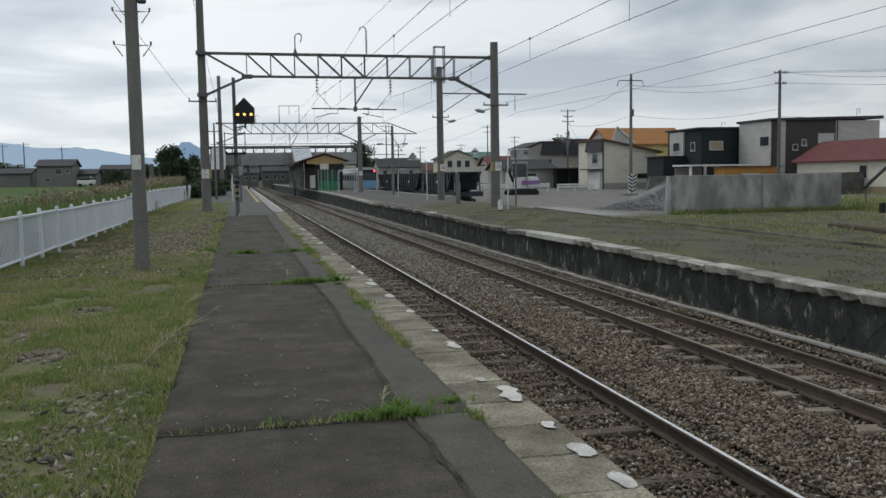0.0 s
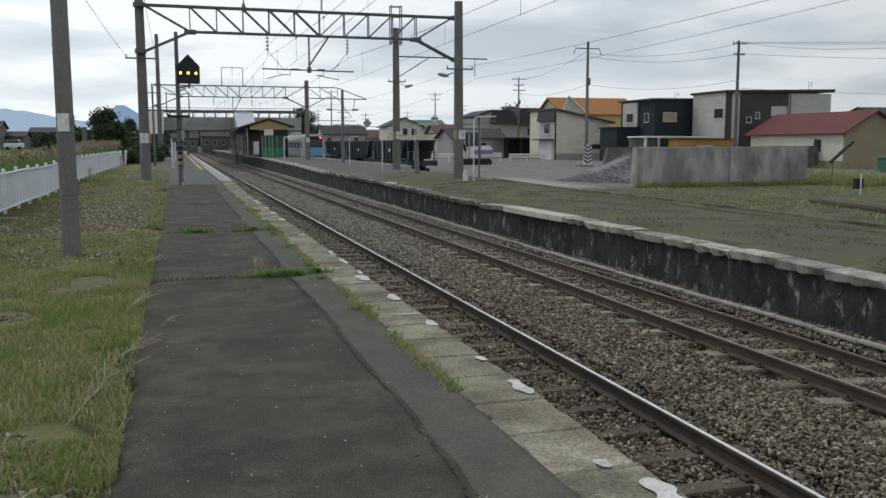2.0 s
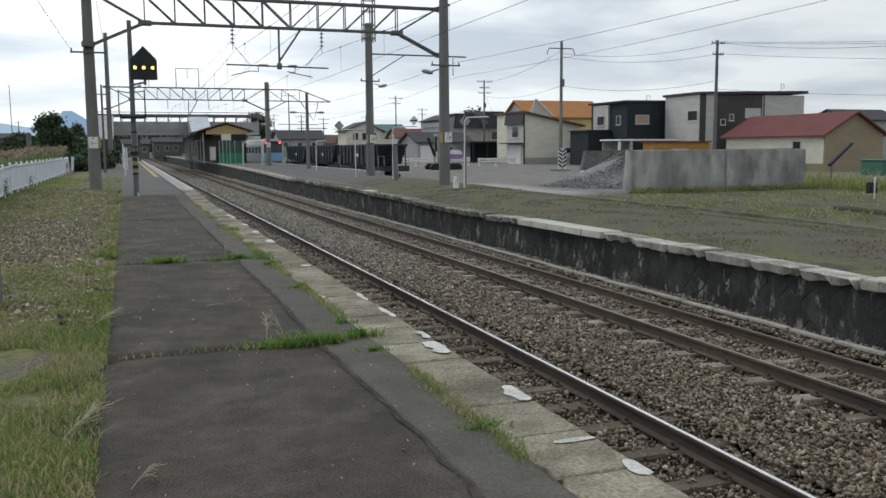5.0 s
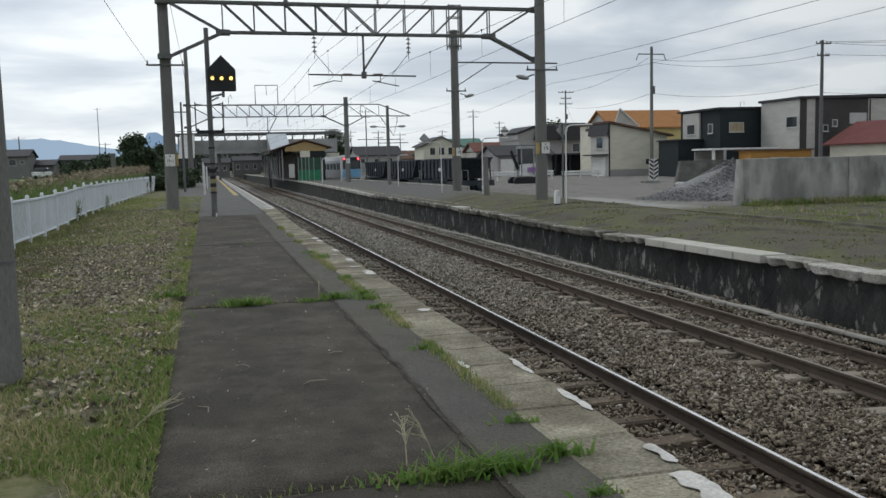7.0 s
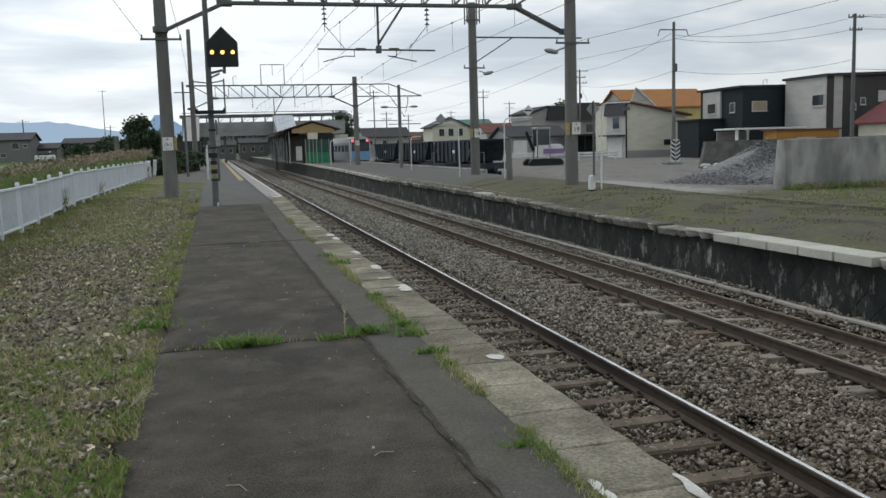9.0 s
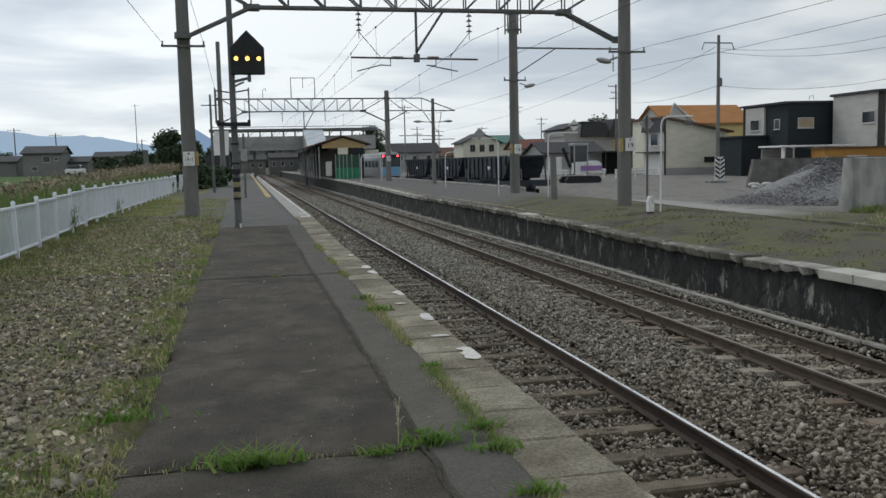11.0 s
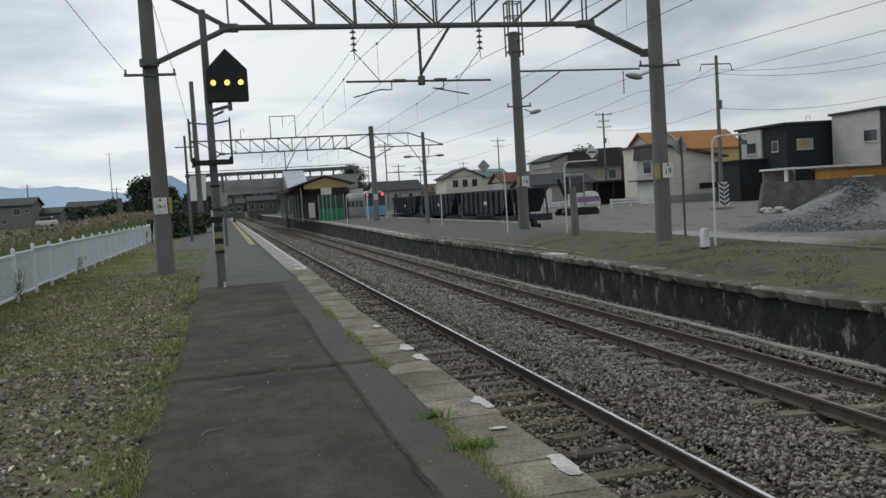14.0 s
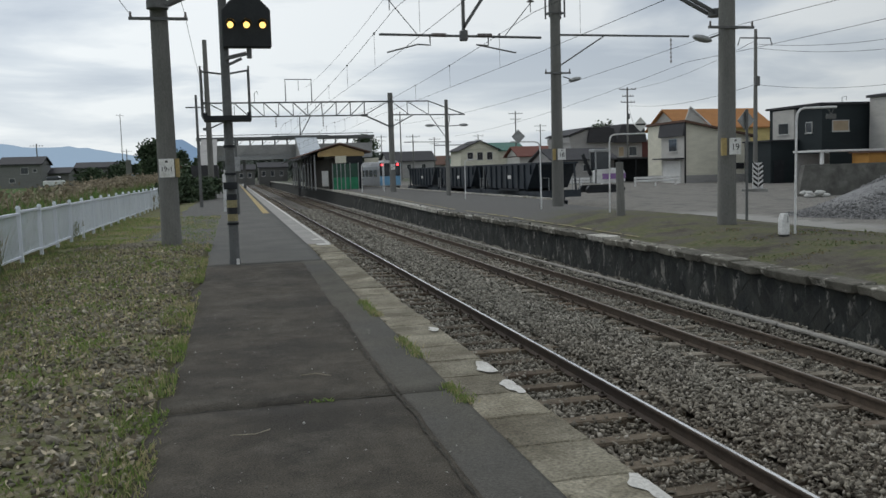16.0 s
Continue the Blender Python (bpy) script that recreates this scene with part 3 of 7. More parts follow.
# ---- tracks ----
GAUGE = 0.69  # half the distance between rail heads
PROFILE = [(-0.064, -0.153), (0.064, -0.153), (0.064, -0.143), (0.010, -0.125), (0.010, -0.040), (0.0325, -0.030), (0.0325, -0.005), (0.019, 0.0), (-0.019, 0.0), (-0.0325, -0.005), (-0.0325, -0.030), (-0.010, -0.040), (-0.010, -0.125), (-0.064, -0.143)]


def rail_mesh(name, y0, y1, side, head):
    verts, faces, mats = [], [], []
    ys = list(np.arange(y0, y1, 12.0)) + [y1]
    n = len(PROFILE)
    for y in ys:
        verts += [(x * 1.2, y, z * 1.2) for x, z in PROFILE]
    for j in range(len(ys) - 1):
        for k in range(n):
            a, b = j * n + k, j * n + (k + 1) % n
            faces.append((a, b, b + n, a + n))
            mats.append(1 if k in (6, 7) else 0)
    me = raw_mesh(name, verts, faces, side)
    me.materials.append(head)
    me.polygons.foreach_set("material_index", mats)
    return me


def sleeper_mesh(seed, material):
    rnd = random.Random(seed)
    bm = box(B(), -1.27, 1.27, -0.13, 0.13, -0.18, 0.0, 0.02)
    for v in bm.verts:
        v.co += Vector((rnd.uniform(-0.012, 0.012), rnd.uniform(-0.01, 0.01), rnd.uniform(-0.008, 0.008)))
        if abs(v.co.x) < 0.3:
            v.co.z -= 0.02
    return mesh_of("sleeper", bm, material)


SLEEPERS = [sleeper_mesh(k, BROWNSLEEPER) for k in range(4)] + [sleeper_mesh(k, SLEEPER) for k in range(4)]


def clip_mesh():
    bm = B()
    for s in (-1, 1):
        box(bm, s * 0.10 - 0.045, s * 0.10 + 0.045, -0.06, 0.06, 0.0, 0.035, 0.008)
        bar(bm, (s * 0.10, 0, 0.02), (s * 0.10, 0, 0.075), 0.022, sides=6)
    return mesh_of("rail_clip", bm, RAILSIDE)


CLIP = clip_mesh()


def track(xc, y1, side, head, label, cant=0.0):
    t = thing("railway_track", label, "railway track", "tracks", "structure")
    z = RAIL_Z
    for x in (xc - GAUGE, xc + GAUGE):
        r = new("rail", rail_mesh("rail", -14, y1, side, head))
        r.parent, r.location = t, (x, 0, z - (cant if x > xc else 0))
    rnd = random.Random(int(xc * 100))
    y, n = -5.6, 0
    rest = B()
    while y < y1:
        zt = z - 0.186 + rnd.uniform(-0.012, 0.012)
        if n < 130:
            s = new("sleeper", SLEEPERS[rnd.randrange(4) + (4 if xc > 4 else 0)])
            s.parent, s.location = t, (xc + rnd.uniform(-0.04, 0.04), y, zt - cant / 2)
            s.rotation_euler = (0, math.atan(cant / (2 * GAUGE)), rnd.uniform(-0.012, 0.012))
            if -1 < y < 52:
                for x in (xc - GAUGE, xc + GAUGE):
                    c = new("rail_clip", CLIP)
                    c.parent, c.location = t, (x, y, zt - (cant if x > xc else 0))
        else:
            box(rest, xc - 1.27, xc + 1.27, y - 0.12, y + 0.12, zt - 0.15, zt)
        y += 0.85 + rnd.uniform(-0.04, 0.04)
        n += 1
    tagged(part("far_sleepers", rest, SLEEPER, t), kind="stuff")
    return t


track(1.90, 330, RAILSIDE, RAILTOP, "railway track with one bright worn rail on stained sleepers")
track(6.06, 330, RUSTRAIL, DULLTOP, "rust-brown railway track on pale concrete sleepers", 0.06)


def scatter_stones(name, xs, ys, zs, size, material, seed, flat=0.75):
    """Many angular stones: squashed, skewed octahedra turned at random."""
    rng = np.random.default_rng(seed)
    n = len(xs)
    base = np.array([[1, 0, 0], [0, 1, 0], [-1, 0, 0], [0, -1, 0], [0.15, 0.1, 1], [0, 0, -0.8]], float)
    tri = np.array([[0, 1, 4], [1, 2, 4], [2, 3, 4], [3, 0, 4], [1, 0, 5], [2, 1, 5], [3, 2, 5], [0, 3, 5]])
    v = base[None] + rng.uniform(-0.38, 0.38, (n, 6, 3))
    v *= np.stack([rng.uniform(0.7, 1.3, n), rng.uniform(0.7, 1.25, n), rng.uniform(0.5, 1.0, n) * flat], 1)[:, None]
    q = rng.normal(size=(n, 4))
    q[:, 1:3] *= 0.45
    q /= np.linalg.norm(q, axis=1)[:, None]
    w, x, y, z = q.T
    rot = np.stack([1 - 2 * (y * y + z * z), 2 * (x * y - w * z), 2 * (x * z + w * y), 2 * (x * y + w * z), 1 - 2 * (x * x + z * z), 2 * (y * z - w * x), 2 * (x * z - w * y), 2 * (y * z + w * x), 1 - 2 * (x * x + y * y)], 1).reshape(n, 3, 3)
    v = np.einsum("nij,nkj->nki", rot, v) * np.asarray(size).reshape(-1, 1, 1)
    v += np.stack([xs, ys, zs], 1)[:, None]
    t = tri[None] + 6 * np.arange(n)[:, None, None]
    return numpy_mesh(name, v.reshape(-1, 3), t.reshape(-1, 3), material)


def lay_ballast():
    rng = np.random.default_rng(7)
    xs, ys, sz = [], [], []
    for y0, y1, dens, s in ((1.5, 10, 920, 0.0265), (10, 20, 620, 0.029), (20, 42, 390, 0.034), (42, 62, 160, 0.047), (62, 100, 42, 0.07)):
        n = int(dens * (y1 - y0) * 8.0)
        xs.append(rng.uniform(0.15, 8.15, n))
        ys.append(rng.uniform(y0, y1, n))
        sz.append(s * rng.uniform(0.65, 1.45, n))
    xs, ys, sz = map(np.concatenate, (xs, ys, sz))
    # full between the tracks and outside, low in the cribs and off the rails
    zs = np.full(len(xs), RAIL_Z - 0.20)
    for xc in (1.90, 6.06):
        d = np.abs(xs - xc)
        zs = np.where(d < 1.3, RAIL_Z - (0.235 if xc < 4 else 0.275), zs)
        off = np.abs(d - GAUGE) > 0.07
        xs, ys, sz, zs = xs[off], ys[off], sz[off], zs[off]
    zs = zs + 0.03 * np.sin(ys * 1.7 + xs * 2.3) * np.sin(xs * 3.1 - ys * 0.9) + rng.uniform(-0.03, 0.018, len(xs))
    buried = (rng.random(len(xs)) < np.where(xs > 4.5, 0.16, 0.45)) & ((np.abs(xs - 1.90) > 0.9) | (rng.random(len(xs)) < 0.25))
    zs = np.where(buried, np.maximum(zs, RAIL_Z - np.where(xs > 4.9, 0.215, 0.185)), zs)
    lump = np.abs(xs - 3.98) < 0.9
    zs = np.where(lump, zs + 0.05, zs)
    ob = new("ballast", scatter_stones("ballast", xs, ys, zs, sz, BALLAST, 11))
    tagged(ob, "loose crushed-stone ballast, rust brown turning grey", "ballast", kind="stuff")


lay_ballast()

# raised bed under the stones
bm = B()
for x0, x1, z in ((0.06, 0.7, -0.25), (0.7, 3.3, -0.30), (3.3, 4.83, -0.225), (4.83, 7.45, -0.30), (7.45, 8.2, -0.24)):
    ny = 120
    prev = None
    for j in range(ny + 1):
        y = -12 + j * 112 / ny
        cur = [bm.verts.new((x0, y, RAIL_Z + z + 0.01 * math.sin(y))), bm.verts.new((x1, y, RAIL_Z + z))]
        if prev:
            bm.faces.new((prev[0], prev[1], cur[1], cur[0]))
        prev = cur
solo("ballast_bed", bm, GROUND, "packed brown ballast under the loose stones", "ballast", kind="structure")

# cable trough along the foot of the far platform
trough = thing("cable_trough", "pale concrete cable trough along the far platform's foot", "cable trough", kind="structure")
rnd = random.Random(3)
y, n = 4.0, 0
lid = [mesh_of("trough_lid", box(B(), -0.06, 0.06, -0.48, 0.48, -0.06, 0.0, 0.012), CABLEDUCT) for k in range(2)]
while y < 62:
    o = new("trough_lid", lid[n % 2])
    o.parent, o.location, o.rotation_euler = trough, (7.66 + 0.05 * math.sin(y * 0.21) + rnd.uniform(-0.015, 0.015), y, RAIL_Z - 0.105 + rnd.uniform(-0.01, 0.01)), (0, 0, rnd.uniform(-0.02, 0.02))
    y += 0.985
    n += 1
bm = box(B(), 7.60, 7.72, 62, 150, RAIL_Z - 0.2, RAIL_Z - 0.11)
part("trough_run", bm, CABLEDUCT, trough)

# ---- the far platform's wall and coping ----
far_platform = thing("platform_far", "old black masonry platform with a chipped pale coping", "platform", kind="structure")
FACE = 8.12
bm = B()
ys = list(np.arange(-12, 66, 1.0)) + list(np.arange(66, 331, 6.0))
prev = None
for y in ys:
    top = edge_level(y) - 0.085
    cur = [bm.verts.new((FACE + 0.042, y, -1.6)), bm.verts.new((FACE + 0.044, y, top)), bm.verts.new((FACE + 0.5, y, top))]
    if prev:
        for a in (0, 1):
            bm.faces.new((prev[a], cur[a], cur[a + 1], prev[a + 1]))
    prev = cur
part("backing_wall", bm, MORTAR, far_platform)
bm = B()
box(bm, BACK - 0.25, BACK + 0.06, 66, 230, -1.6, 0.17)
part("back_wall", bm, COPING, far_platform)


def masonry(y0, y1, single):
    """Rough square stones laid on their corners between the trough and the coping."""
    rnd = random.Random(21)
    step, row = 0.52, 0.26
    joined_v, joined_f = [], []
    count = 0
    y = y0
    col = 0
    shapes = []
    for s in range(6):
        r = random.Random(100 + s)
        bm = B()
        k = [(-0.272, 0), (0, 0.268), (0.272, 0), (0, -0.268)]
        k = [(a * r.uniform(0.86, 1.08) + r.uniform(-0.03, 0.03), b * r.uniform(0.86, 1.08) + r.uniform(-0.03, 0.03)) for a, b in k]
        back = [bm.verts.new((0.06, a, b)) for a, b in k]
        mid = [bm.verts.new((-0.008, a * 0.97, b * 0.97)) for a, b in k]
        front = [bm.verts.new((-0.018 + r.uniform(-0.010, 0.010), a * 0.95 + r.uniform(-0.02, 0.02), b * 0.95 + r.uniform(-0.02, 0.02))) for a, b in k]
        for q in range(4):
            bm.faces.new((back[q], back[(q + 1) % 4], mid[(q + 1) % 4], mid[q]))
            bm.faces.new((mid[q], mid[(q + 1) % 4], front[(q + 1) % 4], front[q]))
        bm.faces.new(front)
        bmesh.ops.recalc_face_normals(bm, faces=bm.faces)
        shapes.append(mesh_of("wall_stone", bm, MASON))
    while y < y1:
        top = edge_level(y) - 0.13
        z = -1.42 + (row if col % 2 else 0)
        while z < top - 0.02:
            yy, zz = y + rnd.uniform(-0.02, 0.02), min(z + rnd.uniform(-0.02, 0.02), top - 0.08)
            if single and count < 300 and y > 13:
                o = new("wall_stone", shapes[rnd.randrange(6)])
                o.parent, o.location = far_platform, (FACE + 0.055, yy, zz)
                count += 1
            else:
                n = len(joined_v)
                me = shapes[rnd.randrange(6)]
                joined_v += [(v.co.x + FACE + 0.055, v.co.y + yy, v.co.z + zz) for v in me.vertices]
                joined_f += [tuple(n + q for q in p.vertices) for p in me.polygons]
            z += 2 * row
        y += step / 2
        col += 1
    ob = new("wall_stones", raw_mesh("wall_stones", joined_v, joined_f, MASONI))
    ob.parent = far_platform
    tagged(ob, kind="stuff")


def coping_mesh(seed, worn, material=None):
    """A worn edge slab: chipped along its lower front, its top tilted and scarred."""
    rnd = random.Random(seed)
    half = 0.625
    bm = box(B(), -0.16, 0.40, -half, half, -0.19, 0.0, 0.02)
    bmesh.ops.subdivide_edges(bm, edges=[e for e in bm.edges if e.calc_length() > 0.3], cuts=6)
    for v in bm.verts:
        k = noise.noise(Vector((seed * 7.3, v.co.y * 3.4, 1.0)))
        f = noise.noise(Vector((seed * 3.1, v.co.y * 11, v.co.z * 9)))
        if v.co.x < 0.02:
            low = 1.0 if v.co.z < -0.1 else 0.28
            v.co.x += worn * low * (0.06 + 0.30 * max(0, k + 0.15)) + 0.012 * f
            if v.co.z < -0.1:
                v.co.z += worn * 0.13 * max(0, k + 0.25)
            else:
                v.co.z -= worn * 0.05 * max(0, f)
        if abs(v.co.y) > half - 0.05:
            v.co.y -= math.copysign(0.02 + 0.05 * max(0, f) * worn, v.co.y)
    return mesh_of("coping_stone", bm, material or COPING)


COPINGS = [coping_mesh(k, 0.35 + 0.2 * (k % 4)) for k in range(9)]
DARKCOPING = surface("blackened_coping", (0.10, 0.096, 0.078), (0.19, 0.18, 0.15), 3, 0.9, 0.9, 45, random=0.3, blotch=(0.52, 0.50, 0.44), stretch=(1.0, 0.8, 1.0))
DARKCOPINGS = [coping_mesh(k + 20, 0.25 + 0.15 * (k % 4), DARKCOPING) for k in range(9)]
NEWCONC = surface("new_concrete", (0.42, 0.41, 0.36), (0.50, 0.49, 0.44), 2, 0.85, 0.3, 60, grime=(0.30, 0.29, 0.25), random=0.08)
slab_mesh = mesh_of("new_slab", box(B(), -0.20, 0.42, -0.455, 0.455, -0.17, 0.0, 0.012), NEWCONC)
rnd = random.Random(5)
SPOTS = [-6.2 + 1.3 * k for k in range(23)] + [23.53 + 0.94 * k for k in range(5)] + [28.42 + 1.3 * k for k in range(29)]
for y in SPOTS:
    fresh = 23.3 < y < 28.0
    o = new("new_slab" if fresh else "coping_stone", slab_mesh if fresh else (DARKCOPINGS if y > 31 and rnd.random() < 0.85 else COPINGS)[rnd.randrange(9)])
    o.parent = far_platform
    o.location = (FACE + rnd.uniform(-0.035, 0.02) * (0.2 if fresh else 1), y, edge_level(y) + (0.055 if fresh else 0.03 + rnd.uniform(-0.022, 0.022)))
    tip = 0.2 if fresh else 1.0
    o.rotation_euler = (math.atan((edge_level(y + 1) - edge_level(y - 1)) / 2) + rnd.uniform(-0.012, 0.012) * tip, rnd.uniform(-0.015, 0.03) * tip, rnd.uniform(-0.018, 0.018) * tip)
bm = B()
prev = None
for y in np.arange(66, 332, 4.0):
    z = edge_level(y) + 0.02
    cur = [bm.verts.new(p) for p in ((FACE - 0.08, y, z - 0.17), (FACE - 0.08, y, z), (FACE + 0.42, y, z))]
    if prev:
        for a in (0, 1):
            bm.faces.new((prev[a], prev[a + 1], cur[a + 1], cur[a]))
    prev = cur
part("coping_run", bm, COPING, far_platform)
# broken remains of the yellow guide line on the far platform
rnd = random.Random(23)
y = 40.5
while y < 112:
    l = rnd.uniform(0.8, 3.4)
    if rnd.random() < 0.9:
        bm = B()
        a, b = y, y + l
        w = rnd.uniform(0.03, 0.06)
        v = [bm.verts.new((8.85 + dx + rnd.uniform(-0.02, 0.02), yy, ground_z(8.85 + dx, yy) + 0.03)) for dx, yy in ((-w, a), (w, a + 0.1), (w, b - 0.1), (-w, b))]
        bm.faces.new(v)
        part("faded_line", bm, FADEDYELLOW, far_platform, "worn yellow paint remnant")
    y += l + rnd.uniform(0.05, 0.5)

# ---- overhead line: poles, portals, wires ----
def number_plate(parent, x, y, z, text, r, tilt=0.0):
    """A white number plate strapped on a pole, with a yellow plate round its side."""
    bm = B()
    box(bm, x - 0.19, x + 0.19, y - r - 0.03, y - r - 0.012, z - 0.24, z + 0.24, 0.006)
    pl = part("number_plate", bm, PLATE, parent, "white enamel number plate")
    lettering("plate_number", text, 0.26 if len(text) < 3 else 0.17, INK, pl, pose(x, y - r - 0.033, z - 0.03, 90, 0, 0))
    bm = B()
    box(bm, x - 0.03, x + 0.03, y - r - 0.036, y - r - 0.031, z + 0.14, z + 0.19)
    part("plate_mark", bm, INK, pl)
    return pl


def concrete_pole(x, y, z0, z1, r0, r1, label, name="catenary_pole"):
    p = thing(name, label, "pole", "catenary poles")
    part("shaft", bar(B(), (x, y, z0), (x, y, z1), r0, r1, 20), POLECON, p, smooth=False)
    return p


def crossarm(p, x, y, z, half):
    bm = B()
    box(bm, x - half, x + half, y - 0.27, y - 0.20, z - 0.035, z + 0.035)
    bar(bm, (x - 0.2, y - 0.22, z), (x + 0.2, y - 0.22, z), 0.05, sides=8)
    part("crossarm", bm, STEEL, p)
    for s in (-1, 1):
        bm = B()
        bar(bm, (x + s * half * 0.93, y - 0.235, z + 0.03), (x + s * half * 0.93, y - 0.235, z + 0.17), 0.035, 0.025, 8)
        part("pin_insulator", bm, INSUL, p)


def street_light(p, x, y, z, side):
    bm = B()
    bar(bm, (x + side * 0.2, y, z + 0.22), (x + side * 0.52, y, z + 0.12), 0.025)
    part("lamp_arm", bm, STEEL, p)
    bm = B()
    bmesh.ops.create_uvsphere(bm, u_segments=14, v_segments=8, radius=0.5, matrix=Matrix.LocRotScale((x + side * 0.75, y, z + 0.1), Euler((0, side * -0.2, 0)), (0.62, 0.26, 0.2)))
    part("lamp_head", bm, GALV, p, "grey lamp head", smooth=True)


def insulator(bm, x, y, z0, z1, discs, r):
    bar(bm, (x, y, z0), (x, y, z1), 0.018, sides=6)
    for k in range(discs):
        z = z0 + (z1 - z0) * (k + 0.5) / discs
        bar(bm, (x, y, z - 0.03), (x, y, z + 0.03), r, r * 0.45, 12)
    return bm


G1 = 45.0
pole_one = concrete_pole(-4.23, 16.0, -0.3, 10.2, 0.145, 0.11, "grey concrete line pole standing in the weedy verge")
bm = B()
box(bm, -4.33, -4.15, 15.83, 15.85, 2.05, 2.34, 0.004)
part("blank_plate", bm, PLATE, pole_one, "small white blank plate")
for z in (4.52, 5.18):
    for s in (-1, 1):
        bm = B()
        x0 = -4.23 + s * 0.13
        chain(bm, [(x0, 16.0, z), (x0 + s * 0.22, 16.0, z + 0.01), (x0 + s * 0.06, 16.0, z - 0.22)], 0.012)
        bar(bm, (x0 + s * 0.22, 16.0, z + 0.01), (x0 + s * 0.22, 16.0, z + 0.08), 0.02)
        part("wire_bracket", bm, STEEL, pole_one)
bm = B()
box(bm, -4.12, -3.94, 15.9, 16.1, 5.35, 5.68, 0.03)
part("junction_box", bm, STEEL, pole_one)
bm = bar(B(), (-4.23, 16.0, 1.0), (-4.23, 16.0, 1.02), 0.152, sides=20)
part("strap", bm, STEEL, pole_one)

pole_two = concrete_pole(-3.95, 45.3, -0.3, 11.8, 0.26, 0.18, "tall concrete portal pole beside the platform")
number_plate(pole_two, -3.95, 45.3, 2.14, "19-1", 0.245)
bm = box(B(), -3.74, -3.64, 45.1, 45.25, 1.9, 2.38)
part("side_plate", bm, YELLOW, pole_two, "yellow side plate")
crossarm(pole_two, -3.95, 45.3, 5.92, 0.72)
pole_three = concrete_pole(11.75, 44.4, -0.5, 9.15, 0.275, 0.21, "thick concrete portal pole on the far platform")
number_plate(pole_three, 11.85, 44.4, 2.32, "19", 0.26)
bm = box(B(), 11.43, 11.58, 44.12, 44.2, 2.06, 2.56)
part("side_plate", bm, YELLOW, pole_three, "yellow side plate")
crossarm(pole_three, 11.75, 44.4, 5.7, 0.72)
street_light(pole_three, 11.6, 44.2, 5.28, -1)
pole_four = concrete_pole(11.3, 56, -0.4, 9.2, 0.27, 0.21, "concrete line pole with a lamp on the far platform")
number_plate(pole_four, 11.4, 56, 2.3, "18", 0.25)
bm = box(B(), 11.0, 11.13, 55.73, 55.8, 2.06, 2.54)
part("side_plate", bm, YELLOW, pole_four, "yellow side plate")
crossarm(pole_four, 11.3, 56, 5.76, 0.6)
street_light(pole_four, 11.4, 55.9, 5.4, 1)
bm = B()
for x in (10.95, 11.65):
    for y in (55.75, 56.25):
        beam(bm, (x, y, 8.1), (x, y, 10.6), 0.06, 0.06)
for z in (8.3, 9.1, 9.9, 10.55):
    for a, b in (((10.95, 55.75), (11.65, 55.75)), ((10.95, 56.25), (11.65, 56.25)), ((10.95, 55.75), (10.95, 56.25)), ((11.65, 55.75), (11.65, 56.25))):
        beam(bm, (*a, z), (*b, z), 0.05, 0.05)
part("top_cage", bm, STEEL, pole_four, "steel extension cage")
bm = B()
bar(bm, (11.5, 56, 7.40), (17.8, 56, 7.38), 0.045)
part("cantilever_arm", bm, STEEL, pole_four)
bm = insulator(B(), 16.9, 56, 6.2, 7.3, 6, 0.06)
part("line_insulator", bm, INSUL, pole_four)
bm = B()
chain(bm, [(11.5, 56, 6.1), (13.6, 56, 7.36)], 0.03)
part("arm_brace", bm, STEEL, pole_four)
pole_four.location = (0.54, 2.3, 0.06)
pole_four.scale = (1.0, 1.0, 1.03)


def portal(name, y, xl, xr, zb, zt, kneel, kneer, label, over=0.0, flip=7):
    """A lattice portal beam: chords, posts, diagonals and knees, in two planes."""
    g = thing(name, label, "gantry", "line portals")
    for dy in (-0.16, 0.16):
        bm = B()
        beam(bm, (xl, y + dy, zt), (xr + over * 0.62, y + dy, zt), 0.10, 0.10)
        part("top_chord", bm, STEEL, g)
        bm = B()
        beam(bm, (kneel, y + dy, zb), (kneer, y + dy, zb), 0.09, 0.09)
        part("bottom_chord", bm, STEEL, g)
        n = 9
        for k in range(n + 1):
            x = kneel + (kneer - kneel) * k / n
            part("post", beam(B(), (x, y + dy, zb), (x, y + dy, zt), 0.045, 0.045), STEEL, g)
            if k < n:
                x2 = kneel + (kneer - kneel) * (k + 1) / n
                a, b = ((x, y + dy, zt), (x2, y + dy, zb)) if k < 5 else ((x, y + dy, zb), (x2, y + dy, zt))
                part("diagonal", beam(B(), a, b, 0.055, 0.055), STEEL, g)
        for xa, xb in ((xl, kneel), (xr, kneer)):
            part("end_diagonal", beam(B(), (xa, y + dy, zt), (xb, y + dy, zb), 0.07, 0.07), STEEL, g)
            part("knee_brace", beam(B(), (xa, y + dy, zb - 0.97), (xb, y + dy, zb), 0.09, 0.09), STEEL, g)
    for x in (kneel, kneer):
        part("gusset_plate", box(B(), x - 0.28, x + 0.28, y - 0.18, y + 0.18, zb - 0.11, zb + 0.1, 0.03), STEEL, g)
    for x, s in ((xl, 1), (xr, -1)):
        for z in (zt, zb - 0.97):
            part("pole_clamp", bar(B(), (x - s * 0.2, y, z - 0.1), (x - s * 0.2, y, z + 0.1), 0.27, sides=16), STEEL, g)
    return g


portal_one = portal("line_portal", G1, -3.75, 11.6, 7.22, 8.40, -1.65, 9.6, "grey steel lattice portal carrying the overhead lines")
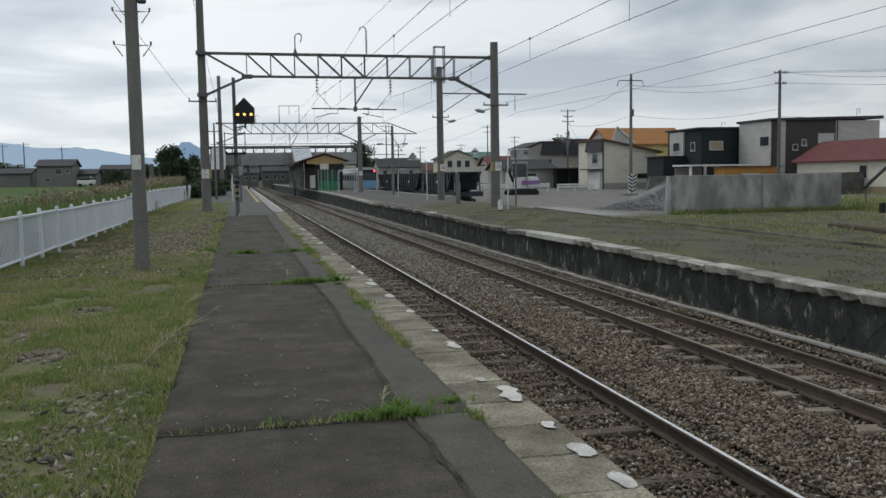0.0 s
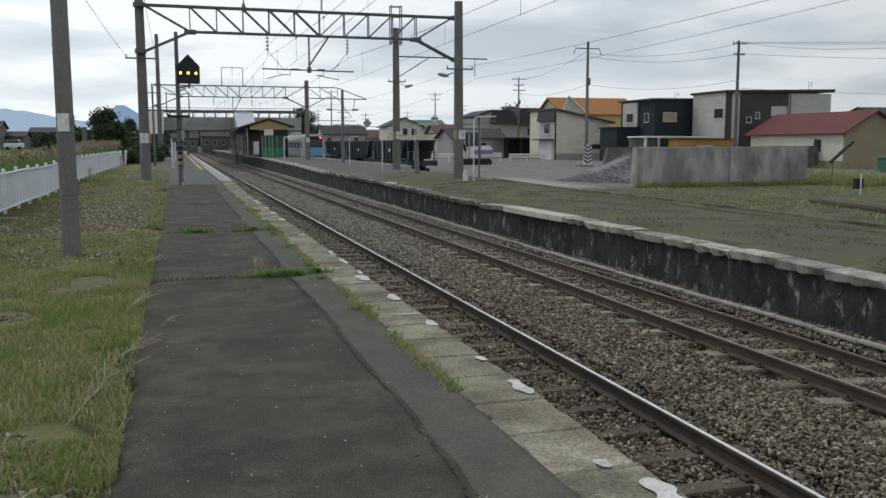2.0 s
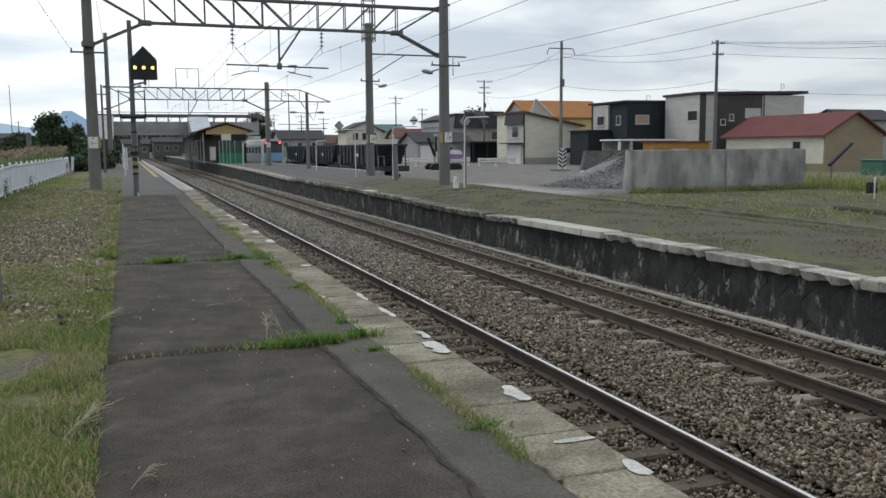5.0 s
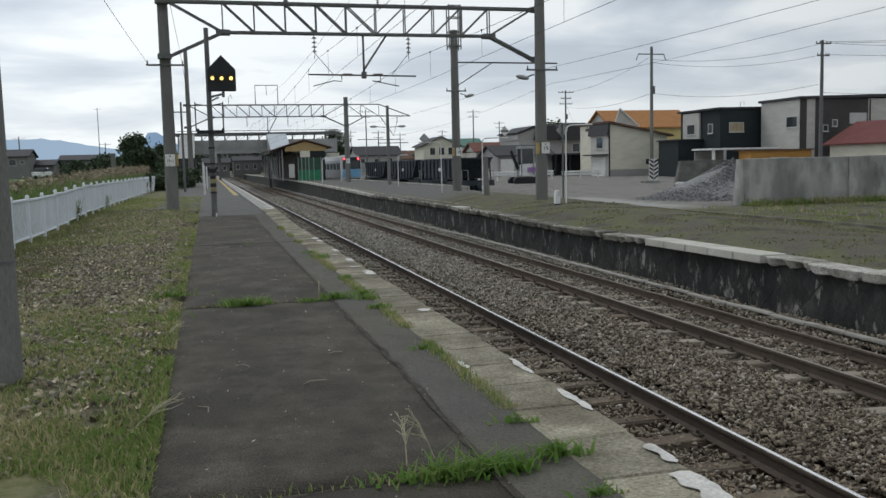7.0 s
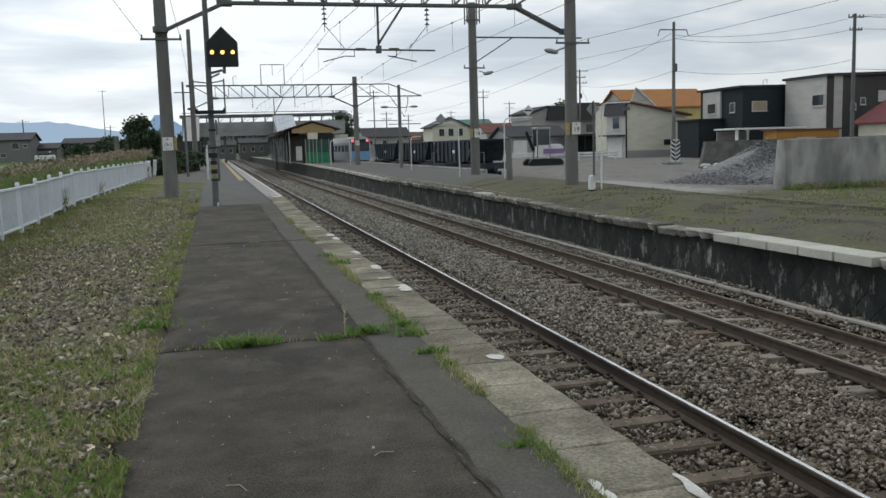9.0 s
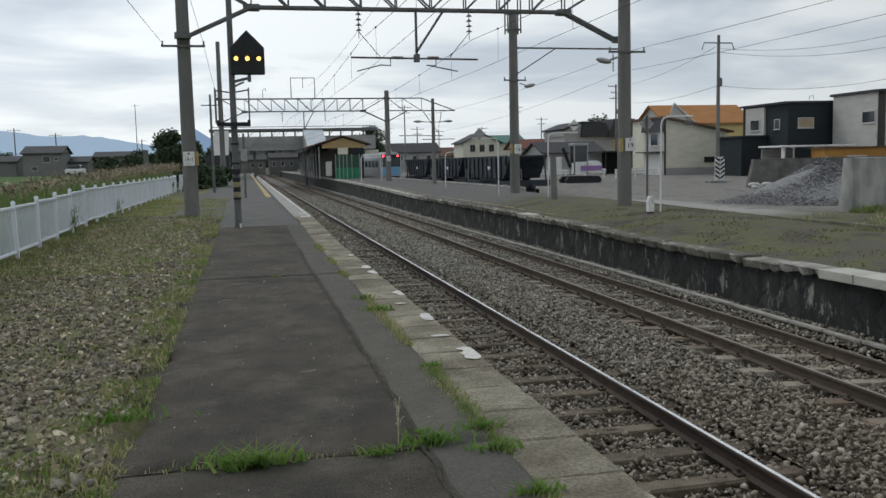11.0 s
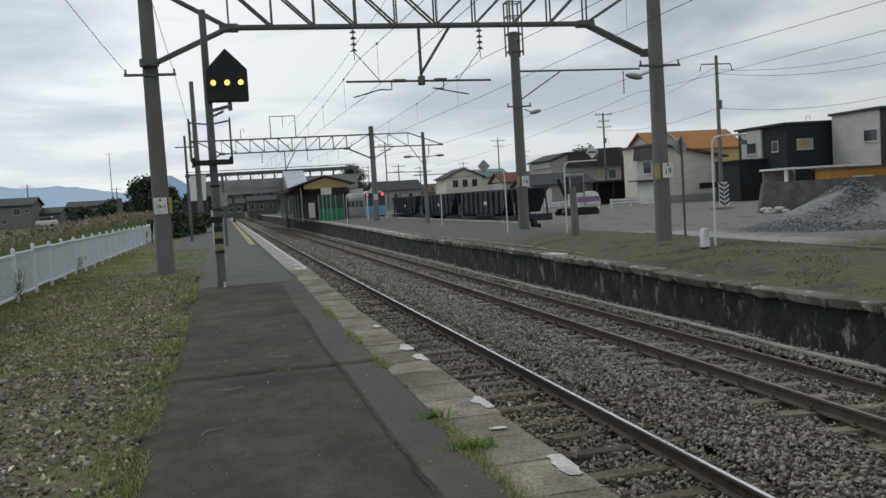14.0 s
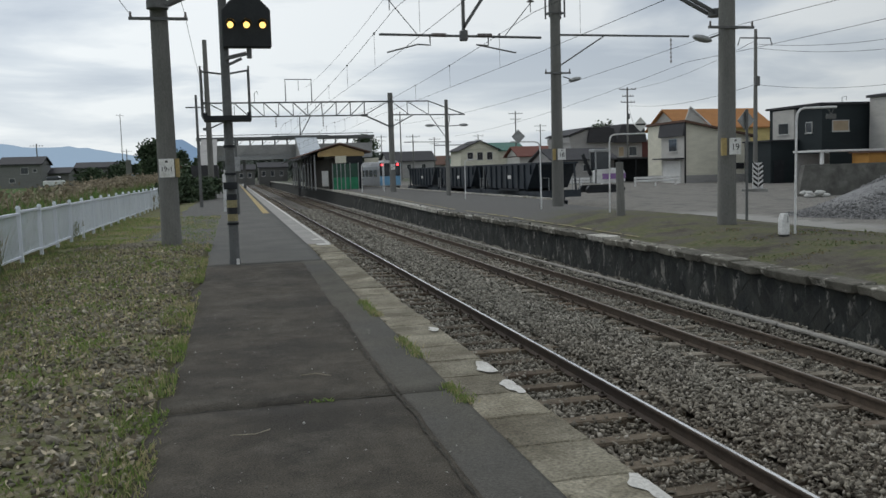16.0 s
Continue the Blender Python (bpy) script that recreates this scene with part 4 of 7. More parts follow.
# hooks and line insulator standing on the beam
bm = B()
bar(bm, (0.9, G1, 8.45), (0.9, G1, 8.7), 0.12, 0.04)
chain(bm, [(0.9, G1, 8.6), (0.9, G1, 9.35), (1.0, G1, 9.48), (1.17, G1, 9.5), (1.24, G1, 9.42), (1.24, G1, 9.2), (1.18, G1, 9.05)], 0.032)
part("feeder_hook", bm, STEEL, portal_one)
bm = insulator(B(), 4.72, G1, 8.5, 9.75, 11, 0.075)
part("line_insulator", bm, INSUL, portal_one)
bm = B()
chain(bm, [(4.72, G1, 9.7), (4.70, G1, 9.85), (4.58, G1, 9.95), (4.40, G1, 9.9), (4.38, G1, 9.75)], 0.03)
part("feeder_hook", bm, STEEL, portal_one)
# drop frame with the long registration tube
bm = B()
beam(bm, (4.05, G1, 7.2), (4.05, G1, 5.62), 0.08, 0.08)
beam(bm, (4.05, G1, 5.75), (5.05, G1, 7.2), 0.08, 0.08)
box(bm, 3.95, 4.15, G1 - 0.1, G1 + 0.1, 5.4, 5.68, 0.02)
part("drop_frame", bm, STEEL, portal_one)
bm = B()
bar(bm, (1.7, G1, 5.56), (6.3, G1, 5.50), 0.034)
part("registration_tube", bm, STEEL, portal_one)
for x0, s in ((2.0, 1), (6.0, -1)):
    bm = insulator(B(), x0, G1, 6.42, 7.15, 4, 0.11)
    part("hanging_insulator", bm, INSUL, portal_one)
    bm = B()
    chain(bm, [(x0, G1, 6.45), (x0 + s * 0.75, G1, 5.56)], 0.012)
    bar(bm, (x0, G1, 6.45), (x0, G1, 6.2), 0.012)
    part("stay_wire", bm, WIREMAT, portal_one)
    bm = B()
    xa = 3.1 if s > 0 else 4.75
    chain(bm, [(xa, G1, 5.52), (xa, G1, 5.28), (xa - 0.35, G1, 5.3), (xa - s * 1.0 - 0.2, G1, 5.08)], 0.022)
    part("steady_arm", bm, STEEL, portal_one)
    bm = B()
    bar(bm, (x0 + s * 1.15, G1, 5.555), (x0 + s * 1.55, G1, 5.55), 0.055, sides=10)
    part("tube_insulator", bm, INSUL, portal_one)

G2 = 97.3
pole_five = concrete_pole(-3.75, G2, -0.3, 13.2, 0.26, 0.18, "tall concrete portal pole further along the platform")
pole_six = concrete_pole(11.85, G2, -0.3, 8.75, 0.27, 0.22, "concrete portal pole before the station building")
number_plate(pole_six, 11.85, G2, 2.3, "17", 0.25)
portal_two = portal("line_portal", G2, -3.55, 11.7, 6.95, 8.12, -1.4, 9.6, "further steel lattice portal with a short side arm")
bm = B()
for z0, z1, x1 in ((8.12, 8.12, 15.3), (6.95, 6.9, 18.6)):
    beam(bm, (11.9, G2, z0), (x1, G2, z1), 0.10, 0.10)
beam(bm, (15.3, G2, 8.12), (18.6, G2, 6.9), 0.09, 0.09)
for x in (13.4, 15.3):
    beam(bm, (x, G2, 8.12), (x, G2, 6.92), 0.05, 0.05)
beam(bm, (12.0, G2, 8.12), (13.6, G2, 6.92), 0.06, 0.06)
beam(bm, (13.4, G2, 8.1), (15.3, G2, 6.92), 0.06, 0.06)
beam(bm, (12.0, G2, 5.95), (13.9, G2, 6.92), 0.09, 0.09)
chain(bm, [(15.4, G2, 6.9), (16.8, G2, 4.9), (17.2, G2, 6.4), (17.2, G2, 6.9)], 0.04)
bar(bm, (13.0, G2, 4.55), (17.3, G2, 4.5), 0.035)
part("side_arm", bm, STEEL, portal_two)
bm = B()
chain(bm, [(2.9, G2, 8.1), (2.9, G2, 10.05), (5.1, G2, 10.05), (5.1, G2, 8.1)], 0.05)
bar(bm, (4.0, G2, 10.0), (4.0, G2, 9.1), 0.025)
chain(bm, [(0.3, G2, 8.15), (0.3, G2, 8.9), (0.55, G2, 9.1), (0.6, G2, 8.8)], 0.03)
part("feeder_frame", bm, STEEL, portal_two)
bm = B()
beam(bm, (4.0, G2, 6.9), (4.0, G2, 5.2), 0.08, 0.08)
beam(bm, (4.0, G2, 5.3), (4.9, G2, 6.9), 0.08, 0.08)
bar(bm, (1.6, G2, 5.3), (6.4, G2, 5.3), 0.034)
part("drop_frame", bm, STEEL, portal_two)
for x0 in (2.0, 6.0):
    part("hanging_insulator", insulator(B(), x0, G2, 6.0, 6.9, 4, 0.11), INSUL, portal_two)


portal_two.location = (-0.5, 0, -0.1)
pole_six.location, pole_five.location = (-0.45, 0, 0), (-0.3, 0, 0)


def line(name, pts, r, label):
    return solo(name, chain(B(), pts, r * 0.72, 5), WIREMAT, label, "cable", "overhead cables")


for xc in (2.1, 6.1):
    for a, b in ((-8.0, G1), (G1, G2), (G2, 150.0)):
        top = sag((xc, a, 6.2), (xc, b, 6.2), 0.45, 16)
        line("messenger_wire", top, 0.011, "thin dark messenger cable above the track")
        line("contact_wire", [(xc + 0.15, a, 5.1), (xc - 0.15, (a + b) / 2, 5.1), (xc + 0.15, b, 5.1)], 0.009, "thin contact cable above the track")
        bm = B()
        for k in range(1, 16, 2):
            p = top[k]
            bar(bm, p, (p.x, p.y, 5.1), 0.005, sides=4)
            bar(bm, p + Vector((0, 0, -0.03)), p + Vector((0, 0, 0.03)), 0.03, sides=6)
        solo("dropper", bm, WIREMAT, "row of thin droppers between two cables", "dropper", "droppers", "stuff")
line("feeder_cable", sag((4.4, -8, 9.8), (4.4, G1, 9.8), 0.6), 0.012, "thin feeder cable over the portal")
line("feeder_cable", sag((4.4, G1, 9.8), (4.0, G2, 9.2), 0.6), 0.012, "thin feeder cable over the portal")
line("feeder_cable", sag((-4.7, -12, 5.8), (-4.65, G1, 6.05), 0.35), 0.010, "thin cable along the poles by the fence")
line("feeder_cable", sag((-3.3, -12, 9.0), (-3.3, G1, 6.05), 0.5), 0.010, "thin cable along the poles by the fence")
line("feeder_cable", sag((-3.3, G1, 6.05), (-3.6, G2, 6.4), 0.6), 0.010, "thin cable along the poles by the fence")
line("feeder_cable", sag((16.9, 56, 6.2), (17.2, G2, 4.9), 0.4), 0.011, "thin cable beyond the far platform")
line("feeder_cable", sag((16.9, 56, 6.2), (19.5, -10, 8.2), 0.8), 0.011, "thin cable beyond the far platform")
line("feeder_cable", sag((12.3, 44.4, 5.85), (13.0, -12, 6.4), 0.5), 0.010, "thin cable beyond the far platform")
line("feeder_cable", sag((12.3, 44.4, 5.85), (11.9, G2, 6.0), 0.5), 0.010, "thin cable beyond the far platform")

# thin steel post with a crossarm and a rough bush beside the platform
post = thing("lamp_post", "thin grey post with a small crossarm", "post")
part("shaft", bar(B(), (-4.15, 74, 0.0), (-4.15, 74, 6.6), 0.10, 0.07, 10), STEEL, post)
part("crossarm", beam(B(), (-4.75, 74, 5.9), (-3.55, 74, 5.9), 0.07, 0.07), STEEL, post)
# twin lamp pole on the far platform
post = thing("twin_lamp_post", "concrete post with two lamps on the far platform", "lamp")
part("shaft", bar(B(), (12.2, 80.2, 0), (12.2, 80.2, 6.7), 0.16, 0.12, 12), POLECON, post)
for s in (-1, 1):
    part("lamp_arm", bar(B(), (12.2, 80.2, 4.9), (12.2 + s * 0.9, 80.2, 4.95), 0.03), STEEL, post)
    bm = B()
    bmesh.ops.create_uvsphere(bm, u_segments=12, v_segments=6, radius=0.5, matrix=Matrix.LocRotScale((12.2 + s * 1.2, 80.2, 4.97), None, (0.7, 0.3, 0.2)))
    part("lamp_head", bm, GALV, post, "grey lamp head", smooth=True)
part("crossarm", beam(B(), (11.3, 80.2, 3.6), (13.9, 80.2, 3.6), 0.06, 0.06), STEEL, post)

# ---- signal ----
SX, SY = -2.28, 39.6
signal = thing("railway_signal", "pentagonal black signal with three amber lamps on a steel post", "signal")
part("post", bar(B(), (SX, SY, -0.2), (SX, SY, 6.55), 0.102, 0.078, 16), STEEL, signal)
for z0, z1, m in ((0.98, 1.12, FADEDYELLOW), (1.12, 1.25, BLACKSTEEL), (1.25, 1.4, FADEDYELLOW), (1.4, 1.52, BLACKSTEEL)):
    part("warning_band", bar(B(), (SX, SY, z0), (SX, SY, z1), 0.104, 0.103, 16), m, signal, "dirty yellow band" if m is FADEDYELLOW else "black band")
head = prism(B(), [(-2.30, 4.40), (-1.36, 4.40), (-1.36, 5.13), (-1.83, 5.62), (-2.30, 5.13)], "y", SY - 0.28, SY - 0.05)
bmesh.ops.bevel(head, geom=list(head.edges), offset=0.02, segments=1, affect="EDGES")
head = part("signal_head", head, surface("signal_black", (0.018, 0.021, 0.023), (0.028, 0.031, 0.033), 3, 0.6, 0.05, 40), signal, "black pentagonal signal head")
AMBER = glowing("amber_lamp", (1.0, 0.60, 0.16), 2.0)
for x in (-2.14, -1.83, -1.52):
    bm = bar(B(), (x, SY - 0.285, 4.83), (x, SY - 0.305, 4.83), 0.060, sides=20)
    part("signal_lamp", bm, AMBER, head, "lit amber lamp")
    bm = B()
    for k in range(10):
        a0, a1 = math.pi * k / 10, math.pi * (k + 1) / 10
        c = [(x + 0.10 * math.cos(a), 4.83 + 0.10 * math.sin(a)) for a in (a0, a1)]
        v = [bm.verts.new((c[0][0], SY - 0.28, c[0][1])), bm.verts.new((c[1][0], SY - 0.28, c[1][1])), bm.verts.new((c[1][0], SY - 0.46, c[1][1])), bm.verts.new((c[0][0], SY - 0.46, c[0][1]))]
        bm.faces.new(v)
    bmesh.ops.solidify(bm, geom=list(bm.faces), thickness=0.008)
    part("lamp_hood", bm, BLACKSTEEL, head)
bm = B()
beam(bm, (SX, SY - 0.1, 5.1), (-2.0, SY - 0.1, 5.2), 0.05, 0.05)
part("head_arm", bm, STEEL, signal)
bm = B()
beam(bm, (SX, SY - 0.1, 4.2), (-1.85, SY - 0.12, 4.3), 0.09, 0.07)
beam(bm, (SX, SY - 0.1, 4.05), (-1.95, SY - 0.12, 4.2), 0.06, 0.05)
bar(bm, (-1.8, SY - 0.15, 4.2), (-1.8, SY - 0.15, 4.42), 0.05)
part("head_bracket", bm, STEEL, signal)
bm = B()
box(bm, -2.74, -1.82, SY - 0.35, SY + 0.35, 2.98, 3.07)
box(bm, -2.74, -2.66, SY - 0.35, SY + 0.35, 3.07, 3.13)
box(bm, -1.9, -1.82, SY - 0.35, SY + 0.35, 3.07, 3.13)
part("service_platform", bm, BLACKSTEEL, signal)
bm = B()
for x in (-2.76, -1.84):
    chain(bm, [(x, SY - 0.33, 3.05), (x, SY - 0.33, 4.02), (x, SY + 0.33, 4.02), (x, SY + 0.33, 3.05)], 0.022)
chain(bm, [(-2.76, SY + 0.33, 4.0), (-2.3, SY + 0.33, 3.94), (-1.84, SY + 0.33, 4.02)], 0.02)
part("guard_rail", bm, STEEL, signal)
for z in (2.45, 1.9, 0.9):
    part("post_clamp", bar(B(), (SX, SY, z), (SX, SY, z + 0.05), 0.118, sides=14), BLACKSTEEL, signal)
part("cable_box", box(B(), SX - 0.15, SX + 0.12, SY - 0.2, SY - 0.1, 1.62, 1.76), BLACKSTEEL, signal)
bm = B()
bar(bm, (SX, SY, 0.02), (SX, SY, 0.2), 0.115, 0.112, 14)
box(bm, SX - 0.13, SX + 0.13, SY - 0.13, SY + 0.13, -0.05, 0.09, 0.02)
part("post_base", bm, STEEL, signal)
part("base_clip", box(B(), SX + 0.03, SX + 0.09, SY - 0.15, SY - 0.12, 0.05, 0.22, 0.01), PLATE, signal, "small white clip")

# ---- white picket fence ----
def fence_panel():
    f = thing("picket_fence", "white steel picket fence standing along the weedy verge", "fence", "picket fences")
    L = 1.96
    part("post", box(B(), -0.04, 0.04, -0.03, 0.05, -0.25, 1.16, 0.008), FENCE, f)
    part("post_cap", bar(B(), (0, 0.01, 1.155), (0, 0.01, 1.215), 0.06, 0.03, 10), FENCE, f)
    part("top_rail", box(B(), -0.035, 0.035, 0.05, L, 1.05, 1.11, 0.008), FENCE, f)
    part("bottom_rail", box(B(), -0.025, 0.025, 0.05, L, 0.12, 0.17, 0.006), FENCE, f)
    picket = mesh_of("picket", box(B(), -0.006, 0.006, -0.012, 0.012, 0.15, 1.06), FENCE)
    for k in range(18):
        o = new("picket", picket)
        o.parent, o.location = f, (0, 0.12 + k * 0.104, 0)
    return f


def fence_x(y):
    return lerp_table(((0, -7.0), (50, -6.85), (80, -6.7), (120, -6.6)), y)


signal.location = (-0.07, 0, 0)
first = fence_panel()
first.location = (fence_x(6), 6, 0.0)
rnd = random.Random(9)
for k in range(1, 46):
    y = 6 + 2 * k
    lean = rnd.uniform(-1.0, 1.0) + (rnd.choice((-9, 7, 5, -6)) if y > 74 else 0)
    copy_thing(first, pose(fence_x(y) + rnd.uniform(-0.01, 0.01), y, near_level(y) + rnd.uniform(-0.015, 0.015), 0 if y < 74 else rnd.uniform(-3, 3), lean, rnd.uniform(-0.3, 0.3)))

# ---- things on the far platform ----
def hoop_post(x, y, z, h, arm, label):
    p = thing("hoop_post", label, "post", "white hoop posts")
    bm = B()
    s = math.copysign(1, arm)
    pts = [(x, y, z - 0.3), (x + s * 0.02, y, z + h - 0.28), (x + s * 0.05, y, z + h - 0.12), (x + s * 0.13, y, z + h - 0.03), (x + s * 0.26, y, z + h), (x + arm, y, z + h + 0.02)]
    chain(bm, pts, 0.03, 10)
    part("pipe", bm, WHITE, p)
    return p


far_hoop = hoop_post(10.5, 56.8, 0.02, 2.95, -1.35, "white bent pipe post near the platform's edge")
hoop = hoop_post(11.3, 51.6, 0.16, 2.85, 1.45, "white bent pipe post behind a concrete stub")
bm = prism(B(), [(-0.27, 0), (0, -0.27), (0.27, 0), (0, 0.27)], "y", -0.012, 0.012)
bmesh.ops.transform(bm, matrix=Matrix.Translation((12.55, 51.55, 3.36)), verts=bm.verts)
board = part("sign_board", bm, PLATE, hoop, "white diamond board")
bm = prism(B(), [(-0.3, 0), (0, -0.3), (0.3, 0), (0, 0.3)], "y", -0.012, 0.012)
bmesh.ops.transform(bm, matrix=Matrix.Translation((9.5, 56.75, 3.2)), verts=bm.verts)
part("sign_board", bm, GALV, far_hoop, "grey diamond board")
part("sign_band", box(B(), 12.36, 12.74, 51.525, 51.535, 3.33, 3.39), INK, board, "dark band")
tall = hoop_post(11.25, 40.5, 0.14, 3.0, 1.15, "tall white bent pipe post in the grass")
bm = B()
chain(bm, [(12.15, 40.5, 3.14), (12.25, 40.5, 2.97), (12.35, 40.5, 3.14), (12.15, 40.5, 3.14)], 0.02)
box(bm, 12.12, 12.38, 40.47, 40.53, 2.87, 2.99)
part("hanging_bracket", bm, STEEL, tall)
marker = thing("boundary_marker", "short white-painted concrete marker post in the grass", "marker post")
bm = prism(B(), [(-0.13, 0), (0.13, 0), (0.125, 0.34), (0.07, 0.48), (-0.07, 0.48), (-0.125, 0.34)], "y", -0.10, 0.10)
bmesh.ops.bevel(bm, geom=list(bm.edges), offset=0.015, segments=1, affect="EDGES")
bmesh.ops.transform(bm, matrix=Matrix.Translation((10.45, 39.5, 0.08)), verts=bm.verts)
part("body", bm, WHITE, marker)
part("painted_stripe", box(B(), 10.48, 10.50, 39.39, 39.398, 0.36, 0.5), GALV, marker, "grey groove")
part("foot", box(B(), 10.335, 10.565, 39.41, 39.59, -0.2, 0.09, 0.01), INK, marker)
marker.location, marker.scale = (2.4, 0.75, -0.03), (0.8, 1.0, 1.08)
stub = bar(B(), (11.02, 50.0, -0.3), (10.96, 50.0, 1.98), 0.155, 0.13, 14)
solo("concrete_stub", stub, POLECON, "cut-off concrete post on the far platform", "post")
post = thing("diamond_sign", "thin grey post with a diamond board seen from behind", "sign")
part("pole", bar(B(), (13.5, 46.1, -0.3), (13.5, 46.1, 3.5), 0.045, 0.045, 10), STEEL, post)
bm = prism(B(), [(-0.30, 0), (0, -0.34), (0.30, 0), (0, 0.34)], "y", -0.01, 0.01)
bmesh.ops.transform(bm, matrix=Matrix.Translation((13.5, 46.16, 3.16)), verts=bm.verts)
part("sign_board", bm, GALV, post, "bare grey back of the board")
hoop_post(11.2, 72, 0.17, 2.3, 0.8, "white bent pipe post further along the platform")

# ---- bunker walls, stone heap, old rails ----
bunker = thing("bunker_wall", "stained grey concrete retaining wall in the grass", "wall", kind="structure")
for x0, x1 in ((25.0, 31.2), (31.23, 37.2)):
    bm = box(B(), x0, x1, 48.4, 48.85, -1.3, 1.62, 0.03)
    part("wall_panel", bm, BLOCKWALL, bunker)
bm = prism(B(), [(48.2, -1.3), (49.3, -1.3), (48.95, 1.60), (48.36, 1.60)], "x", 24.6, 24.99)
part("end_buttress", bm, BLOCKWALL, bunker)
bm = prism(B(), [(35.6, -1.2), (62, -1.2), (62, 1.6), (36.2, 1.5)], "y", 74.4, 74.8)
solo("yard_wall", bm, surface("dark_stained_wall", (0.11, 0.11, 0.10), (0.20, 0.198, 0.185), 1.3, 0.9, 0.5, 45, c3=(0.085, 0.085, 0.078), big=0.5, grime=(0.06, 0.06, 0.055), amount=0.7), "long weathered concrete wall behind the yard", "wall", kind="structure")


def heap(cx, cy, z0, h, r, n, size, name, label, stretch=1.25):
    rng = np.random.default_rng(int(cx * 10))
    a, d = rng.uniform(0, 2 * np.pi, n), np.sqrt(rng.uniform(0, 1, n)) * r * 1.08
    k = np.clip(1 - d / r, 0, 1)
    z = z0 + h * k * (0.85 + 0.3 * k) / 1.15 + 0.12 * np.sin(a * 3 + d) * k
    ob = new(name, scatter_stones(name, cx + d * np.cos(a) * stretch, cy + d * np.sin(a), z, size * rng.uniform(0.6, 1.5, n), GRAVEL, 3, 0.9))
    return tagged(ob, label, "gravel heap", kind="stuff")


heap(30.0, 57.6, -0.86, 2.35, 4.6, 16000, 0.085, "gravel_heap", "heap of grey crushed stone inside the bunker")
bm = B()
bmesh.ops.create_cone(bm, cap_ends=False, segments=40, radius1=4.7, radius2=0.3, depth=2.15, matrix=Matrix.Translation((30, 57.6, 0.14)) @ Matrix.Diagonal((1.25, 1, 1, 1)))
solo("gravel_heap", bm, GRAVEL, "packed core of the crushed stone heap", "gravel heap", kind="stuff")
rnd = random.Random(31)
for k in range(16):
    bm = B()
    bmesh.ops.create_icosphere(bm, subdivisions=2, radius=0.2, matrix=Matrix.LocRotScale((35.2 + rnd.uniform(-0.1, 1.7), 72.9 + rnd.uniform(-0.4, 0.4), -0.58 + 0.2 * (k % 2)), None, (1.5, 1.0, 0.8)))
    for v in bm.verts:
        v.co += Vector((rnd.uniform(-0.03, 0.03), rnd.uniform(-0.03, 0.03), rnd.uniform(-0.03, 0.03)))
    solo("sandbag", bm, surface("pale_sack", (0.42, 0.42, 0.40), (0.52, 0.52, 0.50), 4, 0.9, 0.4, 30), "pale filled sack lying by the wall", "sandbag", "sandbags", smooth=True)
bm = B()
for (xa, ya), (xb, yb) in (((18.0, 8), (18.4, 21.6)), ((18.4, 21.6), (19.2, 34)), ((19.2, 34), (19.7, 50)), ((19.7, 50), (20.2, 62))):
    beam(bm, (xa, ya, ground_z(xa, ya) + 0.03), (xb, yb, ground_z(xb, yb) + 0.03), 0.16, 0.14)
solo("yard_kerb", bm, surface("mossy_kerb", (0.12, 0.115, 0.09), (0.2, 0.19, 0.155), 1.5, 0.9, 0.4, 40, c3=(0.05, 0.05, 0.04), big=0.3), "low mossy concrete kerb beside the yard", "kerb", kind="structure")
for k in range(3):
    bm = B()
    x0 = 24.3 + 0.28 * k
    beam(bm, (x0, 32.6, ground_z(x0, 32) + 0.07), (x0 - 2.6, 22.0, ground_z(x0 - 2.6, 22) + 0.07), 0.10, 0.14)
    beam(bm, (x0, 32.6, ground_z(x0, 32) + 0.0), (x0 - 2.6, 22.0, ground_z(x0 - 2.6, 22) + 0.0), 0.15, 0.03)
    solo("old_rail", bm, RUSTRAIL, "rusty old rail lying on the grass", "rail", "old rails")
stop = thing("stop_marker", "small black box on a white stake in the grass", "marker post")
part("stake", box(B(), 31.97, 32.03, 37.97, 38.03, -1.0, 0.25), WHITE, stop)
part("marker_box", box(B(), 31.75, 32.25, 38.05, 38.3, -0.55, 0.0, 0.02), BLACKSTEEL, stop)
lever = thing("point_lever", "dark slanted lever on a thin post", "lever")
part("post", bar(B(), (38.4, 47.5, -1.0), (38.4, 47.5, 0.75), 0.05), STEEL, lever)
part("bar", beam(B(), (38.2, 47.5, 0.6), (39.9, 47.5, 1.95), 0.22, 0.14), BLACKSTEEL, lever)

# ---- houses across the yard ----
def siding(name, c, rough=0.8, grime=None):
    d = tuple(v * 0.86 for v in c)
    return surface(name, c, d, 0.8, rough, 0.15, 25, grime=grime or tuple(v * 0.7 for v in c), amount=0.35, stretch=(1, 1, 3))


CREAM, TAN = siding("cream_siding", (0.68, 0.66, 0.55)), siding("tan_wall", (0.30, 0.25, 0.165))
YELLOWWALL, BLACKWALL = siding("yellow_siding", (0.60, 0.50, 0.22)), siding("black_siding", (0.022, 0.030, 0.033))
GREYWALL, PALEWALL = siding("grey_siding", (0.36, 0.355, 0.345)), siding("pale_siding", (0.50, 0.49, 0.46))
FARMWALL = siding("weathered_farm_wall", (0.21, 0.21, 0.205))
DIMWALL = siding("dark_grey_siding", (0.13, 0.13, 0.125))
ORANGEROOF = siding("orange_roof_sheet", (0.38, 0.18, 0.065))
REDROOF = siding("red_roof_sheet", (0.15, 0.05, 0.048))
